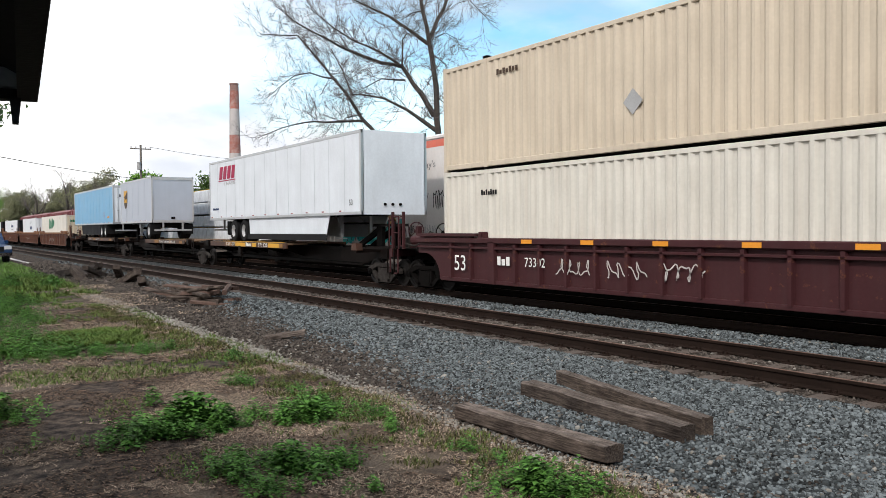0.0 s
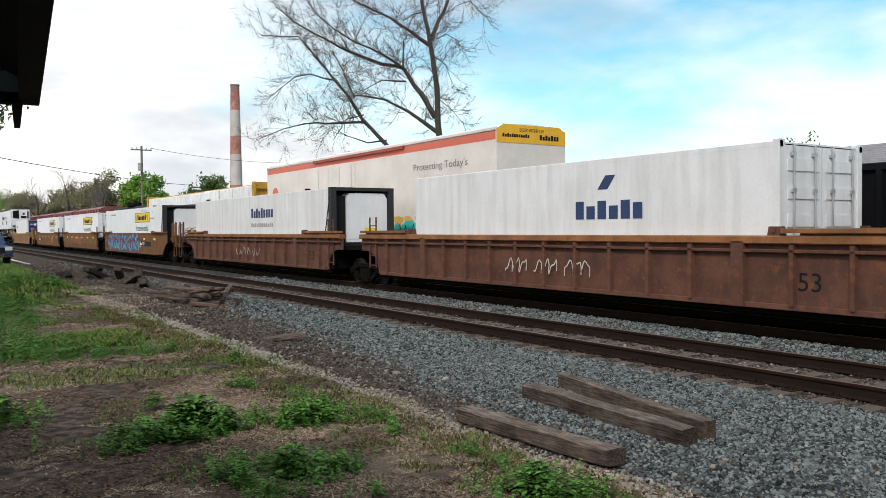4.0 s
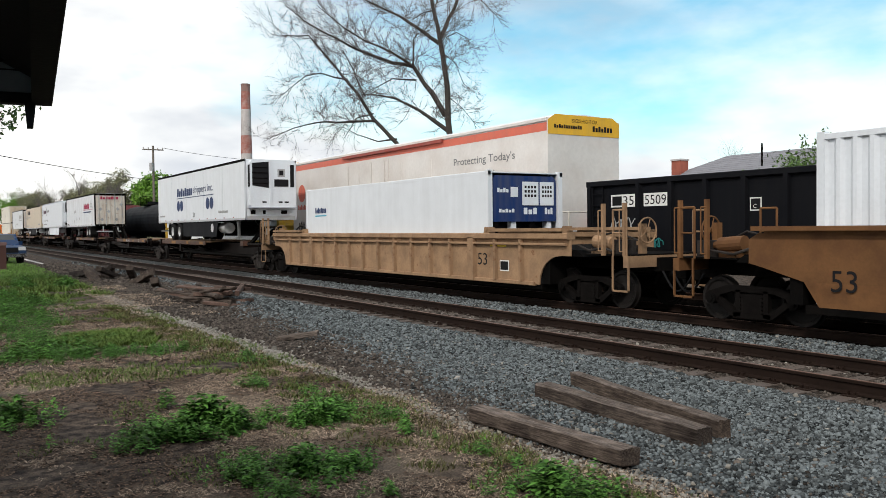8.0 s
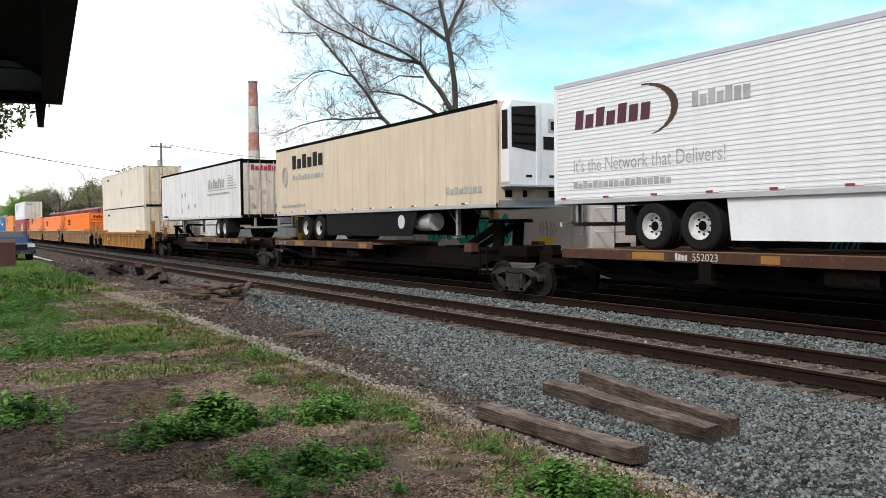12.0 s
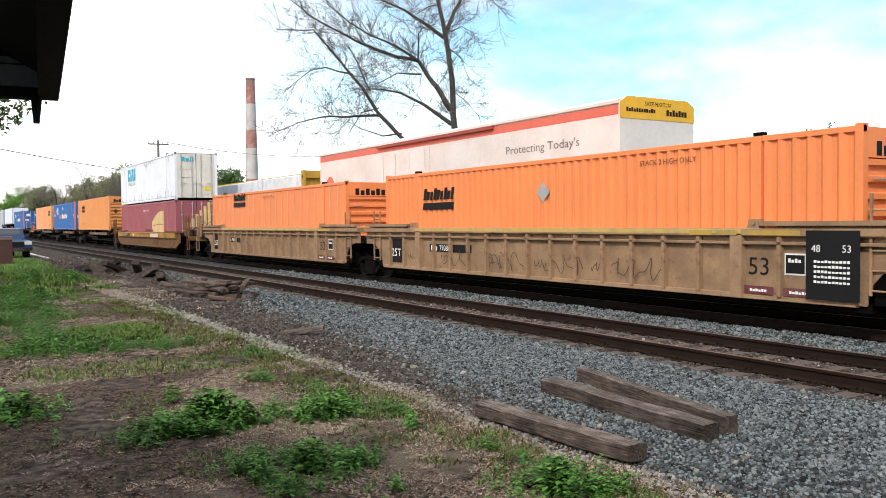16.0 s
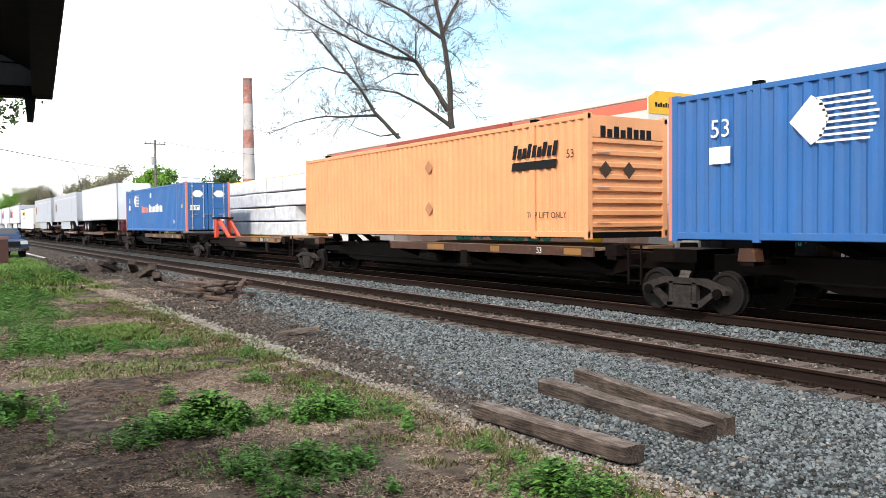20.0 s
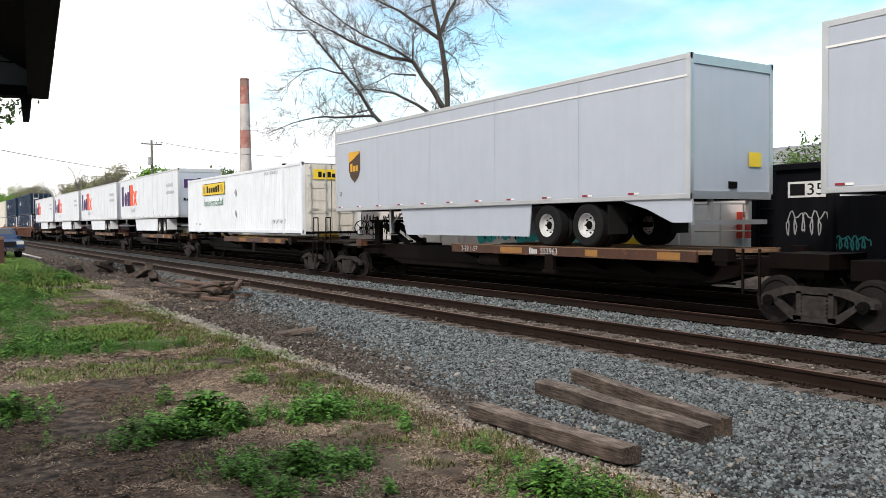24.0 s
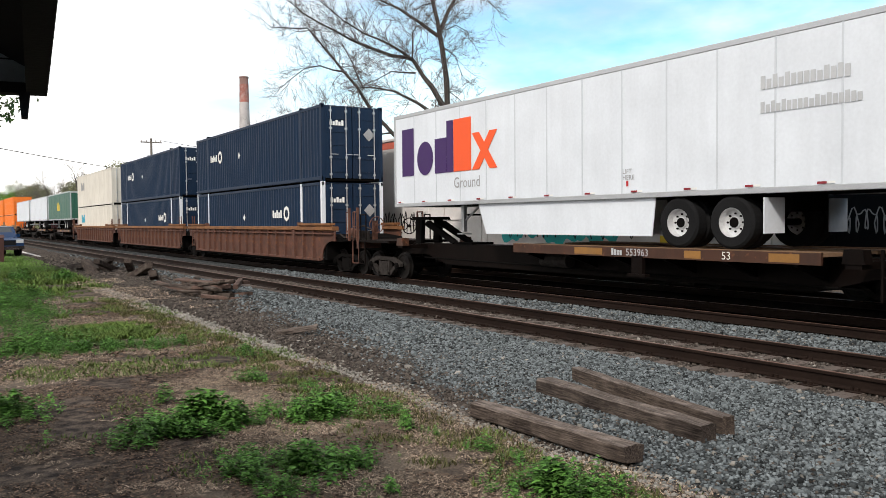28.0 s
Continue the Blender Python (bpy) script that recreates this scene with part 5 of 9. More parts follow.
    if skirt is not None:
        for s in (-1, 1):
            x_a, x_b = xn + d * skirt_from, xr - d * (max(axles) + 0.62)
            m = M().ext([(x_a, z_floor), (x_b, z_floor), (x_b - d * 0.1, 0.22), (x_a + d * 0.35, 0.22)], "y", *sorted((s * 1.2, s * 1.22)))
            part("side_skirt", m, skirt, t)
            if reefer and s < 0:
                part("white_disc", M().cyl((xn + d * 5.3, -1.22, 0.68), (xn + d * 5.3, -1.235, 0.68), 0.22, 18), RIM, t)
    if duct is not None:
        part("rear_side_panel", M().ext([(xr, z_floor), (xr - d * 1.9, z_floor), (xr - d * 1.2, z_floor - 0.18), (xr - d * 0.5, 0.55), (xr, 0.55)], "y", -1.25, -1.2), duct, t)
    return t


# ---- the train, from its head to its tail: left and right edge of each load along the train ----
def place(ob, xi, z):
    MOVING.append((ob, xi, z))
    return ob


SIDE = -1.295
WELL_Z, SPINE_Z, DECK_Z = 0.50, 1.45, 1.29


def in_well(ob, left, length, layer=0):
    return place(ob, left + length / 2, WELL_Z + 2.905 * layer)


def car_mark(car, number, x, z, h, material, y):
    """Reporting mark as bars, then the car's number."""
    bars(car, x, z, h * 2.2, h, 4, material, y, seed=9)
    words(car, number, x + h * 2.9, z, h, material, y)
Y0 = SIDE - 0.0025      # just proud of the loads' near side


def spine_run(edges, group, left_end=True, right_end=True, loads=(), flips=()):
    """Platforms between the given truck places, from right to left."""
    for i, (b, a) in enumerate(zip(edges, edges[1:])):
        kind = loads[i] if i < len(loads) else "trailer"
        car = spine_car("rust-brown spine car platform " + ("carrying a road trailer" if kind == "trailer" else "with an empty timber deck" if kind == "empty" else "carrying a container"),
                        "end" if left_end and i == len(edges) - 2 else "joint", "end" if right_end and i == 0 else "none", b - a, loaded=kind, group=group, flip=i in flips)
        place(car, (a + b) / 2, 0)
        yield car


def dress_spine(car, number=None, twin=False, long_text=False):
    """White lettering along the near deck edge."""
    y, (d0, d1) = -1.342, DECKS[car.name]
    if long_text:
        words(car, "TWIN 28'-ALL PURPOSE SPINE CAR", d0 + 3.4, 1.10, 0.13, MARK_WHITE, y, 3.4)
    if number:
        car_mark(car, number, d0 + 3.5, 1.095, 0.15, MARK_PALE, y)
    if twin:
        words(car, "2-28 1-57", d0 + 0.5, 1.10, 0.14, MARK_PALE, y)
    else:
        words(car, "53", d1 - 2.0, 1.095, 0.15, MARK_WHITE, y)


# 1: maroon well car with two pale containers
car = place(well_car("ribbed", MAROON, "dark maroon ribbed well car with white graffiti scrawls", "end", "none", 17, 1.57, 0.40), -11.1, 0)
words(car, "53", -7.34, 0.68, 0.42, MARK_WHITE, -1.47)
bars(car, -5.42, 0.88, 0.55, 0.22, 3, MARK_WHITE, -1.45)
words(car, "73302", -4.3, 0.88, 0.22, MARK_WHITE, -1.47)
for i in range(3):
    squiggle(car, -3.2 + 1.55 * i, 0.72, 1.25, 0.4, SPRAY_WHITE, -1.452, seed=20 + i, stroke=0.03, loops=4)
for i in range(8):
    plate(car, "reflector", -4.4 + 2.1 * i, -4.0 + 2.1 * i, 1.44, 1.54, MARK_ORANGE, -1.492)
c = in_well(container("cream white ribbed container with grey bottom edge", 16.15, CREAM), -19.18, 16.15)
bars(c, -6.3, 2.2, 0.7, 0.14, 7, MARK_BLACK, Y0)
c = in_well(container("beige ribbed container stacked on a paler one", 16.15, BEIGE, end="ribs"), -19.18, 16.15, 1)
bars(c, -5.6, 2.35, 0.9, 0.14, 7, MARK_BROWN, Y0)
placard(c, -0.9, 1.05, 0.55, MARK_GREY, Y0)

# 2 to 4: spine cars with a white, a short grey and a blue trailer
run = list(spine_run([-23.0, -42.6, -61.1, -80.6], "spine cars of the train", flips=(0,)))
words(run[0], "2-28 1-57", -5.15, 1.10, 0.15, MARK_WHITE, -1.342, 1.25)
bars(run[0], -2.41, 1.10, 0.64, 0.16, 4, MARK_WHITE, -1.342, seed=9)
words(run[0], "371126", -0.9, 1.10, 0.16, MARK_WHITE, -1.342, 1.08)
for a, b in ((-3.83, -2.48), (-1.59, -1.14), (0.24, 1.47)):
    plate(run[0], "yellow_deck_panel", a, b, 1.075, 1.25, MARK_GOLD, -1.338)
part("yellow_deck_lip", M().box(-5.5, 1.9, -1.339, -1.28, 1.288, 1.31), MARK_GOLD, run[0])
dress_spine(run[1], long_text=True)
dress_spine(run[2], "371126", True)
t = place(trailer("white dry van trailer with crimson wordmark and side fairing", 16.2, CLEAN_WHITE, nose="right", skirt=CLEAN_WHITE, axles=(3.36, 4.72), skirt_from=2.6), -32.3, DECK_Z)
part("skirt_edge", M().box(-3.0, 5.2, -1.226, -1.2, 0.12, 0.36), MARK_BLACK, t)
bars(t, -6.6, 2.95, 2.3, 0.6, 4, MARK_CRIMSON, Y0, slant=0.25, seed=2)
words(t, "LEASE", -5.9, 2.66, 0.15, MARK_GREY, Y0, 1.6)
plate(t, "mark_underline", -6.7, -4.3, 2.86, 2.9, MARK_CRIMSON, Y0, slant=0.3)
bars(t, -7.6, 1.5, 0.9, 0.1, 8, MARK_NAVY, Y0)
words(t, "53", 7.2, 1.35, 0.2, MARK_BLACK, Y0)
t = place(trailer("short grey delivery trailer with a gold and brown shield", 8.6, ALU, nose="left", skin="flat", axles=(1.0,), end_material=ALU), -56.2, DECK_Z)


def shield(t, x, z, w, y):
    h = w * 1.25
    out = [(x, z + h), (x + w, z + h), (x + w, z + 0.4 * h), (x + 0.85 * w, z + 0.18 * h), (x + 0.5 * w, z), (x + 0.15 * w, z + 0.18 * h), (x, z + 0.4 * h)]
    part("brown_shield", M().ext(out, "y", y - 0.006, y), MARK_BROWN, t)
    part("gold_crest", M().ext([(x, z + h), (x + w, z + h), (x + w, z + 0.95 * h), (x + 0.3 * w, z + 0.72 * h), (x, z + 0.66 * h)], "y", y - 0.012, y - 0.006), MARK_GOLD, t)
    bars(t, x + 0.16 * w, z + 0.36 * h, 0.72 * w, 0.26 * h, 3, MARK_GOLD, y - 0.007, seed=4)


shield(t, -3.27, 1.98, 1.03, Y0)
t = place(trailer("faded sky-blue dry van trailer with white rear doors", 16.15, SKYBLUE, nose="left", end_material=CLEAN_WHITE, skirt=BLACK, axles=(3.13, 4.49)), -71.17, DECK_Z)
plate(t, "red_arrow", 4.8, 4.88, 1.5, 2.0, MARK_RED, Y0)
plate(t, "orange_patch", 6.0, 6.7, 1.5, 1.62, MARK_ORANGE, Y0)
bars(t, -0.85, 3.0, 0.6, 0.2, 3, MARK_BLACK, 8.09, end=True)
bars(t, 0.45, 2.9, 0.5, 0.14, 6, MARK_BLACK, 8.09, end=True)
part("roof_patch", M().box(-4.5, 1.5, -1.2, 1.2, 3.86, 3.9), CLEAN_WHITE, t)

# 5 to 7: rust-red articulated well car
for i, x in enumerate((-92.27, -111.75, -131.9)):
    car = place(well_car("ribbed", RUSTY, "rust-red ribbed well car platform, heavily worn", "end" if i == 2 else "joint", "end" if i == 0 else "none", group="rust-red well cars"), x, 0)
    words(car, "53", 6.55, 0.75, 0.32, MARK_BLACK, -1.384, 0.42)
    for k in range(3):
        squiggle(car, -1.5 + 1.1 * k, 0.75, 0.9, 0.4, SPRAY_WHITE, -1.452, seed=30 + 3 * i + k, stroke=0.03, loops=3)
c = in_well(container("cream insulated container with green animal emblem and tan doors", 16.15, CREAM, wall="flat", end_material=DOOR_CREAM), -100.34, 16.15)
bars(c, -2.75, 1.6, 2.3, 1.0, 5, MARK_GREEN, Y0, seed=6, slant=0.08)
m = M()
for i in range(7):
    a = 0.3 + i * 0.26
    m.ext([(-0.5 + 0.2 * i, 1.62 + 0.06 * i), (-0.38 + 0.2 * i, 1.6 + 0.05 * i), (-0.1 + 0.18 * i, 2.62 - 0.05 * i), (-0.26 + 0.18 * i, 2.6 - 0.04 * i)], "y", Y0 - 0.006, Y0)
part("green_emblem", m, MARK_GREEN, c)
bars(c, -0.95, 2.2, 0.8, 0.22, 6, MARK_GREEN, 8.09, end=True)
bars(c, 0.1, 2.25, 1.0, 0.16, 8, MARK_BROWN, 8.09, end=True)
words(c, "WTP", 4.1, 2.55, 0.12, MARK_GREY, Y0)
c = in_well(container("white container with small blue wordmark", 12.19, WHITE, wall="flat"), -117.8, 12.19)
bars(c, 0.9, 1.55, 2.1, 0.4, 6, MARK_NAVY, Y0)
plate(c, "blue_swoosh", 1.6, 1.9, 2.2, 2.5, MARK_NAVY, Y0, slant=0.8)
c = in_well(container("white refrigerated container with dark cooling unit", 16.15, WHITE, wall="flat", end="reefer", end_material=CLEAN_WHITE), -139.96, 16.15)
bars(c, 0.2, 1.9, 2.6, 0.4, 9, MARK_NAVY, Y0)
bars(c, 0.2, 1.5, 2.6, 0.18, 12, MARK_GREY, Y0)

# 8 to 10: smooth tan articulated well car with three white containers
for i, (x, left) in enumerate(((-154.74, -162.81), (-174.27, -182.34), (-193.67, -201.74))):
    car = place(well_car("smooth", TAN_SMOOTH, "smooth brown-tan well car platform" + (" covered in blue and plum graffiti" if i == 0 else ""), "end" if i == 2 else "joint", "end" if i == 0 else "none", group="brown-tan well cars", bent=i > 0), x, 0)
    words(car, "53", -7.75, 0.72, 0.36, MARK_BLACK, -1.39)
    for k, s in enumerate(("48", "45", "40", "20")):
        words(car, s, 5.2 + 0.75 * k if i else -6.6 + 0.6 * k, 1.35, 0.14, MARK_BLACK, -1.39)
    for k in range(6):
        plate(car, "yellow_label", -6.2 + 2.5 * k, -5.75 + 2.5 * k, 1.3, 1.42, MARK_YELLOW, -1.388)
    if i == 0:
        plate(car, "plum_graffiti_ground", -7.0, 2.5, 0.55, 1.62, SPRAY_PLUM, -1.382)
        rnd = random.Random(77)
        for k in range(9):
            x0, up = -6.35 + 1.05 * k, rnd.uniform(-0.06, 0.06)
            blob(car, x0, 1.08 + up, 0.60, 0.50, SPRAY_BLUE, -1.394 - 0.001 * (k % 2), 500 + k)
            blob(car, x0 + 0.04, 1.10 + up, 0.46, 0.37, SPRAY_VIOLET if k % 2 else SPRAY_PLUM, -1.398 - 0.001 * (k % 2), 520 + k)
            blob(car, x0 + rnd.uniform(-0.15, 0.15), 1.0 + rnd.uniform(-0.1, 0.2), 0.14, 0.26, SPRAY_BLUE, -1.402, 540 + k)
            squiggle(car, x0 - 0.5, 0.62, 0.95, 0.95, MARK_BLACK, -1.405, seed=560 + k, stroke=0.05, loops=1)
            squiggle(car, x0 - 0.45, 0.6, 0.9, 0.9, SPRAY_WHITE, -1.407, seed=200 + k, stroke=0.02, loops=1)
        squiggle(car, 2.2, 0.7, 0.9, 0.6, SPRAY_WHITE, -1.399, seed=230, stroke=0.04, loops=4)
        plate(car, "number_panel", 2.6, 5.6, 0.9, 1.2, MARK_BLACK, -1.384)
        car_mark(car, "767591", 2.9, 0.95, 0.19, MARK_WHITE, -1.394)
    if i < 2:
        plate(car, "weight_panel", -9.45, -8.32, 1.40, 1.64, MARK_BLACK, -1.33)
        words(car, "125T", -9.35, 1.44, 0.16, MARK_WHITE, -1.34, 0.55)
        plate(car, "yellow_label", -8.68, -8.36, 1.32, 1.62, MARK_YELLOW, -1.342)
        plate(car, "white_label", -8.5, -8.36, 1.0, 1.14, MARK_WHITE, -1.38)
    if i > 0:
        for z in (0.82, 1.28):
            plate(car, "yellow_label", 8.06, 8.24, z, z + 0.22, MARK_YELLOW, -1.384)
    if i == 1:
        m = M()
        for a in (-1.9, -0.9):
            m.box(a, a + 0.85, -1.386, -1.38, 1.25, 1.36).box(a + 0.36, a + 0.5, -1.386, -1.38, 0.75, 1.25)
        m.ext([(0.1, 0.75), (0.28, 0.75), (0.95, 1.36), (0.77, 1.36)], "y", -1.386, -1.38).ext([(0.77, 0.75), (0.95, 0.75), (0.28, 1.36), (0.1, 1.36)], "y", -1.387, -1.381)
        part("red_owner_emblem", m, paint("faded_brick_red", (0.26, 0.05, 0.02)), car)
        words(car, "C", -3.9, 0.9, 0.2, MARK_BLACK, -1.39)
        words(car, "LD LMT 117 700", 2.6, 1.0, 0.1, MARK_BLACK, -1.39)
    elif i == 2:
        plate(car, "number_panel", -6.0, -3.4, 0.95, 1.2, MARK_BLACK, -1.384)
        car_mark(car, "767591", -5.8, 0.98, 0.17, MARK_WHITE, -1.394)
        squiggle(car, 3.2, 0.6, 0.9, 0.8, SPRAY_WHITE, -1.388, seed=61, stroke=0.03, loops=4)
    c = in_well(container("white container with yellow and green sign" if i else "white smooth refrigerated container with yellow and green sign", 16.15, CLEAN_WHITE, wall="flat" if i == 0 else "corrugated", end="reefer" if i == 0 else "doors", end_material=CLEAN_WHITE), left, 16.15)
    hunt_logo(c, (1.19, 1.69, 1.41)[i], 3.85, Y0, faded=i == 2)
    grit = random.Random(70 + i)
    for k in range(9):
        x = grit.uniform(-6.8, 0.5)
        plate(c, "scuff_mark", x, x + grit.uniform(0.015, 0.04), 0.25, 0.25 + grit.uniform(0.1, 0.35), MARK_GREY, Y0 + 0.004)
    words(c, "WTP", 5.6, 2.45, 0.12, MARK_GREY, Y0)
    words(c, "WTP", -6.9, 2.45, 0.12, MARK_GREY, Y0)
    bars(c, -6.3, 2.5, 1.6, 0.11, 14, MARK_GREY, Y0)
    bars(c, 5.3, 2.1, 0.9, 0.1, 8, MARK_GREY, Y0)
    words(c, "STACK 3 HIGH ONLY", 2.9, 2.6, 0.11, MARK_GREY, Y0)
    if i:
        plate(c, "white_sign", -0.75, 0.75, 2.35, 2.65, MARK_BLACK, 8.09, end=True)
        plate(c, "white_sign", -0.72, 0.72, 2.38, 2.62, MARK_WHITE, 8.096, end=True)
        bars(c, -0.5, 2.42, 1.0, 0.15, 6, MARK_BLACK, 8.102, end=True)

# 11: tan ribbed well car with a refrigerated container
car = place(well_car("ribbed", TAN, "weathered tan ribbed well car with yellow top", "end", "end"), -217.2, 0)
words(car, "53", 5.62, 0.85, 0.32, MARK_BLACK, -1.384, 0.42)
plate(car, "data_panel_frame", 6.62, 7.0, 0.72, 1.0, MARK_WHITE, -1.384)
plate(car, "black_data_panel", 6.65, 6.97, 0.75, 0.97, MARK_BLACK, -1.391)
plate(car, "yellow_label", 6.2, 6.9, 1.35, 1.46, MARK_YELLOW, -1.392)
c = in_well(container("white refrigerated container with blue machinery end", 12.19, FRP, wall="flat", end="reefer", end_material=UNIT_NAVY), -223.39, 12.19)
bars(c, -5.2, 1.95, 1.0, 0.2, 8, MARK_NAVY, Y0)
plate(c, "logo_underline", -5.2, -4.2, 1.83, 1.87, MARK_CYAN, Y0)

# 12 to 16: spine cars with trailers, one platform empty
run = list(spine_run([-229.3, -248.3, -267.6, -287.15, -306.9, -326.0, -345.9], "spine cars of the train", loads=("trailer", "empty"), flips=(0, 3, 4)))
dress_spine(run[1], "553963")
dress_spine(run[2], twin=True)
dress_spine(run[3], "552023")
dress_spine(run[4], twin=True)
dress_spine(run[5])
t = place(trailer("white refrigerated trailer with blue lettering and discs", 16.3, FRP, nose="right", skin="flat", reefer=True, axles=(3.2, 4.7), roof_trim=STEEL, skirt=BLACK, skirt_from=4.3), -238.75, DECK_Z)
bars(t, -3.65, 2.52, 3.2, 0.46, 8, MARK_NAVY, Y0, slant=0.15)
words(t, "shippers inc.", -0.3, 2.5, 0.5, MARK_NAVY, Y0, 3.6)
plate(t, "blue_underline", -3.7, 3.4, 2.4, 2.44, MARK_NAVY, Y0)
for a in (-3.4, -2.72, 2.35, 3.03):
    part("blue_disc", M().cyl((a, Y0, 1.98), (a, Y0 - 0.006, 1.98), 0.31, 20), MARK_NAVY, t)
words(t, "53", -0.4, 1.3, 0.24, MARK_BLACK, Y0)
bars(t, 4.2, 1.42, 1.5, 0.13, 9, MARK_GREY, Y0)
bars(t, -7.8, 1.4, 1.3, 0.1, 10, MARK_GREY, Y0)


def clipper(xi, faded=False):
    t = place(trailer("grimy white dry van trailer with crimson wordmark and ship emblem", 16.1, WHITE, nose="left", end_material=RUSTY_DOOR, axles=(2.85, 3.95), roof_trim=STEEL), xi, DECK_Z)
    bars(t, 2.5, 2.6, 2.9, 0.5, 7, MARK_GREY if faded else MARK_CRIMSON, Y0, slant=0.25)
    plate(t, "mark_line", 2.4, 7.4, 2.5, 2.53, MARK_GREY if faded else MARK_CRIMSON, Y0)
    plate(t, "mark_band", 2.3, 6.2, 2.26, 2.36, MARK_GREY if faded else MARK_NAVY, Y0)
    m = M()
    for i in range(5):
        m.ext([(5.9, 2.62 + 0.13 * i), (7.3 - 0.2 * i, 2.62 + 0.13 * i), (7.2 - 0.2 * i, 2.67 + 0.13 * i), (5.95, 2.67 + 0.13 * i)], "y", Y0 - 0.006, Y0)
    part("ship_emblem", m, MARK_GREY, t)
    for a, b in ((-2.9, 2.45), (-2.2, 2.5), (-2.9, 1.55), (-1.5, 1.75), (-0.1, 1.8)):
        placard(t, a, b, 0.34, MARK_GREY, Y0)
    bars(t, -7.5, 1.2, 1.2, 0.12, 10, MARK_BLACK, Y0)
    bars(t, -0.8, 3.35, 1.5, 0.25, 7, MARK_CRIMSON, 8.06, end=True)
    for a, b in ((-0.8, 2.5), (-0.15, 2.3), (0.6, 2.5), (-0.7, 1.6), (0.5, 1.6), (0.9, 2.9)):
        part("diamond_placard", M().ext([(a, b - 0.15), (a + 0.15, b), (a, b + 0.15), (a - 0.15, b)], "x", 8.055, 8.062), MARK_GREY, t)


clipper(-277.5)
t = place(trailer("white ribbed refrigerated trailer with grey swoosh emblem", 16.2, FRP, nose="right", skin="ribbed", reefer=True, axles=(3.1, 4.35), skirt=CLEAN_WHITE, roof_trim=ALU), -296.8, DECK_Z)
bars(t, -7.34, 2.75, 2.4, 0.42, 7, MARK_PLUM, Y0, slant=0.1)
m = M()
for i in range(12):
    a, b = radians(-75 + 14 * i), radians(-75 + 14 * (i + 1))
    k = 0.03 + 0.16 * math.sin(math.pi * i / 12)
    m.ext([(-5.2 + 0.95 * math.cos(a), 2.95 + 0.55 * math.sin(a)), (-5.2 + 0.95 * math.cos(b), 2.95 + 0.55 * math.sin(b)), (-5.2 + (0.95 - k) * math.cos(b), 2.95 + (0.55 - k * 0.5) * math.sin(b)), (-5.2 + (0.95 - k) * math.cos(a), 2.95 + (0.55 - k * 0.5) * math.sin(a))], "y", Y0 - 0.006, Y0)
part("grey_swoosh", m, MARK_BROWN, t)
words(t, "It's the Network that Delivers!", -7.4, 1.75, 0.32, MARK_GREY, Y0, 4.3)
bars(t, -3.9, 2.85, 1.4, 0.3, 7, MARK_GREY, Y0)
bars(t, -7.4, 1.38, 3.0, 0.16, 18, MARK_GREY, Y0)
t = place(trailer("tan refrigerated trailer with navy wordmark and globe outline", 16.2, BEIGE, nose="right", reefer=True, axles=(3.1, 4.4), roof_trim=STEEL, skirt=BLACK, skirt_from=4.3), -315.4, DECK_Z)
bars(t, -6.25, 2.92, 3.2, 0.55, 6, MARK_BLACK, Y0)
bars(t, -6.25, 2.46, 3.2, 0.22, 10, MARK_GREY, Y0)
m = M()
for k in range(3):
    for i in range(16):
        a, b = 2 * math.pi * i / 16, 2 * math.pi * (i + 1) / 16
        rx = 0.32 * (1 - 0.36 * k)
        m.cyl((-7.1 + rx * math.cos(a), Y0, 2.65 + 0.42 * math.sin(a)), (-7.1 + rx * math.cos(b), Y0, 2.65 + 0.42 * math.sin(b)), 0.012, 4, caps=False)
part("globe_outline", m, MARK_GREY, t)
bars(t, -7.5, 1.35, 2.6, 0.14, 16, MARK_GREY, Y0)
bars(t, 5.6, 1.45, 1.9, 0.2, 8, MARK_GREY, Y0)
clipper(-336.3, True)

# 17: golden ribbed well car with two cream containers
car = place(well_car("ribbed", YELLOW_CAR, "golden-brown ribbed well car, rust streaked", "end", "end", 13, 1.55, 0.42), -357.5, 0)
plate(car, "number_panel", -6.0, -4.0, 0.85, 1.08, MARK_BLACK, -1.39)
car_mark(car, "466686", -5.85, 0.88, 0.17, MARK_WHITE, -1.4)
words(car, "53", -2.0, 0.75, 0.32, MARK_BLACK, -1.384)
for k in range(2):
    c = in_well(container("cream ribbed container" + (" stacked on another" if k else " in a golden well car"), 16.15, CREAM, end="doors", end_material=DOOR_CREAM), -365.6, 16.15, k)
    words(c, "WTP", -6.9, 2.4, 0.11, MARK_BROWN, Y0)
    bars(c, -5.7, 2.35, 0.85, 0.18, 7, MARK_BLACK, Y0)
    if k:
        placard(c, 0.2, 1.2, 0.6, MARK_GREY, Y0)

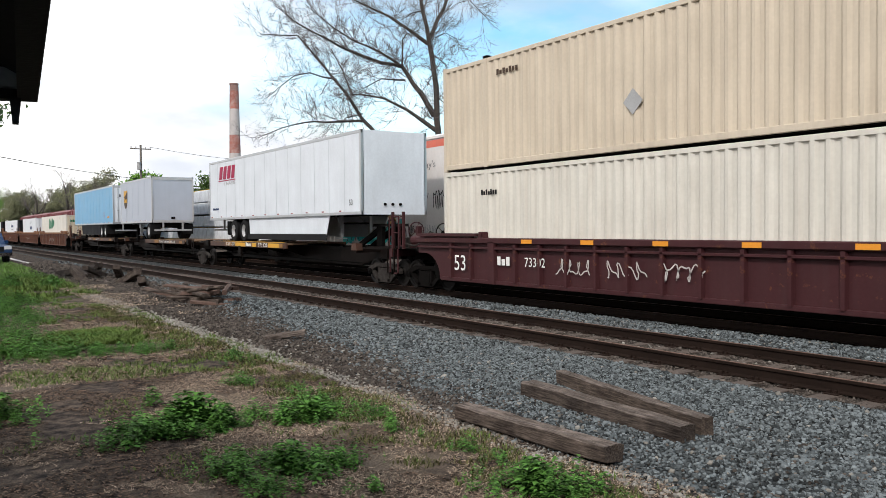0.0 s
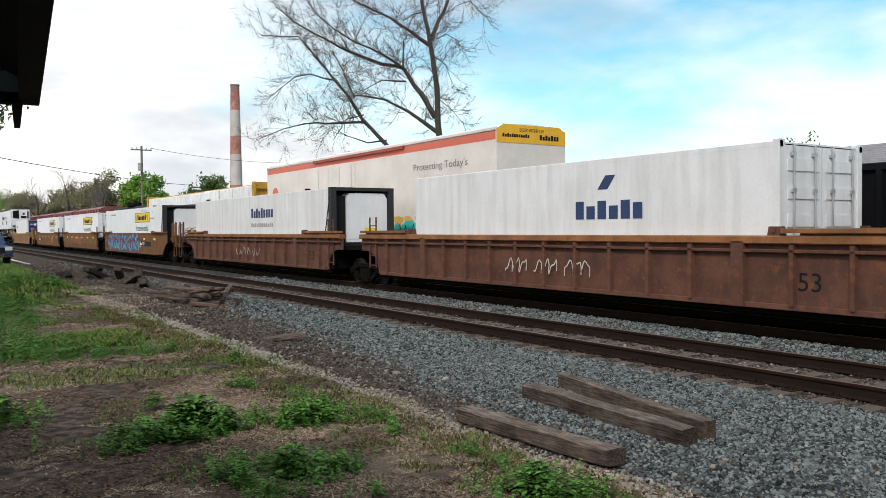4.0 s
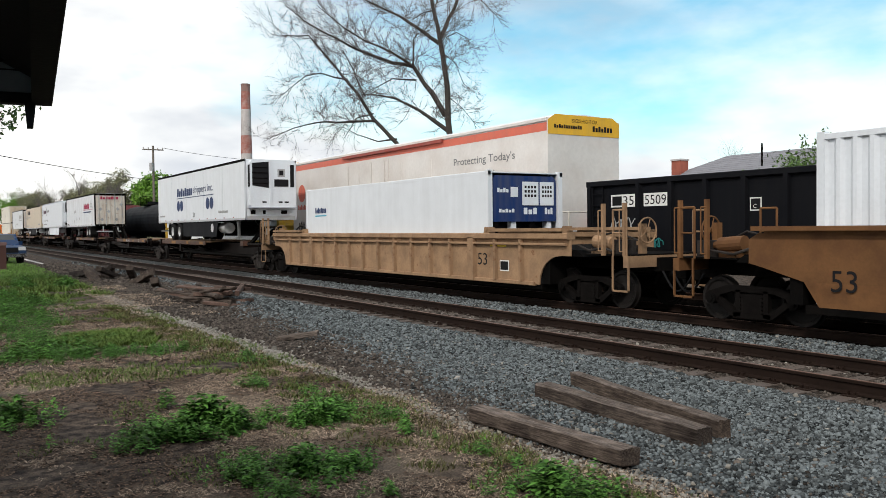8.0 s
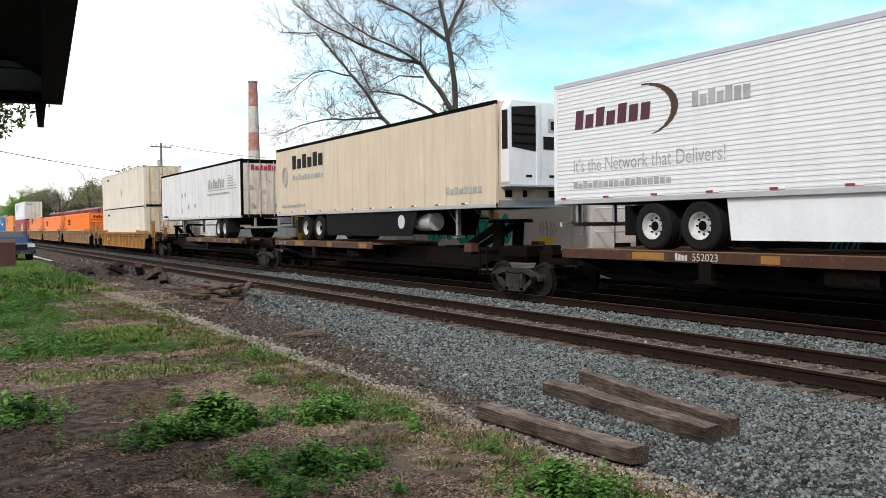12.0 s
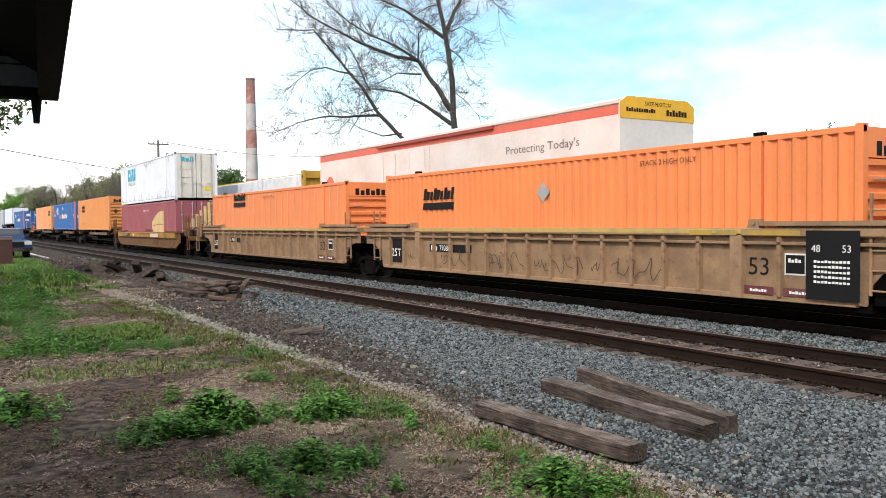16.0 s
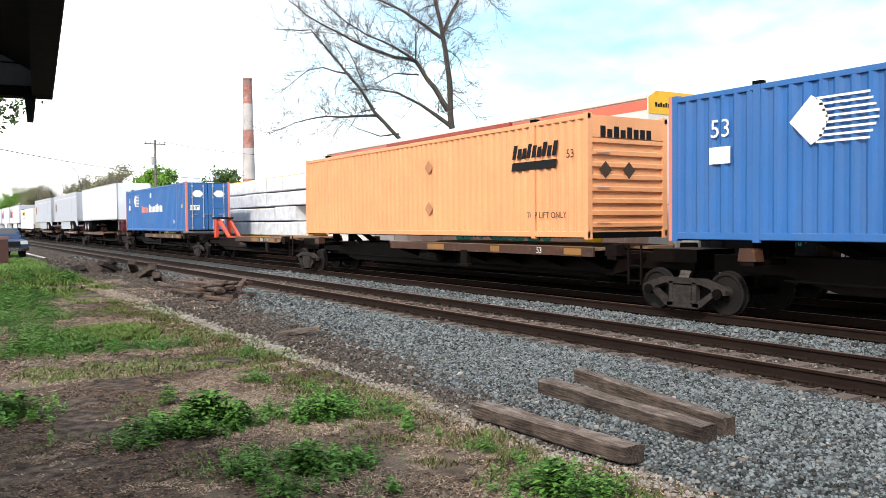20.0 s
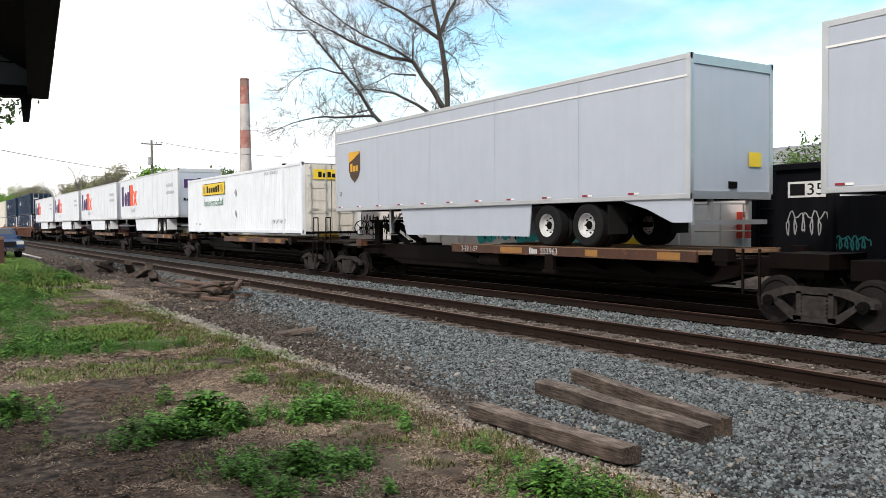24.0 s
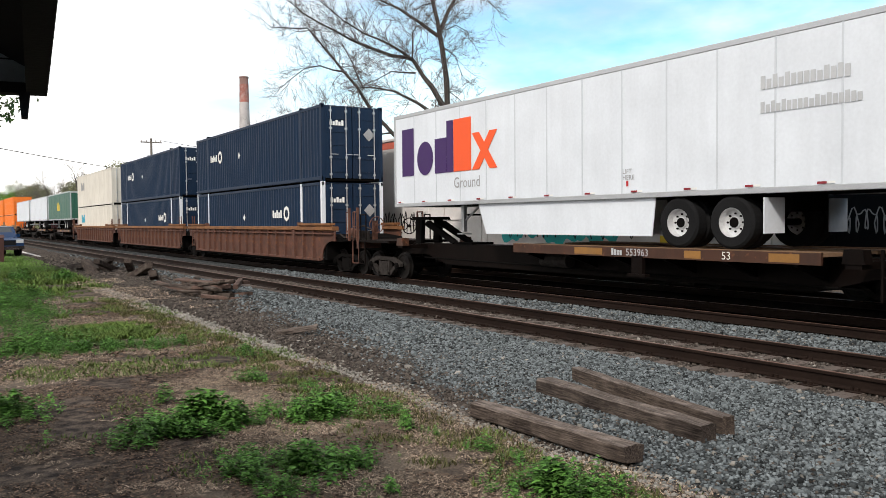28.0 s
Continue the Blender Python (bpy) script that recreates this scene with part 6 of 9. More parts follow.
# 18 to 20: tan ribbed articulated well car with orange containers
for i, (left, mt, lab) in enumerate(((-389.22, ORANGE, "bright orange"), (-408.99, FADED_ORANGE, "faded orange"), (-428.2, FADED_ORANGE, "vivid faded orange"))):
    car = place(well_car("ribbed", TAN, "weathered tan ribbed well car platform with yellow rail", "end" if i == 2 else "joint", "end" if i == 0 else "none", 18, group="tan well cars"), left + 8.07, 0)
    part("yellow_top_band", M().box(-5.9, 5.9, -1.496, -1.491, 1.6, 1.69), paint("worn_ochre_band", (0.50, 0.33, 0.10)), car)
    words(car, "53", 5.98, 0.85, 0.32, MARK_BLACK, -1.384, 0.42)
    plate(car, "data_panel_frame", 6.72, 7.14, 0.88, 1.26, MARK_WHITE, -1.382)
    plate(car, "black_data_panel", 6.75, 7.11, 0.91, 1.23, MARK_BLACK, -1.389)
    bars(car, 6.8, 1.1, 0.26, 0.07, 4, MARK_WHITE, -1.396)
    for a in (5.95, 6.75):
        plate(car, "maroon_label", a, a + 0.6, 0.52, 0.66, paint("dull_maroon_label", (0.13, 0.025, 0.035)), -1.46)
        bars(car, a + 0.12, 0.56, 0.36, 0.05, 6, MARK_WHITE, -1.467)
    for a, w in ((4.7, 0.55), (5.35, 0.45), (5.9, 1.2)):
        plate(car, "worn_yellow_label", a, a + w, 1.57, 1.66, paint("scuffed_label_yellow", (0.42, 0.27, 0.05), amount=0.6), -1.494)
    if i == 1:
        plate(car, "black_end_panel", 7.2, 8.15, 0.5, 1.66, MARK_BLACK, -1.49)
        words(car, "48", 7.3, 1.3, 0.12, MARK_WHITE, -1.497)
        words(car, "53", 7.85, 1.3, 0.12, MARK_WHITE, -1.497)
        for k in range(5):
            bars(car, 7.35, 0.78 + 0.085 * k, 0.65, 0.045, 10, MARK_WHITE, -1.497, seed=k)
    for k in range(5):
        squiggle(car, -6.6 + 2.1 * k, 0.72, 0.5, 0.22, MARK_BROWN, -1.384, seed=330 + 7 * i + k, stroke=0.02, loops=3)
    plate(car, "black_data_panel", -7.7, -6.9, 0.6, 1.35, MARK_BLACK, -1.39)
    words(car, "125T", -7.65, 0.8, 0.24, MARK_WHITE, -1.4, 0.7)
    plate(car, "number_panel", -0.2 + (3 if i == 0 else -5), 2.0 + (3 if i == 0 else -5), 1.0, 1.22, MARK_BLACK, -1.39)
    car_mark(car, "790863", -0.1 + (3 if i == 0 else -5), 1.03, 0.16, MARK_WHITE, -1.4)
    if i == 1:
        for k in range(4):
            squiggle(car, -4.5 + 2.3 * k, 0.6, 1.6, 0.5, MARK_BROWN, -1.452, seed=300 + k, stroke=0.02, loops=3)
    c = in_well(container(lab + " " + ("panelled" if i == 2 else "ribbed") + " container with black wordmark", 16.15, mt, wall="panel" if i == 2 else "corrugated", end="ribs", end_material=mt), left, 16.15)
    arrow_logo(c, -5.78 if i == 0 else -5.7 if i == 1 else -4.6, 1.74 if i != 2 else 2.2, 1.7, MARK_BLACK, Y0)
    words(c, "STACK 2 HIGH ONLY", 3.2 if i < 2 else -0.6, 2.5, 0.11, MARK_BROWN, Y0)
    if i < 2:
        placard(c, 0.0, 2.07, 0.5, MARK_GREY, Y0)
    bars(c, -0.9, 2.38, 1.7, 0.24, 8, MARK_BLACK, 8.06, end=True)

# 21: low golden well car with a white container on a plum one
car = place(well_car("smooth", TAN_SMOOTH, "low golden-brown well car with a plain side beam", "end", "end", top=1.36, bottom=0.45), -443.92, 0)
part("side_beam", M().cbox(-8.6, 8.6, -1.5, -1.38, 1.02, 1.38, 0.03), YELLOW_CAR, car)
plate(car, "number_panel", -6.3, -4.4, 1.1, 1.28, MARK_BLACK, -1.5)
car_mark(car, "471422", -6.1, 1.12, 0.14, MARK_WHITE, -1.51)
plate(car, "cream_emblem_band", 2.2, 4.3, 1.08, 1.32, mat("faded_cream_band", (0.6, 0.5, 0.38), vary=0.15), -1.5)
for a, b in ((2.75, 0.0), (3.45, 0.45), (3.95, -0.45)):
    plate(car, "brown_emblem_stroke", a, a + 0.2, 0.5, 1.02, RUSTY, -1.392, slant=b)
plate(car, "yellow_label", -3.3, -2.9, 1.1, 1.28, MARK_YELLOW, -1.5)
plate(car, "beam_recess", -1.6, 3.4, 1.3, 1.34, TAN_SMOOTH, -1.5)
c = in_well(container("plum-red ribbed container with a cream sail-shaped emblem", 16.15, PLUM, end="doors", end_material=PLUM), -452.0, 16.15)
sail = mat("sail_cream", (0.62, 0.45, 0.19), vary=0.15)
for i in range(9):
    x = 1.9 + 0.36 * i
    rise = math.sin(min((i + 0.6) / 7, 1) * math.pi / 2)
    for z0, z1 in ((1.2 - 0.75 * rise, 1.24 + 0.12 * rise), (1.32 + 0.14 * rise, 1.5 + 0.72 * rise)):
        part("sail_stripe", M().ext([(x, z0), (x + 0.3, z0 - 0.03), (x + 0.3, z1 + 0.05), (x, z1)], "y", Y0 - 0.006, Y0 + 0.02), sail, c)
words(c, "WARNING HIGH CUBE", -0.8, 2.3, 0.13, CREAM, Y0)
plate(c, "dark_label_strip", 0.0, 1.6, 0.95, 1.08, MARK_BROWN, Y0)
for i in range(6):
    part("sail_stripe", M().box(8.085, 8.09, -0.6 + 0.25 * i, -0.42 + 0.25 * i, 1.2, 1.5 + 0.25 * i), sail, c)
c = in_well(container("worn white container with cyan wordmark", 16.15, CLEAN_WHITE, end="doors", end_material=CREAM), -452.0, 16.15, 1)
rnd = random.Random(33)
for i in range(44):
    x, hgt = rnd.uniform(-7.8, 7.8), rnd.uniform(0.1, 0.5)
    z = 0.2 if i % 4 else 2.68 - hgt
    plate(c, "rust_streak", x, x + rnd.uniform(0.012, 0.035), z, z + hgt, MARK_GREY if i % 3 == 0 else DECK, Y0 + 0.002)
for z in (0.19, 2.75):
    part("rust_line", M().box(-8.0, 8.0, Y0 - 0.001, Y0 + 0.002, z, z + 0.012), DECK, c)
for x in (-6.18, 6.02):
    part("rust_line", M().box(x, x + 0.014, Y0 - 0.006, Y0 - 0.004, 0.2, 2.75), DECK, c)
plate(c, "cyan_block", -5.47, -3.0, 1.7, 2.55, MARK_CYAN, Y0)
for a, b in ((-4.75, 0.25), (-3.95, -0.45), (-3.75, 0.45)):
    plate(c, "white_slash", a, a + 0.1, 1.7, 2.55, CLEAN_WHITE, Y0 - 0.007, slant=b)
plate(c, "white_notch", -5.1, -4.65, 2.02, 2.22, CLEAN_WHITE, Y0 - 0.007)
words(c, "INTERMODAL", -5.45, 1.36, 0.22, MARK_GREY, Y0, 2.45)
words(c, "WARNING HIGH CUBE", 1.0, 2.6, 0.11, MARK_GREY, Y0)
bars(c, -0.9, 2.35, 0.8, 0.25, 3, MARK_CYAN, 8.09, end=True)
plate(c, "yellow_label", 0.5, 0.85, 0.55, 0.8, MARK_YELLOW, 8.09, end=True)

# 22 to 33: a long run of spine cars
run = list(spine_run([-455.9, -474.6, -491.95, -511.3, -526.8, -545.8], "spine cars of the train", loads=("container", "container", "container", "empty", "container")))
for k, car in enumerate(run):
    dress_spine(car, "553963" if k in (0, 3) else None)
for left, lab in ((-473.43, "golden orange ribbed container with black wordmark"), (-510.6, "pale orange ribbed container with black wordmark")):
    shade = GOLDEN_ORANGE if "golden" in lab else PALE_ORANGE
    c = place(container(lab, 16.15, shade, end="ribs", end_material=shade), left + 8.07, SPINE_Z)
    arrow_logo(c, 5.27 if left < -500 else -5.7, 1.7, 1.75, MARK_BLACK, Y0)
    for a in ((1.18, 2.05), (1.18, 0.83)):
        placard(c, a[0] if left < -500 else a[0] - 1.0, a[1], 0.45, mat("worn_orange_placard", (0.42, 0.19, 0.09), vary=0.2) if left < -500 else MARK_GREY, Y0)
    words(c, "TOP LIFT ONLY", 5.85 if left < -500 else -5.8, 0.5, 0.15, MARK_BROWN, Y0)
    words(c, "53", 7.35 if left < -500 else -7.2, 1.9, 0.2, MARK_BROWN, Y0)
    bars(c, -0.9, 2.35, 1.7, 0.26, 8, MARK_BLACK, 8.07, end=True)
    for a in (-0.75, 0.0):
        part("diamond_placard", M().ext([(a, 1.4), (a + 0.2, 1.6), (a, 1.8), (a - 0.2, 1.6)], "x", 8.075, 8.082), MARK_BROWN, c)
for left in (-491.99, -544.2):
    c = place(container("blue ribbed container with red end posts and white emblem", 16.15, BLUE, end="doors", end_material=BLUE), left + 8.07, SPINE_Z)
    for s in (-1, 1):
        for k in (-1, 1):
            part("red_post_face", M().box(k * 8.075 - 0.075, k * 8.075 + 0.012, *sorted((s * 1.3, s * 1.17)), 0.0, 2.9), PINK, c)
    bars(c, -3.0, 1.25, 1.9, 0.46, 5, PINK, Y0, seed=11)
    bars(c, -0.93, 1.25, 3.7, 0.52, 10, MARK_WHITE, Y0, seed=12)
    part("white_hexagon", M().ext([(-5.43, 2.1), (-5.02, 1.68), (-4.82, 1.8), (-4.70, 2.1), (-4.82, 2.4), (-5.02, 2.52)], "y", Y0 - 0.006, Y0), MARK_WHITE, c)
    for i in range(8):
        part("speed_line", M().box(-4.72 - 0.06 * abs(i - 3.5), -3.82 - 0.05 * abs(i - 3.5), Y0 - 0.006, Y0, 1.70 + 0.105 * i, 1.74 + 0.105 * i), MARK_WHITE, c)
    words(c, "53", -7.11, 1.98, 0.34, MARK_WHITE, Y0, 0.42)
    plate(c, "white_label", -7.14, -6.66, 1.48, 1.8, MARK_WHITE, Y0)
    plate(c, "white_label", -0.6, -0.2, 2.2, 2.5, MARK_WHITE, Y0)
    plate(c, "yellow_label", 7.2, 7.4, 1.4, 1.6, MARK_YELLOW, Y0)
    words(c, "DA", 5.3, 0.5, 0.22, MARK_WHITE, Y0)
    for a in (-0.95, 0.3):
        part("white_hexagon", M().ext([(a, 2.2), (a + 0.2, 2.0), (a + 0.5, 2.0), (a + 0.7, 2.2), (a + 0.5, 2.4), (a + 0.2, 2.4)], "x", 8.085, 8.092), MARK_WHITE, c)
    plate(c, "white_label", -1.05, -0.5, 1.25, 1.55, MARK_WHITE, 8.086, end=True)
    words(c, "110\"", 8.096, 1.28, 0.22, MARK_BLACK, -1.02, 0.46, end=True)
    plate(c, "white_label", 0.55, 0.95, 0.6, 0.75, MARK_WHITE, 8.086, end=True)
run = list(spine_run([-545.8, -565.3, -583.75, -602.3], "spine cars of the train", right_end=False, loads=("trailer", "trailer", "trailer"), flips=(0,)))
run += list(spine_run([-605.0, -622.8, -640.4, -657.95, -675.5, -693.8], "spine cars of the train", loads=("container",)))
dress_spine(run[1], long_text=True)
dress_spine(run[2], "553963", True)
for k in (0, 3, 4, 5):
    dress_spine(run[k])
dress_spine(run[6])
dress_spine(run[7], "553963")
place(trailer("plain white dry van road trailer", 16.2, CLEAN_WHITE, nose="right", skin="flat", axles=(1.4, 2.65)), -555.8, DECK_Z)
for k, xi in enumerate((-575.4, -594.3)):
    t = place(trailer("silver-grey dry van trailer with a gold and brown shield", 16.15, ALU, nose="left", skin="flat", skirt=ALU, duct=ALU, end_material=ALU, axles=(3.0, 4.4), skirt_from=4.6), xi, DECK_Z)
    shield(t, -6.97, 2.0, 0.85, Y0)
    plate(t, "bright_band", -8.0, 8.0, 3.42, 3.46, MARK_WHITE, Y0)
    words(t, "53", -7.75 if k else 7.1, 1.55, 0.15, MARK_BLACK, Y0)
    plate(t, "yellow_label", 0.5, 0.9, 1.7, 2.0, MARK_YELLOW, 8.075, end=True)
c = place(container("white ribbed container with yellow and green sign", 16.15, CLEAN_WHITE, end="doors", end_material=CREAM), -613.55, SPINE_Z)
hunt_logo(c, -5.23, 3.72, Y0)
words(c, "TOP LIFT ONLY", 4.75, 0.45, 0.16, MARK_BLACK, Y0)
words(c, "TOP LIFT ONLY", -6.6, 0.4, 0.1, MARK_BLACK, Y0)
words(c, "STACK 3 HIGH ONLY", 3.9, 2.55, 0.12, MARK_BLACK, Y0)
for b in (1.9, 0.9):
    placard(c, 0.1, b + 0.05, 0.36, MARK_GREY, Y0)
plate(c, "yellow_sign", -0.8, 0.8, 2.2, 2.6, MARK_YELLOW, 8.09, end=True)
bars(c, -0.6, 2.28, 1.2, 0.22, 6, MARK_BLACK, 8.098, end=True)


def parcel_trailer(xi):
    """White trailer with a two-coloured wordmark drawn as plain blocks."""
    t = place(trailer("white parcel trailer with purple and orange block wordmark", 16.15, CLEAN_WHITE, nose="left", skirt=CLEAN_WHITE, end_material=ALU, axles=(3.43, 4.70), skirt_from=4.5), xi, DECK_Z)
    oval = lambda cx, cz, rx, rz: [(cx + rx * math.cos(k * math.pi / 10), cz + rz * math.sin(k * math.pi / 10)) for k in range(20)]
    z = 1.96
    block = lambda x0, x1, h: [(x0, z), (x1, z), (x1, z + h), (x0, z + h)]
    for mt, shape in ((MARK_PURPLE, block(-7.55, -6.85, 1.44)), (MARK_PURPLE, oval(-6.2, z + 0.48, 0.45, 0.5)), (MARK_PURPLE, block(-5.65, -5.03, 1.0)), (MARK_PURPLE, block(-5.02, -4.68, 1.46)),
                      (MARK_VERMILION, block(-4.66, -3.8, 1.46)), (MARK_VERMILION, [(-3.76, z), (-3.42, z), (-2.60, z + 1.0), (-2.94, z + 1.0)]), (MARK_VERMILION, [(-2.94, z), (-2.60, z), (-3.42, z + 1.0), (-3.76, z + 1.0)])):
        part("wordmark_block", M().ext(shape, "y", Y0 - 0.006 - (0.001 if shape[2][0] > shape[0][0] + 0.9 else 0), Y0), mt, t)
    words(t, "Ground", -4.65, 1.5, 0.3, MARK_GREY, Y0, 1.25)
    bars(t, 5.3, 2.87, 1.7, 0.24, 14, MARK_PALE, Y0)
    bars(t, 5.3, 2.45, 1.9, 0.2, 18, MARK_PALE, Y0)
    words(t, "LIFT", 1.9, 1.55, 0.1, MARK_GREY, Y0)
    words(t, "HERE", 1.9, 1.42, 0.1, MARK_GREY, Y0)
    plate(t, "red_arrow", 2.0, 2.06, 1.28, 1.4, MARK_RED, Y0)
    plate(t, "wordmark_block", -0.95, 0.0, 2.75, 3.25, MARK_PURPLE, 8.07, end=True)
    plate(t, "wordmark_block", 0.08, 0.75, 2.75, 3.25, MARK_VERMILION, 8.07, end=True)
    bars(t, -1.0, 2.0, 1.5, 0.16, 9, MARK_BLACK, 8.07, end=True)


for xi in (-631.7, -649.2, -666.75, -684.3):
    parcel_trailer(xi)

# 34 to 36: rust-red articulated well car, double stacked
for i, (left, mt, lab) in enumerate(((-714.05, NAVY, "dark navy ribbed container with white corner posts"), (-733.7, NAVY, "dark navy ribbed container with white corner posts"), (-753.3, CREAM, "cream white ribbed steel container"))):
    place(well_car("ribbed", RUSTY, "rust-red ribbed well car platform, double stacked", "end" if i == 2 else "joint", "end" if i == 0 else "none", 17, group="rust-red well cars"), left + 8.07, 0)
    for k in range(2):
        c = in_well(container(lab, 16.15, mt, posts=CLEAN_WHITE if i < 2 and k == 0 else mt, end="doors", end_material=mt), left, 16.15, k)
        if i < 2:
            a = -5.6 if k else 3.0
            bars(c, a, 1.55, 1.1, 0.32, 5, MARK_WHITE, Y0)
            part("white_ring_emblem", M().lathe((a + 1.55, Y0, 1.72), [(0.32, -0.004), (0.18, -0.004)], 8), MARK_WHITE, c)
            placard(c, -0.6 if not k else -1.2, 1.6, 0.3, MARK_WHITE, Y0)
            bars(c, -0.95, 2.1, 0.6, 0.2, 5, MARK_WHITE, 8.09, end=True)
            part("diamond_placard", M().ext([(0.7, 1.55), (0.95, 1.8), (0.7, 2.05), (0.45, 1.8)], "x", 8.085, 8.092), MARK_GREY, c)
        else:
            bars(c, -6.0, 1.5, 1.8, 0.7, 3, MARK_CYAN if not k else MARK_GREY, Y0)

# 37 to 40: the far tail
run = list(spine_run([-756.2, -774.8, -792.2, -811.5], "spine cars of the train"))
t = place(trailer("dark green dry van trailer with yellow mark", 16.15, GREEN, nose="left", axles=(2.6, 3.85)), -765.9, DECK_Z)
bars(t, -1.0, 2.0, 1.9, 0.9, 4, MARK_YELLOW, Y0)
for xi in (-783.4, -802.0):
    place(trailer("plain white dry van road trailer", 16.15, CLEAN_WHITE, nose="left", axles=(2.6, 3.85)), xi, DECK_Z)
for xi in (-823.0, -842.0):
    place(well_car("ribbed", TAN, "weathered tan ribbed well car", "end", "end", group="tan well cars"), xi, 0)
    for k in range(2):
        in_well(container("bright orange ribbed steel container", 16.15, ORANGE, end="ribs"), xi - 8.07, 16.15, k)


# ---- the slow train on the yard track ----
def gondola(label):
    g = thing("gondola_car", label, "rail car", "cars of the slow train")
    h = 7.9
    for s in (-1, 1):
        side = part("side_wall", M().box(-h, h, *sorted((s * 1.46, s * 1.5)), 1.05, 3.05), BLACK, g)
        part("top_chord", M().cbox(-h - 0.05, h + 0.05, *sorted((s * 1.42, s * 1.6)), 3.0, 3.16, 0.02), BLACK, side)
        for i in range(13):
            x = (-h + 0.06, *[-5.89 + 1.15 * j for j in range(12)], h - 0.06)[i] if i < 13 else h
            part("side_post", M().ext([(x - 0.09, s * 1.5), (x + 0.09, s * 1.5), (x + 0.06, s * 1.61), (x - 0.06, s * 1.61)][::s], "z", 0.95, 3.02), BLACK, side)
        part("side_sill", M().box(-h, h, *sorted((s * 1.4, s * 1.55)), 0.85, 1.08), BLACK, side)
    for k in (-1, 1):
        wall = part("end_wall", M().box(*sorted((k * h, k * (h - 0.05))), -1.46, 1.46, 1.05, 3.05), BLACK, g)
        for i in range(4):
            part("end_rib", M().box(*sorted((k * h, k * (h + 0.1))), -1.4, 1.4, 1.2 + 0.5 * i, 1.45 + 0.5 * i), BLACK, wall)
        bogie(g, k * (h - 1.6))
        coupler(g, k * (h + 0.1), k)
    part("floor", M().box(-h, h, -1.45, 1.45, 1.0, 1.1), STEEL, g)
    y = -1.512
    plate(g, "number_panel", -6.99, -6.06, 2.38, 2.74, MARK_WHITE, y)
    plate(g, "number_panel", -5.73, -4.88, 2.38, 2.74, MARK_WHITE, y)
    words(g, "35", -6.5, 2.43, 0.26, MARK_BLACK, y - 0.01, 0.4)
    plate(g, "owner_mark", -6.93, -6.56, 2.43, 2.69, MARK_BLACK, y - 0.01)
    words(g, "5509", -5.68, 2.43, 0.26, MARK_BLACK, y - 0.01, 0.76)
    ladder(g, -7.5, -1.56, 1.1, 3.0, BLACK)
    plate(g, "white_frame", -2.30, -1.98, 2.18, 2.5, MARK_WHITE, y)
    plate(g, "black_label", -2.27, -2.01, 2.21, 2.47, MARK_BLACK, y - 0.007)
    words(g, "C", -2.2, 2.24, 0.1, MARK_WHITE, y - 0.016)
    bars(g, -4.6, 1.02, 1.3, 0.1, 12, MARK_WHITE, -1.556)
    squiggle(g, -7.1, 1.5, 1.1, 0.6, MARK_GREY, y, seed=51, stroke=0.03, loops=5)
    for k in range(8):
        squiggle(g, -5.9 + 1.35 * k + (2.4 if k > 0 else 0), 1.2, 0.85, 0.34, mat("faded_teal_spray", (0.015, 0.15, 0.15), vary=0.25, bump=0), y, seed=60 + k, stroke=0.035, loops=6)
    return g


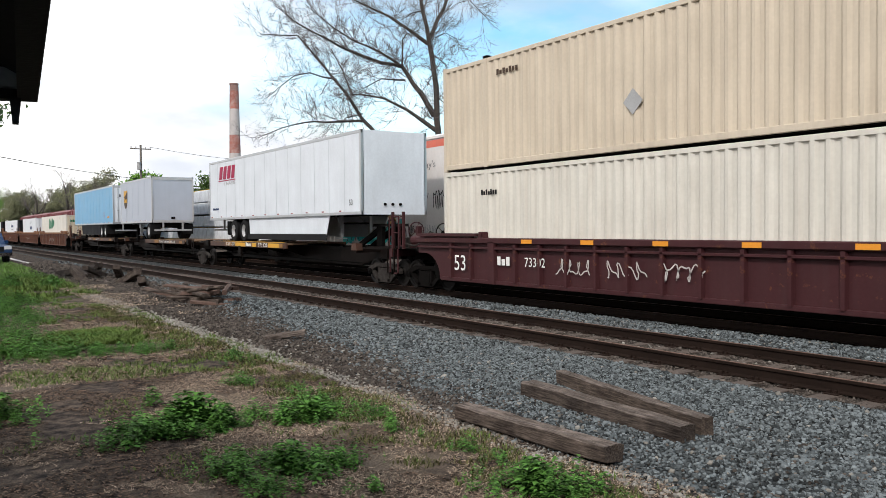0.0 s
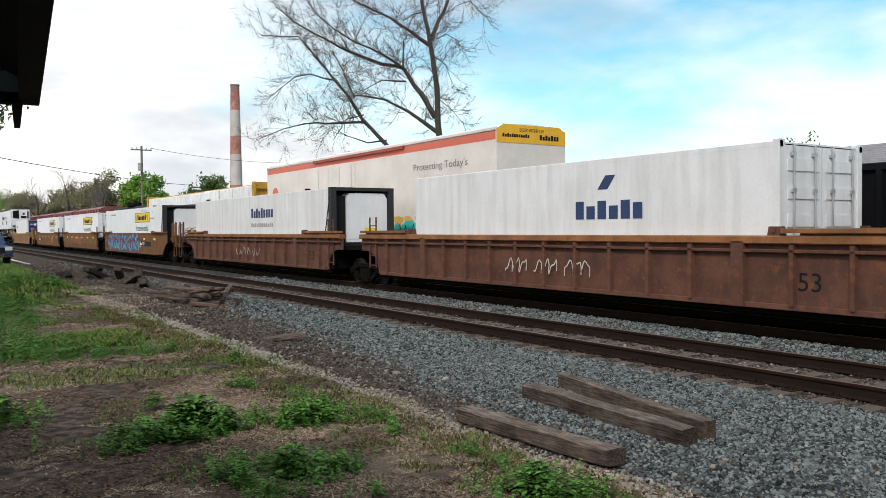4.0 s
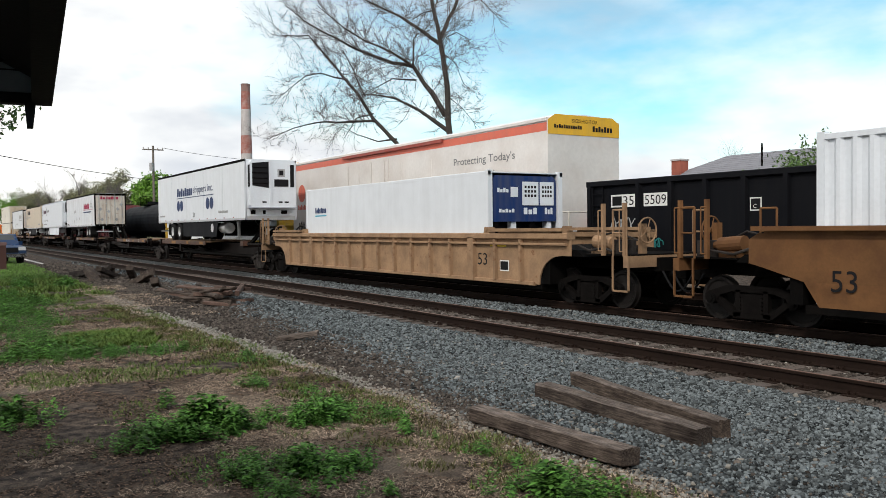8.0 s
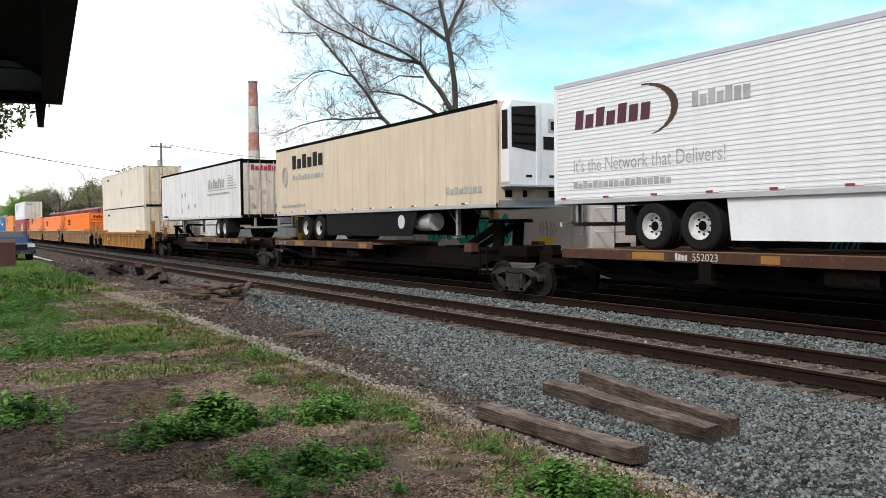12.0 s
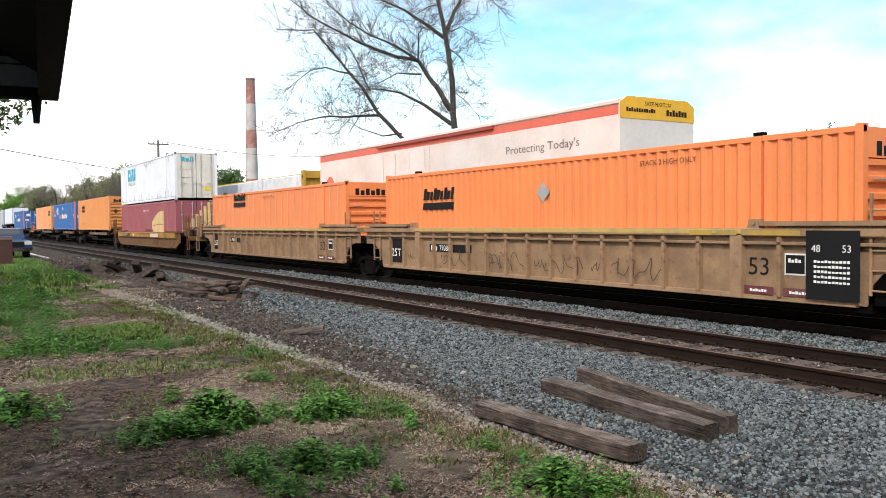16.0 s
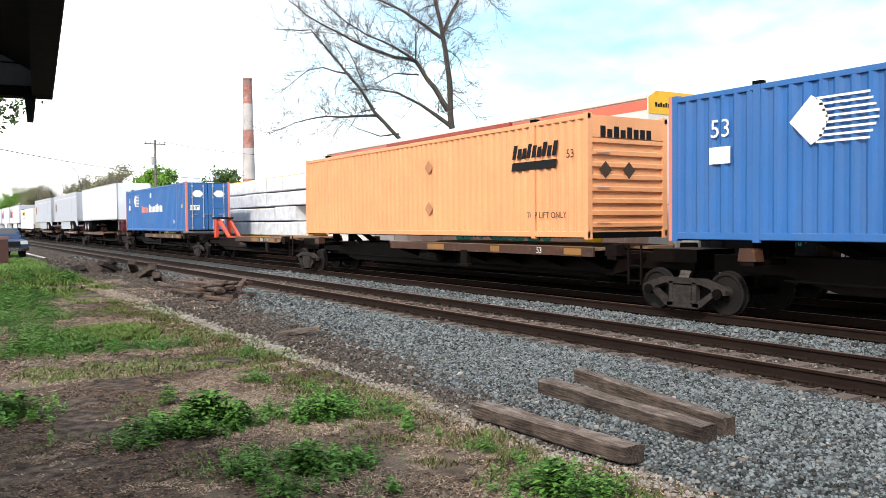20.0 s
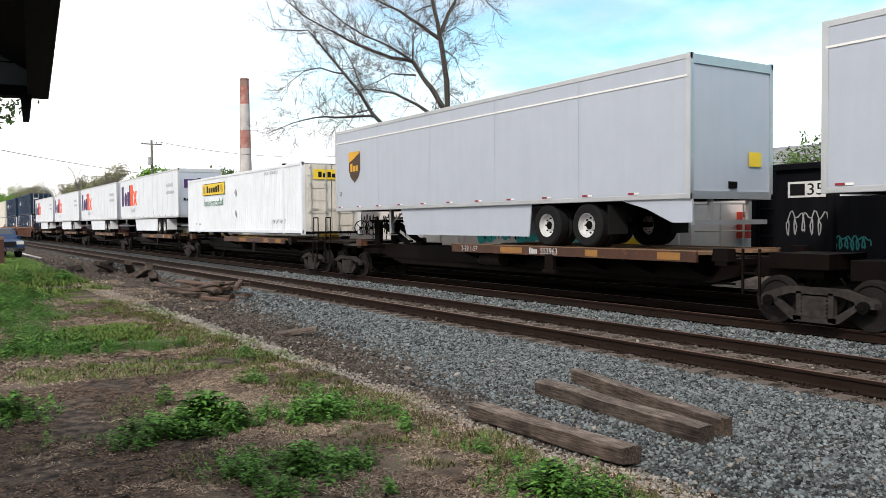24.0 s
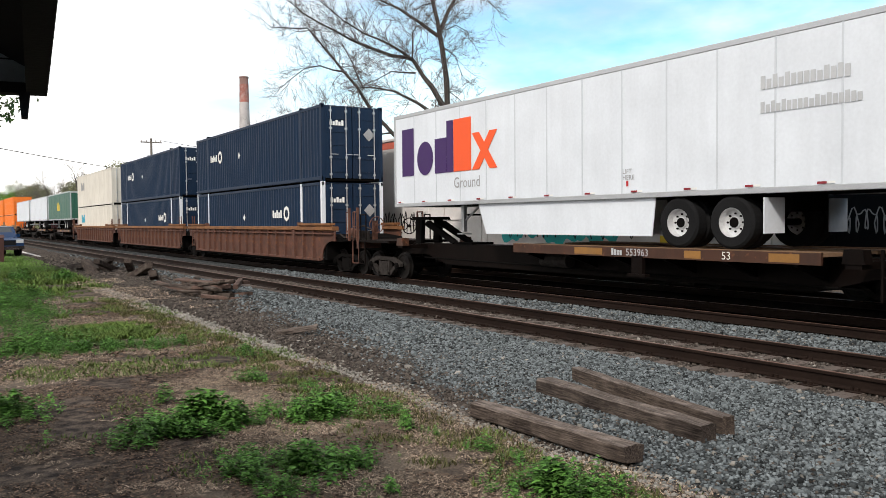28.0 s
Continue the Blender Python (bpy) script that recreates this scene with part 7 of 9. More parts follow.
def reefer_car():
    r = thing("refrigerator_car", "aged white refrigerator car with red band and teal graffiti", "rail car", "cars of the slow train")
    L, w = 20.9, 1.55
    h = L / 2
    for s in (-1, 1):
        side = part("side_wall", M().box(-h, h, *sorted((s * (w - 0.05), s * w)), 1.0, 4.90), REEFER_WHITE, r)
        part("red_band", M().box(-h, h, *sorted((s * w, s * (w + 0.006))), 4.90, 5.17) if s < 0 else M().box(-h, h, w - 0.05, w, 4.90, 5.17), REEFER_RED, side)
        part("side_sill", M().box(-h, h, *sorted((s * (w - 0.1), s * (w + 0.02))), 0.85, 1.05), REEFER_WHITE, side)
        part("upper_wall", M().box(-h, h, *sorted((s * (w - 0.06), s * (w - 0.01))), 4.8, 5.25), REEFER_WHITE, side)
        part("eave", M().cbox(-h - 0.02, h + 0.02, *sorted((s * (w - 0.1), s * (w + 0.04))), 5.2, 5.32, 0.02), REEFER_WHITE, side)
    for i in range(1, 9):
        x = -h + L * i / 9
        part("wall_seam", M().box(x - 0.012, x + 0.012, -w - 0.008, -w, 1.05, 4.54), REEFER_WHITE, r)
    part("roof", M().ext([(-w, 5.25), (w, 5.25), (w - 0.3, 5.42), (0, 5.5), (-w + 0.3, 5.42)], "x", -h, h), CLEAN_WHITE, r)
    for k in (-1, 1):
        part("end_wall", M().ext([(-w, 1.0), (w, 1.0), (w, 5.25), (w - 0.3, 5.42), (-w + 0.3, 5.42), (-w, 5.25)], "x", *sorted((k * h, k * (h + 0.05)))), REEFER_WHITE, r)
        part("yellow_end_panel", M().ext([(-w, 4.80), (w, 4.80), (w, 5.25), (w - 0.3, 5.44), (-w + 0.3, 5.44), (-w, 5.25)], "x", *sorted((k * (h + 0.05), k * (h + 0.062)))), REEFER_YELLOW, r)
        bogie(r, k * (h - 2.2))
        coupler(r, k * (h + 0.1), k)
    words(r, "EXCESS HEIGHT CAR", h + 0.068, 5.2, 0.12, MARK_BLACK, -0.55, 1.1, end=True)
    bars(r, -1.3, 5.0, 1.2, 0.12, 12, MARK_BLACK, h + 0.064, end=True)
    bars(r, 0.35, 4.95, 0.9, 0.18, 7, MARK_BLACK, h + 0.064, end=True)
    # plug door and its rods
    d = part("plug_door", M().box(-4.0, 0.1, -w - 0.05, -w, 1.1, 4.82), REEFER_WHITE, r)
    for x in (-3.7, -2.6, -1.4, -0.2):
        part("door_rod", M().cyl((x, -w - 0.08, 1.15), (x, -w - 0.08, 4.75), 0.025, 6), REEFER_WHITE, d)
    for z in (2.6, 1.9):
        part("door_bar", M().box(-3.9, 0.0, -w - 0.09, -w - 0.05, z, z + 0.05), REEFER_WHITE, d)
    part("door_track", M().box(-4.2, 4.4, -w - 0.12, -w - 0.02, 5.08, 5.2), paint('dark_red_track', (0.28, 0.05, 0.035)), r)
    part("door_track", M().box(-4.2, 4.4, -w - 0.12, -w - 0.02, 0.98, 1.06), REEFER_WHITE, r)
    y = -w - 0.01
    words(r, "Protecting Today's", 5.1, 4.05, 0.36, SCRIPT_GREY, y, 3.7)
    words(r, "Perishables", 5.8, 3.5, 0.34, SCRIPT_GREY, y, 2.3)
    words(r, "For Tomorrow", 5.6, 2.96, 0.34, SCRIPT_GREY, y, 2.7)
    part("red_emblem", M().cyl((-9.3, y, 3.7), (-9.3, y - 0.006, 3.7), 0.45, 20), REEFER_RED, r)
    bars(r, -9.8, 2.85, 1.5, 0.25, 8, REEFER_RED, y)
    rnd = random.Random(5)
    ochre = mat("ochre_spray", (0.55, 0.36, 0.09), vary=0.2)
    for k in range(6):
        blob(r, 1.45 + 0.8 * k, 2.15 + rnd.uniform(-0.1, 0.1), rnd.uniform(0.28, 0.4), rnd.uniform(0.22, 0.3), ochre, y - 0.001 * (k % 2), 300 + k)
    for k in range(9):
        blob(r, 1.4 + 0.58 * k, 1.65 + rnd.uniform(-0.12, 0.12), 0.5, rnd.uniform(0.38, 0.5), SPRAY_TEAL, y - 0.004 - 0.001 * (k % 3), 320 + k)
    for k in range(10):
        squiggle(r, 1.15 + 0.62 * k, 1.25, 0.5, 0.85, MARK_BLACK, y - 0.01, seed=430 + k, stroke=0.045, loops=1)
        if k % 2:
            squiggle(r, 1.2 + 0.62 * k, 1.3, 0.3, 0.8, MARK_BLACK, y - 0.011, seed=480 + k, stroke=0.04, loops=1)
    squiggle(r, 8.6, 2.5, 0.8, 0.8, MARK_BLACK, y, seed=71, stroke=0.04, loops=5)
    squiggle(r, 7.9, 1.4, 1.0, 0.6, MARK_GREY, y, seed=72, stroke=0.03, loops=5)
    for k in range(7):
        squiggle(r, -9.8 + 0.9 * k, 1.3, 0.8, 1.0, MARK_BLACK, y, seed=80 + k, stroke=0.06, loops=3)
    plate(r, "yellow_label", 8.0, 8.7, 1.2, 1.42, MARK_YELLOW, y)
    ladder(r, 9.9, -w - 0.08, 1.1, 2.9, REEFER_WHITE, 0.5)
    # end platform with rails and a red hand brake
    part("end_platform", M().box(h + 0.05, h + 0.9, -1.45, 1.45, 1.0, 1.06), STEEL, r)
    m = M()
    for yy in (-1.4, -0.5, 0.5, 1.4):
        m.cyl((h + 0.85, yy, 1.06), (h + 0.85, yy, 2.3), 0.025, 6)
    for z in (1.6, 2.3):
        m.cyl((h + 0.85, -1.4, z), (h + 0.85, 1.4, z), 0.022, 6).cyl((h + 0.05, -1.4, z), (h + 0.85, -1.4, z), 0.022, 6)
    part("hand_rail", m, CREAM, r)
    brake_wheel(r, h + 0.6, 0.5, 1.9, HOSE_RED)
    part("brake_gear", M().box(h + 0.1, h + 0.5, 0.2, 0.8, 1.4, 2.1), HOSE_RED, r)
    return r


def lumber_car():
    b = thing("centerbeam_flat_car", "yellow centerbeam flat car loaded with white-wrapped lumber", "rail car", "cars of the slow train")
    h = 12.4
    part("deck", M().box(-h, h, -1.4, 1.4, 0.95, 1.15), CENTRE_YELLOW, b)
    part("centre_beam", M().box(-h, h, -0.06, 0.06, 1.15, 4.6), CENTRE_YELLOW, b)
    part("top_cap", M().box(-h, h, -0.3, 0.3, 4.58, 4.7), CENTRE_YELLOW, b)
    for k in (-1, 1):
        bh = part("bulkhead", M().box(*sorted((k * h, k * (h - 0.1))), -1.4, 1.4, 1.1, 4.7), CENTRE_YELLOW, b)
        for i in range(5):
            part("bulkhead_rib", M().box(*sorted((k * h, k * (h + 0.16))), -1.4, 1.4, 1.3 + 0.75 * i, 1.45 + 0.75 * i), CENTRE_YELLOW, bh)
        for s in (-1, 1):
            part("bulkhead_post", M().box(*sorted((k * h, k * (h + 0.2))), *sorted((s * 1.4, s * 1.25)), 1.1, 4.7), CENTRE_YELLOW, bh)
        bogie(b, k * (h - 1.9))
        coupler(b, k * (h + 0.2), k)
    rnd = random.Random(8)
    for s in (-1, 1):
        for lv in range(4):
            x = -h + 0.2
            while x < h - 2.5:
                ln = rnd.choice((2.45, 3.05, 3.66, 4.3))
                ln = min(ln, h - 0.2 - x)
                z = 1.2 + 0.84 * lv
                part("lumber_pack", M().cbox(x, x + ln - 0.06, *sorted((s * 0.1, s * (1.32 + rnd.uniform(-0.04, 0.04)))), z, z + 0.78 + rnd.uniform(-0.04, 0.02), 0.04), WRAP, b)
                x += ln
    return b


def tank_car():
    t = thing("tank_car", "black tank car with a dome platform", "rail car", "cars of the slow train")
    h = 7.5
    shell = M().cyl((-h, 0, 2.75), (h, 0, 2.75), 1.48, 32)
    for k in (-1, 1):
        shell.cyl((k * h, 0, 2.75), (k * (h + 0.35), 0, 2.75), 1.48, 32, 0.85)
    part("tank_shell", shell, BLACK, t, smooth=False)
    part("dome", M().cyl((0, 0, 4.1), (0, 0, 4.55), 0.5, 20), BLACK, t)
    part("dome_platform", M().box(-1.2, 1.2, -0.9, 0.9, 4.22, 4.27), STEEL, t)
    rail_ = M()
    for a in (-1.2, 1.2):
        for b in (-0.9, 0.9):
            rail_.cyl((a, b, 4.25), (a, b, 5.0), 0.02, 6)
    for b in (-0.9, 0.9):
        rail_.cyl((-1.2, b, 5.0), (1.2, b, 5.0), 0.02, 6)
    part("dome_rail", rail_, STEEL, t)
    for k in (-1, 1):
        part("stub_sill", M().box(*sorted((k * 5.0, k * 8.3)), -0.5, 0.5, 0.9, 1.3), BLACK, t)
        bogie(t, k * 6.4)
        coupler(t, k * 8.2, k)
    return t


def hopper_car():
    c = thing("hopper_car", "maroon covered hopper car with ribbed sides", "rail car", "cars of the slow train")
    h = 7.6
    for s in (-1, 1):
        side = part("side_wall", M().box(-h, h, *sorted((s * 1.42, s * 1.46)), 1.3, 4.2), MAROON_HOPPER, c)
        for i in range(11):
            x = -h + 2 * h * i / 10
            part("side_rib", M().box(x - 0.05, x + 0.05, *sorted((s * 1.46, s * 1.56)), 1.3, 4.2), MAROON_HOPPER, side)
    part("roof", M().ext([(-1.46, 4.2), (1.46, 4.2), (0.8, 4.5), (-0.8, 4.5)], "x", -h, h), MAROON_HOPPER, c)
    part("roof_walk", M().box(-h, h, -0.3, 0.3, 4.55, 4.6), STEEL, c)
    for k in (-1, 1):
        part("end_slope", M().ext([(k * h, 4.2), (k * h, 3.2), (k * (h - 2.2), 1.3), (k * (h - 3), 1.3), (k * (h - 3), 4.2)][::k], "y", -1.4, 1.4), MAROON_HOPPER, c)
        bogie(c, k * (h - 0.9))
        coupler(c, k * (h + 0.5), k)
    for i in range(3):
        x = -4 + 4 * i
        part("hopper_bay", M().ext([(x - 1.8, 1.4), (x + 1.8, 1.4), (x + 0.4, 0.55), (x - 0.4, 0.55)], "y", -1.2, 1.2), MAROON_HOPPER, c)
    return c


YARD.append((reefer_car(), -10.45))
g = gondola("black steel gondola car with white number panels and teal graffiti")
YARD.append((g, 9.8))
YARD.append((copy_thing(g, pose(0, 0, 0)), 27.0))
YARD.append((lumber_car(), -36.1))
YARD.append((tank_car(), -58.6))
hp = hopper_car()
YARD.append((hp, -76.0))
for k in range(1, 4):
    YARD.append((copy_thing(hp, pose(0, 0, 0)), -76.0 - 17.0 * k))


# ---- distance: chimney, pole and wires, houses, trees ----
def make_chimney():
    c = thing("industrial_chimney", "tall factory chimney in faded red and white bands", "chimney")
    x, y, top = -285.0, 90.0, 53.4
    z, k = 0.0, 0
    bands = ((0, 18, STACK_RED), (18, 29, CONCRETE), (29, 35.5, STACK_RED), (35.5, 44.8, CONCRETE), (44.8, 51.2, STACK_RED), (51.2, top, STACK_DARK))
    r = lambda h: 2.5 - 0.95 * h / top
    for a, b, mt in bands:
        part("chimney_band", M().cyl((x, y, a), (x, y, b), r(a), 24, r(b)), mt, c)
    part("chimney_rim", M().cyl((x, y, top), (x, y, top + 0.5), r(top) + 0.12, 24), STACK_DARK, c)


def make_pole(x, y, top, group):
    p = thing("utility_pole", "grey wooden utility pole with crossarms and insulators", "utility pole", group)
    part("pole", M().cyl((x, y, GROUND_Z - 0.5), (x, y, top), 0.19, 10, 0.13), POLE_WOOD, p)
    for z, w in ((top - 0.5, 1.3),):
        part("crossarm", M().box(x - 0.06, x + 0.06, y - w, y + w, z - 0.07, z + 0.07), POLE_WOOD, p)
        for s in (-0.9, -0.45, 0.45, 0.9):
            part("insulator", M().cyl((x, y + s * w, z + 0.07), (x, y + s * w, z + 0.3), 0.06, 8), CONCRETE, p)
    part("transformer", M().cyl((x + 0.3, y - 0.3, top - 3.2), (x + 0.3, y - 0.3, top - 2.2), 0.26, 14), MARK_GREY, p)


def make_wire(a, b, sag, r=0.035):
    a, b = Vector(a), Vector(b)
    n = 24
    m = M().tube([a.lerp(b, i / n) - Vector((0, 0, sag * 4 * i / n * (1 - i / n))) for i in range(n + 1)], r)
    tagged(part("overhead_wire", m, MARK_BLACK, None, "dark overhead wire sagging between poles"), category="cable", group="overhead wires")


make_chimney()
make_pole(-108.0, 16.0, 12.7, "utility poles")
make_pole(-61.6, -12.2, 8.4, "utility poles")
make_pole(-105.0, 22.7, 7.9, "utility poles")
make_pole(-96.0, 48.0, 12.0, "utility poles")
make_wire((-61.6, -11.03, 8.18), (-105, 21.53, 7.68), 0.5, 0.03)
make_wire((-108, 17.17, 12.48), (-96, 46.83, 11.78), 1.4, 0.024)


def branch_tree(name, label, base, height, seed, lean=(0, 0), spread=0.55, depth=5, trunk_r=0.3, first=0.25, leafy=None, leaf_n=0, leaf_size=0.2, group="trees", twig_len=1.0, side=0.0):
    """A tapered trunk that forks into limbs and twigs; leaves, where it has them, sit on the twigs."""
    rnd = random.Random(seed)
    wood, twigs, tips = M(), M(), []

    def grow(p, d, length, r, lv):
        n = 5 if lv < 2 else 4
        seg = length / n
        pts = [Vector(p)]
        d = Vector(d).normalized()
        for i in range(n):
            d = (d + Vector((rnd.gauss(0, 0.10), rnd.gauss(0, 0.10), rnd.gauss(0, 0.08) + (0.05 if lv < 3 else -0.05)))).normalized()
            pts.append(pts[-1] + d * seg)
        for i in range(n):
            ra, rb = r * (1 - 0.55 * i / n), r * (1 - 0.55 * (i + 1) / n)
            (wood if lv < 2 else twigs).cyl(pts[i], pts[i + 1], ra, 8 if lv < 2 else 4 if lv < 4 else 3, rb, caps=False)
        if lv >= depth:
            tips.append(pts[-1])
            tips.append(pts[n // 2])
            return
        kids = (5 if lv == 0 else rnd.randint(4, 6)) if lv < 3 else rnd.randint(3, 5)
        for k in range(kids):
            u = first + (1 - first) * (k + rnd.random()) / kids if lv == 0 else 0.2 + 0.8 * (k + rnd.random()) / kids
            i = min(int(u * n), n - 1)
            q = pts[i].lerp(pts[i + 1], u * n - i)
            az = rnd.uniform(0, 2 * math.pi)
            out = Vector((math.cos(az) + side, math.sin(az), 0)).normalized()
            nd = (d * (1 - spread) + out * spread + Vector((0, 0, 0.18))).normalized()
            grow(q, nd, length * rnd.uniform(0.5, 0.78) * (twig_len if lv > 2 else 1), r * (1 - 0.5 * u) * rnd.uniform(0.42, 0.62), lv + 1)
        grow(pts[-1], d, length * 0.6, r * 0.45, lv + 1)

    t = thing(name, label, "tree", group)
    grow((base[0], base[1], GROUND_Z - 0.3), (lean[0], lean[1], 1), height * 0.5, trunk_r, 0)
    part("trunk", wood, BARK, t, smooth=False)
    part("bare_crown", twigs, TWIG, t)
    if leafy:
        m = M()
        for q in tips:
            for k in range(leaf_n):
                c = q + Vector((rnd.gauss(0, 0.35), rnd.gauss(0, 0.35), rnd.gauss(0, 0.28))) * max(leaf_size * 4, 1.0 if leaf_size == 0.2 else 0)
                a, b = Vector((rnd.gauss(0, 1), rnd.gauss(0, 1), rnd.gauss(0, 1))).normalized(), Vector((rnd.gauss(0, 1), rnd.gauss(0, 1), rnd.gauss(0, 1)))
                b = a.cross(b).normalized()
                s = leaf_size * rnd.uniform(0.6, 1.3)
                m.add([tuple(c - a * s), tuple(c + b * s * 0.5), tuple(c + a * s), tuple(c - b * s * 0.5)], [(0, 1, 2, 3)])
        me = bpy.data.meshes.new("crown")
        me.from_pydata(m.v, [], m.f)
        part("crown", me, leafy, t)
    return t


def limb_tree(label, base, limbs, seed, twig_levels=3):
    """A bare tree whose limbs bend step by step: each limb is (trunk offset, start height, radius, tip radius, ((rise angle, length), ...)); angles from level, 90 is up, over 90 leans the other way."""
    rnd = random.Random(seed)
    left = Vector((-0.54, -0.842, 0))
    away = Vector((-0.842, 0.54, 0))
    t = thing("bare_tree", label, "tree", "bare trees")
    twigs = M()

    def spray(p, d, length, r, lv):
        n = 4
        pts = [Vector(p)]
        d = Vector(d).normalized()
        for i in range(n):
            d = (d + Vector((rnd.gauss(0, 0.16), rnd.gauss(0, 0.16), rnd.gauss(0.02, 0.15)))).normalized()
            pts.append(pts[-1] + d * length / n)
        for i in range(n):
            twigs.cyl(pts[i], pts[i + 1], r * (1 - 0.18 * i), 4 if lv < 2 else 3, r * (1 - 0.18 * (i + 1)), caps=False)
        if lv >= twig_levels:
            return
        for k in range(rnd.randint(4, 6)):
            u = rnd.uniform(0.15, 1.0)
            i = min(int(u * n), n - 1)
            nd = (d * 0.9 + Vector((rnd.gauss(0, 0.5), rnd.gauss(0, 0.5), rnd.gauss(0.05, 0.45)))).normalized()
            spray(pts[i].lerp(pts[i + 1], u * n - i), nd, length * rnd.uniform(0.45, 0.75), max(r * 0.62, 0.008), lv + 1)

    for k, (off, z, r, tip, steps) in enumerate(limbs):
        p = Vector((base[0], base[1], 0)) + left * off + Vector((0, 0, z))
        total = sum(s for _, s in steps)
        done, drift = 0, rnd.gauss(0, 0.2) if k else 0
        rings = []
        for ang, ln in steps:
            a = radians(ang)
            d0 = (left * math.cos(a) + Vector((0, 0, math.sin(a))) + away * drift * abs(math.cos(a))).normalized()
            m = max(int(ln / 0.7), 1)
            for j in range(m):
                d = (d0 + Vector((rnd.gauss(0, 0.05), rnd.gauss(0, 0.05), rnd.gauss(0, 0.05)))).normalized()
                q = p + d * ln / m
                ra = r + (tip - r) * (done / total) ** 0.8
                rings.append((p, ra))
                done += ln / m
                if z + (p.z - z) > 8.5:
                    for _ in range(rnd.randint(2, 3) if ra > 0.1 else 4):
                        nd = (d * 0.6 + Vector((rnd.gauss(0, 0.5), rnd.gauss(0, 0.5), rnd.gauss(0.1, 0.5)))).normalized()
                        spray(p.lerp(q, rnd.random()), nd, rnd.uniform(0.8, 2.3), min(max(ra * 0.3, 0.014), 0.026), 1)
                p = q
        rings.append((p, tip))
        me, n = M(), 8
        for i, (c, rr) in enumerate(rings):
            d = (rings[min(i + 1, len(rings) - 1)][0] - rings[max(i - 1, 0)][0]).normalized()
            e = d.cross(away).normalized()
            g = d.cross(e)
            me.v += [tuple(c + (e * math.cos(2 * math.pi * w / n) + g * math.sin(2 * math.pi * w / n)) * rr * rnd.uniform(0.93, 1.07)) for w in range(n)]
        me.f = [(i * n + w, i * n + (w + 1) % n, (i + 1) * n + (w + 1) % n, (i + 1) * n + w) for i in range(len(rings) - 1) for w in range(n)]
        part("trunk" if k == 0 else "limb", me, BARK, t)
    crown = bpy.data.meshes.new("bare_crown")
    crown.from_pydata(twigs.v, [], twigs.f)
    tagged(part("bare_crown", crown, TWIG, t), kind="stuff")


limb_tree("large bare tree with long grey limbs and fine twigs", (-47.4, 22.0), (
    (-0.5, -0.4, 0.36, 0.09, ((85, 8.3), (85, 3.0), (85, 2.9), (87, 1.1), (79, 1.8), (82, 1.5), (85, 2.4))),
    (0.8, 14.9, 0.15, 0.05, ((113, 0.8), (113, 1.6), (108, 1.3), (109, 2.4))),
    (0.5, 9.6, 0.21, 0.02, ((55, 2.7), (59, 1.4), (17, 0.6), (14, 1.8), (24, 2.3), (28, 2.9), (36, 2.6))),
    (2.8, 13.1, 0.10, 0.02, ((30, 1.6), (23, 2.0), (27, 1.7), (37, 2.3))),
    (0.4, 8.6, 0.17, 0.02, ((36, 2.4), (25, 1.8), (13, 1.7), (-3, 1.2))),
    (0.9, 14.6, 0.14, 0.03, ((39, 1.6), (31, 1.8), (27, 2.4), (31, 1.8))),
    (2.5, 12.1, 0.07, 0.015, ((6, 1.8), (-23, 1.3), (-9, 0.9))),
    (2.7, 13.1, 0.07, 0.02, ((91, 1.8), (125, 0.5), (171, 0.9))),
    (1.1, 16.9, 0.06, 0.015, ((-4, 0.9), (-30, 0.9))),
    (1.3, 17.4, 0.08, 0.03, ((67, 1.1), (52, 2.7))),
    (0.4, 15.0, 0.04, 0.012, ((159, 0.8), (211, 0.9), (249, 0.8))),
    (0.5, 13.8, 0.035, 0.012, ((217, 1.0), (247, 1.5))),
    (0.3, 10.9, 0.035, 0.012, ((210, 1.2), (229, 1.6))),
    (-1.3, 18.5, 0.05, 0.012, ((235, 1.3), (230, 1.4)))), 4)
limb_tree("bare tree with arching grey limbs and fine twigs", (-47.8, 22.6), (
    (2.6, -0.4, 0.26, 0.025, ((84, 6.0), (70, 2.0), (46, 1.0), (44, 2.0), (62, 1.9), (49, 1.8), (49, 1.8), (49, 1.8), (6, 2.5))),
    (7.6, 12.3, 0.07, 0.015, ((14, 2.0), (-11, 1.1), (-38, 2.2))),
    (5.8, 9.4, 0.10, 0.015, ((-2, 1.8), (-1, 2.3), (-13, 1.6), (-22, 2.0))),
    (4.2, 8.1, 0.07, 0.015, ((-9, 1.4), (20, 1.6), (30, 1.2))),
    (6.4, 11.1, 0.06, 0.02, ((64, 1.4), (72, 0.5), (60, 1.6))),
    (5.8, 9.9, 0.06, 0.015, ((-13, 1.3), (-58, 1.8)))), 6)
for i, (x, y, h, s) in enumerate(((-42.5, 45, 8.5, 21), (-37.5, 42, 7.0, 22), (-71, 40, 9, 23), (-22, 44, 8.0, 24), (-17.5, 50, 9, 25), (-13, 46, 8, 30))):
    branch_tree("bare_tree", "small distant bare tree", (x, y), h, s, depth=4, trunk_r=0.12, first=0.3, spread=0.5)
for x, y, h, k in ((-22.8, 20.9, 4.4, 31), (-21.7, 23.7, 5.6, 32), (-20.6, 25.6, 4.8, 33)):
    branch_tree("budding_tree", "small spreading tree with fresh green leaf tufts", (x, y), h, k, depth=3, trunk_r=0.11, first=0.45, spread=0.5, leafy=LEAF_MID, leaf_n=8, leaf_size=0.085)
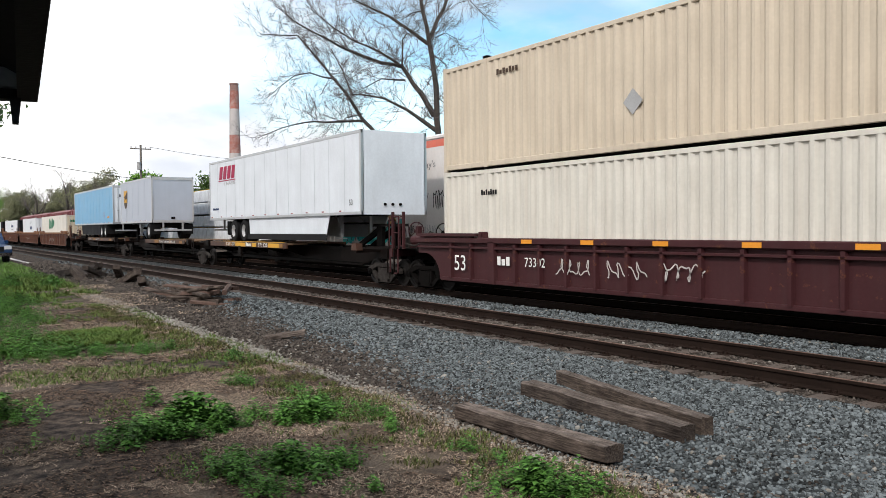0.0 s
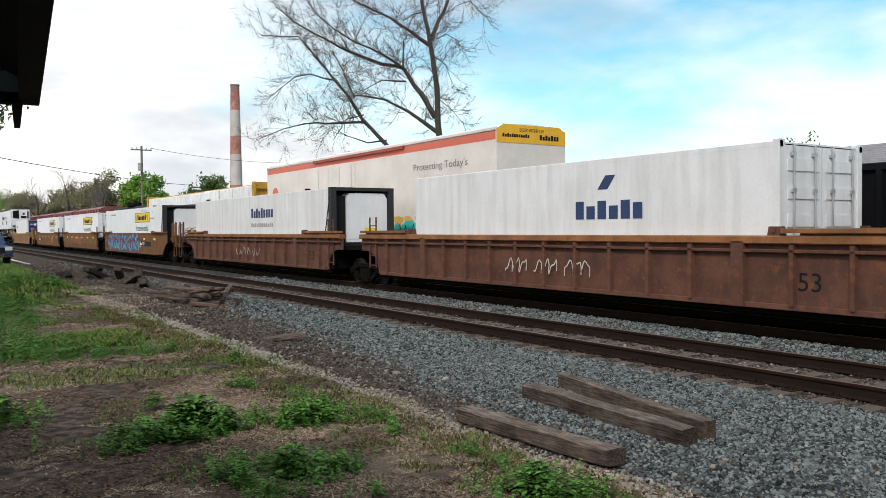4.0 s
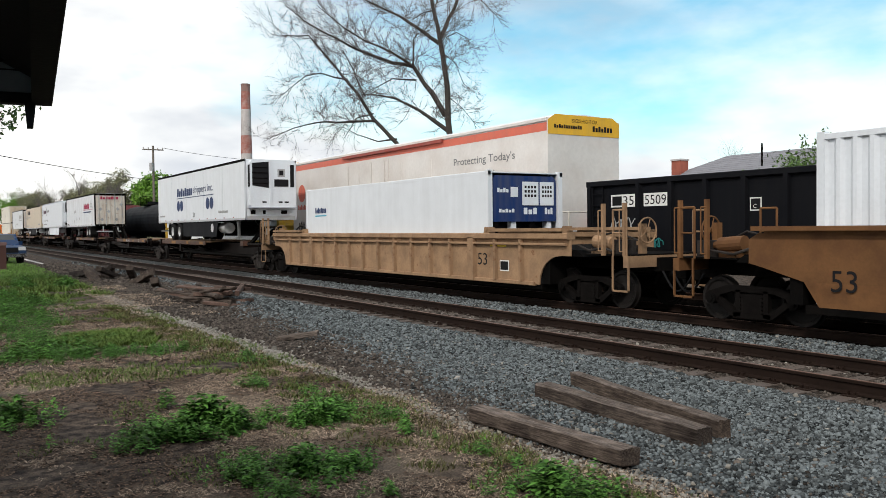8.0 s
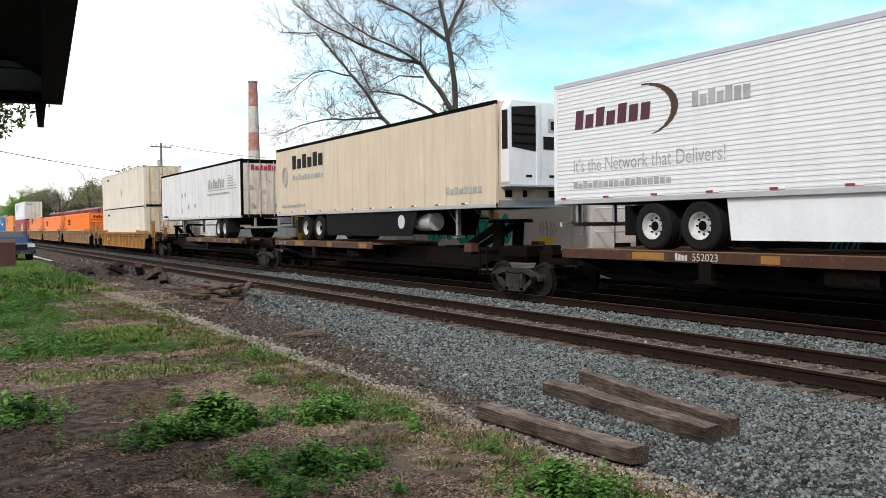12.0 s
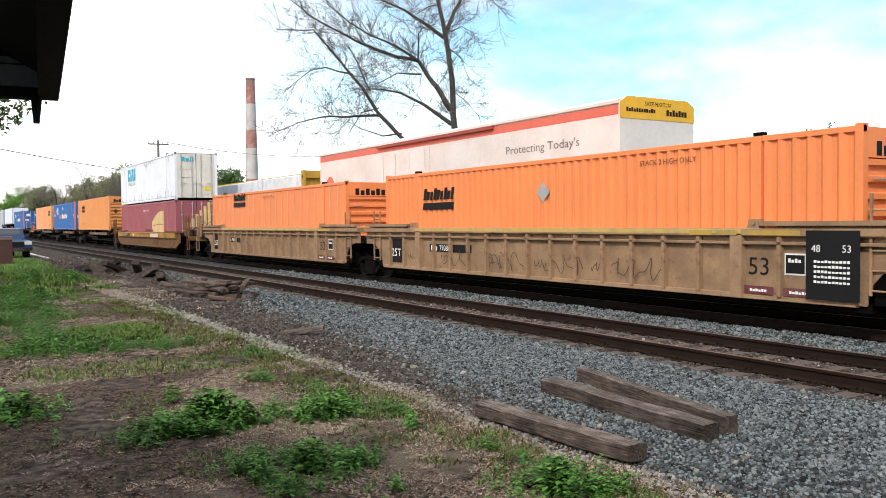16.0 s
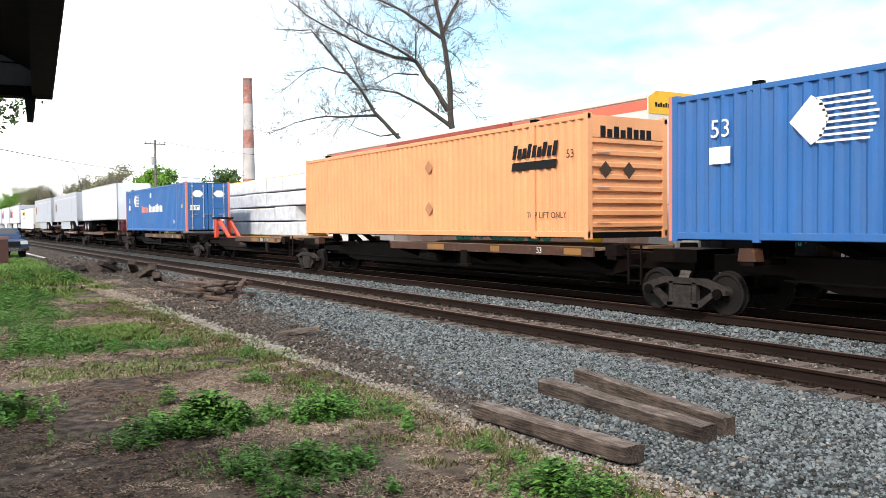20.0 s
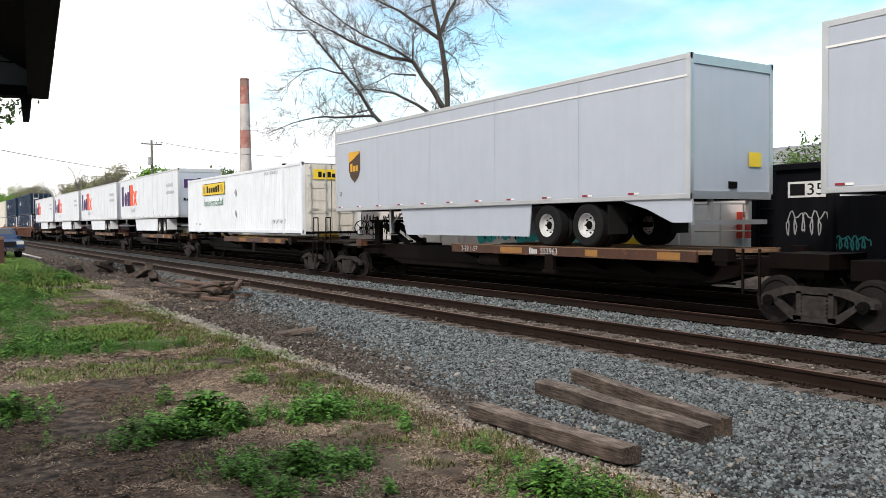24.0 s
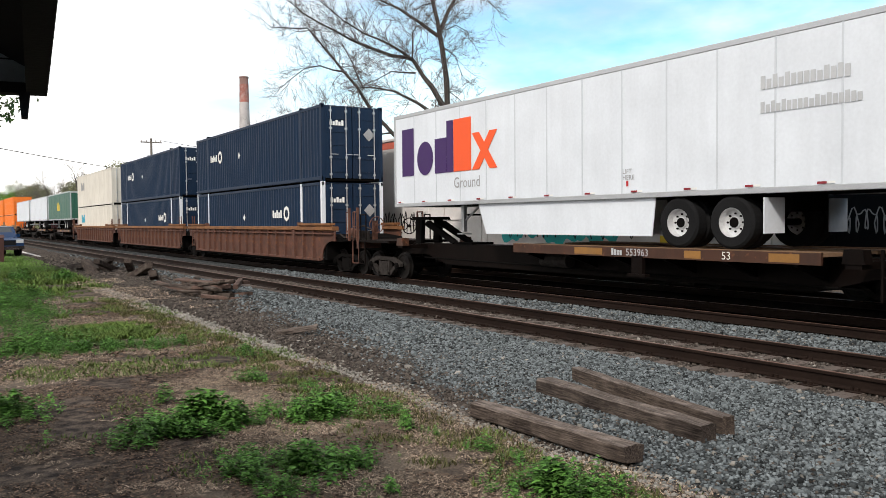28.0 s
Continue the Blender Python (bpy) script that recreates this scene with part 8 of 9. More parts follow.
branch_tree("leafy_tree", "bright green young leafy tree", (-123, 18.8), 9.2, 41, depth=4, trunk_r=0.22, spread=0.5, leafy=LEAF, leaf_n=12, leaf_size=0.24)
branch_tree("leafy_tree", "dark green tree behind the wagons", (-100, 22), 8.3, 42, depth=4, trunk_r=0.2, spread=0.46, leafy=LEAF_MID, leaf_n=8, leaf_size=0.2)
for i, (x, y, h, s, mt) in enumerate(((-150, 19, 11, 51, None), (-168, 22, 13, 52, LEAF_OLIVE), (-178, 19, 15, 53, None), (-195, 24, 12, 54, LEAF_OLIVE), (-225, 22, 13, 55, LEAF_OLIVE), (-205, 16, 14, 56, None), (-265, 20, 13, 57, LEAF_OLIVE), (-300, 22, 15, 58, LEAF_OLIVE), (-340, 18, 15, 59, LEAF), (-400, 12, 16, 60, LEAF), (-450, 0, 16, 61, LEAF_OLIVE))):
    branch_tree("tree", "distant brushy olive-green tree" if mt else "distant bare grey tree", (x, y), h, s, depth=4, trunk_r=0.26 if mt else 0.42, spread=0.6 if mt else 0.45, leafy=mt, leaf_n=9, leaf_size=0.2, first=0.15)
branch_tree("leafy_tree", "leafy branches beside the depot eave", (-36, -11.7), 9.0, 71, depth=4, trunk_r=0.2, spread=0.55, first=0.62, leafy=LEAF_MID, leaf_n=6, leaf_size=0.12)


def make_brush():
    """A low band of far undergrowth behind the yard."""
    rnd = random.Random(14)
    m = M()
    for i in range(26000):
        x = -rnd.uniform(90, 420)
        y = rnd.uniform(15, 24)
        top = 3.5 + 2.5 * noise.noise(Vector((x * 0.05, 0, 0)))
        c = Vector((x, y, rnd.uniform(0, max(top, 1))))
        a = Vector((rnd.gauss(0, 1), rnd.gauss(0, 1), rnd.gauss(0, 1))).normalized()
        b = a.cross(Vector((rnd.gauss(0, 1), rnd.gauss(0, 1), rnd.gauss(0, 1)))).normalized()
        s = rnd.uniform(0.12, 0.34)
        m.add([tuple(c - a * s), tuple(c + b * s * 0.6), tuple(c + a * s), tuple(c - b * s * 0.6)], [(0, 1, 2, 3)])
    me = bpy.data.meshes.new("undergrowth")
    me.from_pydata(m.v, [], m.f)
    tagged(part("undergrowth", me, LEAF_OLIVE, None, "olive green band of distant undergrowth"), category="undergrowth", kind="stuff")


make_brush()


def make_house():
    h = thing("house", "low house with grey shingle roof and brick chimney", "house")
    x0, x1, y0, y1, eave, ridge = -36.5, -8.0, 27.5, 36.5, 3.9, 6.0
    ym = (y0 + y1) / 2
    for name, m in (("front_wall", M().box(x0 + 0.4, x1, y0 + 0.4, y0 + 0.6, GROUND_Z - 0.3, eave)), ("back_wall", M().box(x0 + 0.4, x1, y1 - 0.6, y1 - 0.4, GROUND_Z - 0.3, eave)),
                    ("end_wall", M().box(x0 + 0.4, x0 + 0.6, y0 + 0.6, y1 - 0.6, GROUND_Z - 0.3, eave)), ("end_wall", M().box(x1 - 0.2, x1, y0 + 0.6, y1 - 0.6, GROUND_Z - 0.3, eave))):
        part(name, m, CREAM, h)
    roof = part("roof", M().add([(x0, y0, eave), (x1, y0, eave), (x1, ym, ridge), (x0 + 4.2, ym, ridge), (x0, y1, eave), (x1, y1, eave), (x0, y0, eave - 0.15), (x1, y0, eave - 0.15), (x1, y1, eave - 0.15), (x0, y1, eave - 0.15)],
                                [(0, 1, 2, 3), (3, 2, 5, 4), (0, 3, 4), (1, 5, 2), (0, 6, 7, 1), (1, 7, 8, 5), (5, 8, 9, 4), (4, 9, 6, 0), (6, 9, 8, 7)]), ROOF_GREY, h)
    # shingle courses
    n = 16
    for i in range(n):
        u = i / n
        y, z = y0 + (ym - y0) * u, eave + (ridge - eave) * u
        part("shingle_course", M().add([(x0 + 4.2 * u, y - 0.02, z + 0.006), (x1, y - 0.02, z + 0.006), (x1, y + 0.27, z + 0.125), (x0 + 4.2 * u + 0.25, y + 0.27, z + 0.125), (x0 + 4.2 * u, y - 0.02, z - 0.01), (x1, y - 0.02, z - 0.01)],
                                       [(0, 1, 2, 3), (0, 4, 5, 1)]), ROOF_GREY, roof)
    ch = part("chimney", M().box(-34.6, -33.9, 29.6, 30.3, 4.0, 5.75), BRICK_RED, roof)
    part("chimney_cap", M().box(-34.65, -33.85, 29.55, 30.35, 5.75, 5.85), CONCRETE, ch)
    part("vent_pipe", M().cyl((-28.5, 30, 5.0), (-28.5, 30, 6.3), 0.05, 8), STEEL, roof)
    for x in (-33, -28, -22, -16):
        w = part("window", M().box(x, x + 1.2, y0 + 0.36, y0 + 0.4, 1.0, 2.2), GLASS, h)
        part("window_frame", M().box(x - 0.08, x, y0 + 0.33, y0 + 0.4, 0.92, 2.28).box(x + 1.2, x + 1.28, y0 + 0.33, y0 + 0.4, 0.92, 2.28).box(x, x + 1.2, y0 + 0.33, y0 + 0.4, 2.2, 2.28).box(x, x + 1.2, y0 + 0.33, y0 + 0.4, 0.92, 1.0), MARK_WHITE, w)


make_house()


# ---- the depot's overhanging roof beside the camera ----
def make_eave():
    """The depot stands almost parallel to the tracks; its near eave ends just beside the camera."""
    e = thing("depot_eave", "dark painted overhanging depot eave with a bracket", "roof eave", kind="structure")
    z = 2.56
    m = pose(-4.9, -8.735, 0, 0, 0, -6.05)          # x along the eave, -y away from the tracks

    def piece(name, mesh, material, parent):
        part(name, mesh, material, parent).matrix_basis = m
    piece("roof_plane", M().ext([(0.02, z + 0.1), (-5.2, z + 2.95), (-5.2, z + 3.1), (0.06, z + 0.24)], "x", 0.0, 26), ROOF_DARK, e)
    piece("roof_plane", M().ext([(-5.2, z + 2.95), (-10.6, z + 0.1), (-10.6, z + 0.24), (-5.2, z + 3.1)], "x", 0.0, 26), ROOF_DARK, e)
    piece("gutter_board", M().box(-0.02, 26, -0.05, 0.05, z, z + 0.2), ROOF_DARK, e)
    piece("return_board", M().box(-0.045, 0.06, -10.5, -0.049, z, z + 0.055), ROOF_DARK, e)
    piece("fascia_board", M().box(-0.02, 0.05, -10.5, -0.049, z + 0.055, z + 0.17), FASCIA, e)
    piece("fascia_board", M().box(-0.005, 0.05, -10.5, -0.049, z + 0.178, z + 0.285), FASCIA, e)
    piece("fascia_strip", M().box(0.01, 0.05, -10.5, -0.049, z + 0.17, z + 0.178), ROOF_DARK, e)
    piece("gable_board", M().ext([(-0.06, z + 0.2), (-5.2, z + 2.9), (-10.4, z + 0.3)], "x", 0.1, 0.14), ROOF_DARK, e)
    piece("bracket_end", M().ext([(-0.085, z), (-0.03, z), (-0.045, z - 0.13), (-0.075, z - 0.13)], "x", 0.0, 0.1), ROOF_DARK, e)
    d = thing("depot_building", "dark depot walls under the wide eave", "building", kind="structure")
    for name, mesh in (("front_wall", M().box(1.2, 25, -1.9, -1.7, GROUND_Z - 0.3, z + 0.16)), ("end_wall", M().box(1.2, 1.4, -8.8, -1.9, GROUND_Z - 0.3, z + 0.16)), ("back_wall", M().box(1.2, 25, -9.0, -8.8, GROUND_Z - 0.3, z + 0.16)), ("end_wall", M().box(24.8, 25, -8.8, -1.9, GROUND_Z - 0.3, z + 0.16))):
        piece(name, mesh, FASCIA, d)


make_eave()


# ---- the parked pickup and the brown bin far down the lawn ----
def make_pickup():
    p = thing("pickup_truck", "dark blue pickup truck parked at the crossing", "vehicle")
    body = part("body", M().ext([(-2.7, 0.5), (2.75, 0.5), (2.85, 0.75), (2.8, 1.05), (1.35, 1.18), (0.62, 1.85), (-1.0, 1.88), (-1.25, 1.2), (-2.75, 1.2), (-2.8, 0.7)], "y", -0.97, 0.97), CAR_BLUE, p)
    for s in (-1, 1):
        part("side_window", M().ext([(1.15, 1.2), (0.55, 1.76), (-0.9, 1.78), (-1.05, 1.2)], "y", *sorted((s * 0.972, s * 0.985))), GLASS, body)
        for x in (1.75, -1.75):
            part("wheel_arch", M().cyl((x, s * 0.85, 0.45), (x, s * 0.985, 0.45), 0.52, 18), MARK_BLACK, body)
        part("mirror", M().box(1.0, 1.2, *sorted((s * 0.97, s * 1.2)), 1.18, 1.4), CAR_BLUE, body)
        part("headlight", M().box(2.76, 2.86, *sorted((s * 0.5, s * 0.93)), 0.86, 1.06), LAMP_CLEAR, body)
        for x in (1.75, -1.75):
            w = part("wheel", M().lathe((x, s * 0.86, 0.38), [(0.2, -0.12), (0.36, -0.12), (0.4, -0.08), (0.4, 0.08), (0.36, 0.12), (0.2, 0.12)], 20), RUBBER, p)
            part("rim", M().lathe((x, s * 0.86, 0.38), [(0.22, s * 0.1), (0.05, s * 0.06), (0.0, s * 0.06)], 16), RIM, w)
    part("windscreen", M().add([(1.3, -0.85, 1.22), (1.3, 0.85, 1.22), (0.66, 0.75, 1.82), (0.66, -0.75, 1.82)], [(0, 1, 2, 3)]), GLASS, body)
    part("grille", M().box(2.8, 2.87, -0.5, 0.5, 0.72, 1.02), MARK_BLACK, body)
    part("bumper", M().box(2.78, 2.95, -0.95, 0.95, 0.45, 0.66), CHROME, body)
    p.matrix_basis = pose(-63.6, -4.9, -0.27, 0, 0, 10)
    p.scale = (1.05, 1.05, 1.08)


make_pickup()
b = thing("refuse_bin", "brown metal refuse bin on the lawn", "bin")
part("bin_body", M().ext([(-0.5, 0), (0.5, 0), (0.55, 1.15), (-0.55, 1.15)], "y", -0.45, 0.45), BIN_BROWN, b)
part("bin_lid", M().ext([(-0.58, 1.15), (0.58, 1.15), (0.4, 1.3), (-0.4, 1.3)], "y", -0.48, 0.48), BIN_BROWN, b)
b.location = (-52.0, -5.8, GROUND_Z + 0.02)
b.scale = (1.1, 1.1, 1.2)
part("path_edge", M().cbox(-71, -59, -2.75, -2.5, GROUND_Z - 0.1, GROUND_Z + 0.06, 0.02), CONCRETE, tagged(new("kerb"), "pale concrete kerb by the crossing", "kerb", kind="structure"))


# ---- timber lying about ----
def timber(name, label, length, w, h, material, m, group="loose timbers", seed=1, worn=None):
    rnd = random.Random(seed)
    n = 10
    mm = M()
    ring = []
    for i in range(n + 1):
        x = -length / 2 + length * i / n
        c = 0.015
        j = lambda: rnd.uniform(-0.008, 0.008)
        prof = [(-w / 2 + c, 0), (w / 2 - c, 0), (w / 2, c), (w / 2, h - c), (w / 2 - c, h), (0.03, h + 0.002), (0.01, h - 0.018 if 1 < i < n - 1 else h), (-0.012, h + 0.002), (-w / 2 + c, h), (-w / 2, h - c), (-w / 2, c)]
        ring.append([(x + (j() if 0 < i < n else j() * 2), a + j(), b + j()) for a, b in prof])
    k = len(ring[0])
    mm.v = [q for r in ring for q in r]
    mm.f = [(i * k + a, i * k + (a + 1) % k, (i + 1) * k + (a + 1) % k, (i + 1) * k + a) for i in range(n) for a in range(k)] + [tuple(range(k))[::-1], tuple(range(n * k, n * k + k))]
    ob = part(name, mm, material, None, label)
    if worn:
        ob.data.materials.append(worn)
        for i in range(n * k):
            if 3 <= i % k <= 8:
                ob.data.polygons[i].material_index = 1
    tagged(ob, category="timber", group=group)
    ob.matrix_basis = m
    return ob


def laid(x0, y0, x1, y1, z):
    return pose((x0 + x1) / 2, (y0 + y1) / 2, z, 0, 0, math.degrees(math.atan2(y1 - y0, x1 - x0)))


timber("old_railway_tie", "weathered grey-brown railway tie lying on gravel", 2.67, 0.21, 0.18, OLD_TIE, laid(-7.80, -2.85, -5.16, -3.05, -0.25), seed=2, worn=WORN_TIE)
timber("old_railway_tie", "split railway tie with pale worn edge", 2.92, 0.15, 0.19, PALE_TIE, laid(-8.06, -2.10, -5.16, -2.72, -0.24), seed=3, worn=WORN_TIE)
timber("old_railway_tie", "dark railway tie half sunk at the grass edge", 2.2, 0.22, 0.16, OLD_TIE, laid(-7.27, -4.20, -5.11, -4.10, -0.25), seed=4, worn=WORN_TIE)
timber("broken_plank", "small broken grey plank", 0.8, 0.13, 0.09, WORN_TIE, pose(-14.4, -3.35, -0.2, 6, -9, 52), seed=5)
rnd = random.Random(12)
for i in range(34):
    ln = rnd.uniform(0.5, 2.0)
    timber("rotten_tie_piece", "broken reddish piece of rotten tie in a heap", ln, rnd.uniform(0.12, 0.24), rnd.uniform(0.05, 0.15), RED_WOOD if i % 3 == 1 else OLD_TIE,
           pose(-23.6 + rnd.gauss(0, 1.2 - 0.2 * (i % 4)), -2.25 + rnd.gauss(0, 0.5 - 0.08 * (i % 4)), -0.23 + 0.12 * (i % 4), rnd.uniform(-12, 12), rnd.uniform(-8, 8), rnd.gauss(15, 30)), group="heap of rotten ties", seed=20 + i)
for i in range(16):
    ln = rnd.uniform(0.7, 2.3)
    timber("dark_tie_piece", "dark broken piece of railway tie", ln, rnd.uniform(0.2, 0.32), rnd.uniform(0.18, 0.28), BURNT_TIE,
           pose(-38.2 + rnd.gauss(0, 3.0), -1.75 + rnd.gauss(0, 0.6), -0.22 + 0.26 * rnd.random() * (i % 2), rnd.uniform(-10, 10), rnd.uniform(-26, 26), rnd.uniform(-40, 40)), group="far heap of dark ties", seed=60 + i)


# ---- loose stones, grass and weeds ----
def scatter_mesh(name, base_v, base_f, places, label, category, material):
    """One mesh of many copies of a few base shapes; places: rows of x, y, z, size, turn, shape."""
    P = np.array(places)
    all_v, all_f, k = [], [], 0
    for i in range(len(base_v)):
        rows = P[P[:, 5] == i]
        if not len(rows):
            continue
        v = np.array(base_v[i])
        c, s = np.cos(rows[:, 4]), np.sin(rows[:, 4])
        x = rows[:, 0, None] + rows[:, 3, None] * (c[:, None] * v[:, 0] - s[:, None] * v[:, 1])
        y = rows[:, 1, None] + rows[:, 3, None] * (s[:, None] * v[:, 0] + c[:, None] * v[:, 1])
        z = rows[:, 2, None] + rows[:, 3, None] * v[:, 2]
        all_v.append(np.stack([x, y, z], -1).reshape(-1, 3))
        f = np.array(base_f[i])
        all_f.append((f[None] + (np.arange(len(rows)) * len(v))[:, None, None] + k).reshape(-1, f.shape[1]))
        k += len(rows) * len(v)
    V, F = np.concatenate(all_v), np.concatenate(all_f)
    me = bpy.data.meshes.new(name)
    me.vertices.add(len(V))
    me.vertices.foreach_set("co", V.ravel())
    n = F.shape[1]
    me.loops.add(F.size)
    me.loops.foreach_set("vertex_index", F.ravel())
    me.polygons.add(len(F))
    me.polygons.foreach_set("loop_start", np.arange(len(F)) * n)
    me.update(calc_edges=True)
    return tagged(part(name, me, material, None, label), category=category, kind="stuff")


def rock_shapes(count, seed):
    rnd = random.Random(seed)
    vs, fs = [], []
    for k in range(count):
        a, b, c = rnd.uniform(0.8, 1.3), rnd.uniform(0.6, 1.0), rnd.uniform(0.45, 0.75)
        v = []
        for dz in (-1, 1):
            for dx, dy in ((-1, -1), (1, -1), (1, 1), (-1, 1)):
                t = 0.62 if dz > 0 else 1.0
                v.append((0.5 * a * dx * t * rnd.uniform(0.4, 1.25), 0.5 * b * dy * t * rnd.uniform(0.4, 1.25), 0.5 * c * dz * rnd.uniform(0.4, 1.3)))
        vs.append(v)
        fs.append([(0, 3, 2, 1), (4, 5, 6, 7), (0, 1, 5, 4), (1, 2, 6, 5), (2, 3, 7, 6), (3, 0, 4, 7)])
    return vs, fs


def make_stones():
    rng = np.random.default_rng(3)
    V, F = rock_shapes(10, 2)

    def region(x0, x1, y0, y1, density, lo, hi):
        n = int((x1 - x0) * (y1 - y0) * density)
        x, y = rng.uniform(x0, x1, n), rng.uniform(y0, y1, n)
        size = rng.uniform(lo, hi, n) * np.where(rng.random(n) < 0.04, 1.7, 1)
        z = np.array([shoulder(a, b) for a, b in zip(x, y)])
        keep = z > -0.297
        rows = np.stack([x, y, z + size * 0.12, size, rng.uniform(0, 6.28, n), rng.integers(0, 10, n)], 1)
        return rows[keep]
    grey = np.concatenate([region(-11, -1.5, -4.9, -3.2, 900, 0.016, 0.048), region(-11, -1.5, -3.2, -0.55, 1400, 0.016, 0.05), region(-18, -11, -4.9, -2.6, 300, 0.03, 0.065), region(-18, -11, -2.6, -0.55, 520, 0.03, 0.065), region(-34, -18, -4.9, -0.55, 150, 0.045, 0.08),
                           region(-14, -2, 1.95, 3.7, 420, 0.035, 0.065), region(-34, -14, 1.95, 3.7, 160, 0.05, 0.085), region(-60, -34, -4.5, -0.55, 14, 0.09, 0.14)])
    old = np.array([b < dusty_limit(a) + 0.35 * c for a, b, c in zip(grey[:, 0], grey[:, 1], rng.normal(0, 1, len(grey)))])
    dusty, grey = grey[old], grey[~old]
    dusty = dusty * (1, 1, 1, 0.9, 1, 1)
    scatter_mesh("ballast_stones", V, F, grey, "loose blue-grey crushed ballast stones", "gravel", STONE)
    n = 2600
    x = rng.uniform(-30, -3, n)
    y = np.array([-4.30 + 0.28 * noise.noise(Vector((a * 0.25, 0, 7))) + 0.1 * noise.noise(Vector((a * 1.3, 0, 9))) for a in x]) + rng.normal(0, 0.07, n) * (1 + np.abs(x) / 20)
    size = rng.uniform(0.025, 0.055, n) * np.where(x < -12, 1.6, 1)
    pale = np.stack([x, y, np.array([max(shoulder(a, b), ground_height(a, b)) for a, b in zip(x, y)]) + size * 0.15, size, rng.uniform(0, 6.28, n), rng.integers(0, 10, n)], 1)
    spots = np.concatenate([region(-14, -1, -4.4, -0.7, 8, 0.03, 0.07), region(-18, -1, -0.05, 3.7, 22, 0.03, 0.06)])
    scatter_mesh("pale_gravel", V, F, np.concatenate([pale, spots]), "pale limestone chips along the edge of the ballast", "gravel", STONE_PALE)
    brown = np.concatenate([dusty, region(-14, -1, -0.1, 1.6, 400, 0.025, 0.05), region(-14, -1, -0.6, -0.05, 300, 0.025, 0.045), region(-14, -1, 1.55, 2.1, 200, 0.025, 0.045), region(-30, -14, -0.1, 1.6, 90, 0.05, 0.09), region(-12, -2, -3.4, -2.0, 60, 0.025, 0.045)])
    scatter_mesh("ballast_stones", V, F, brown, "dusty brown ballast stones between the rails", "gravel", STONE_BROWN)


make_stones()


def blade_shapes(count, seed, length, width, bend, flat=0.0):
    rnd = random.Random(seed)
    vs, fs = [], []
    for k in range(count):
        ln, w, bd = length * rnd.uniform(0.6, 1.3), width * rnd.uniform(0.7, 1.3), bend * rnd.uniform(0.3, 1.4)
        h = 1 - flat
        vs.append([(-w, 0, 0), (w, 0, 0), (w * 0.8, bd * ln * 0.45, ln * 0.55 * h), (-w * 0.8, bd * ln * 0.45, ln * 0.55 * h), (0.12 * w, bd * ln * 1.1, ln * 0.95 * h), (-0.12 * w, bd * ln * 1.1, ln * 0.95 * h)])
        fs.append([(0, 1, 2, 3), (3, 2, 4, 5)])
    return vs, fs


def sprig_shapes(count, seed):
    """Low weeds: an upright stem with pointed leaves in whorls, one unit high."""
    rnd = random.Random(seed)
    vs, fs = [], []
    for k in range(count):
        v, f = [], []
        for i in range(18):
            u = (i + 0.5) / 18
            az, tilt = i * 2.4 + rnd.uniform(-0.4, 0.4), rnd.uniform(0.0, 0.75)
            ln, w = rnd.uniform(0.26, 0.5) * (1.15 - 0.55 * u), rnd.uniform(0.06, 0.11)
            ca, sa, c, s = math.cos(az), math.sin(az), math.cos(tilt), math.sin(tilt)
            base = (rnd.gauss(0, 0.05), rnd.gauss(0, 0.05), 0.12 + 0.85 * u)
            n = len(v)
            for along, across, drop in ((0.02, 0, 0), (0.5, w, -0.02), (1.0, 0, -0.12), (0.5, -w, -0.02)):
                v.append((base[0] + ln * along * c * ca - across * sa, base[1] + ln * along * c * sa + across * ca, base[2] + ln * along * s + drop))
            f.append((n, n + 1, n + 2, n + 3))
        vs.append(v)
        fs.append(f)
    return vs, fs


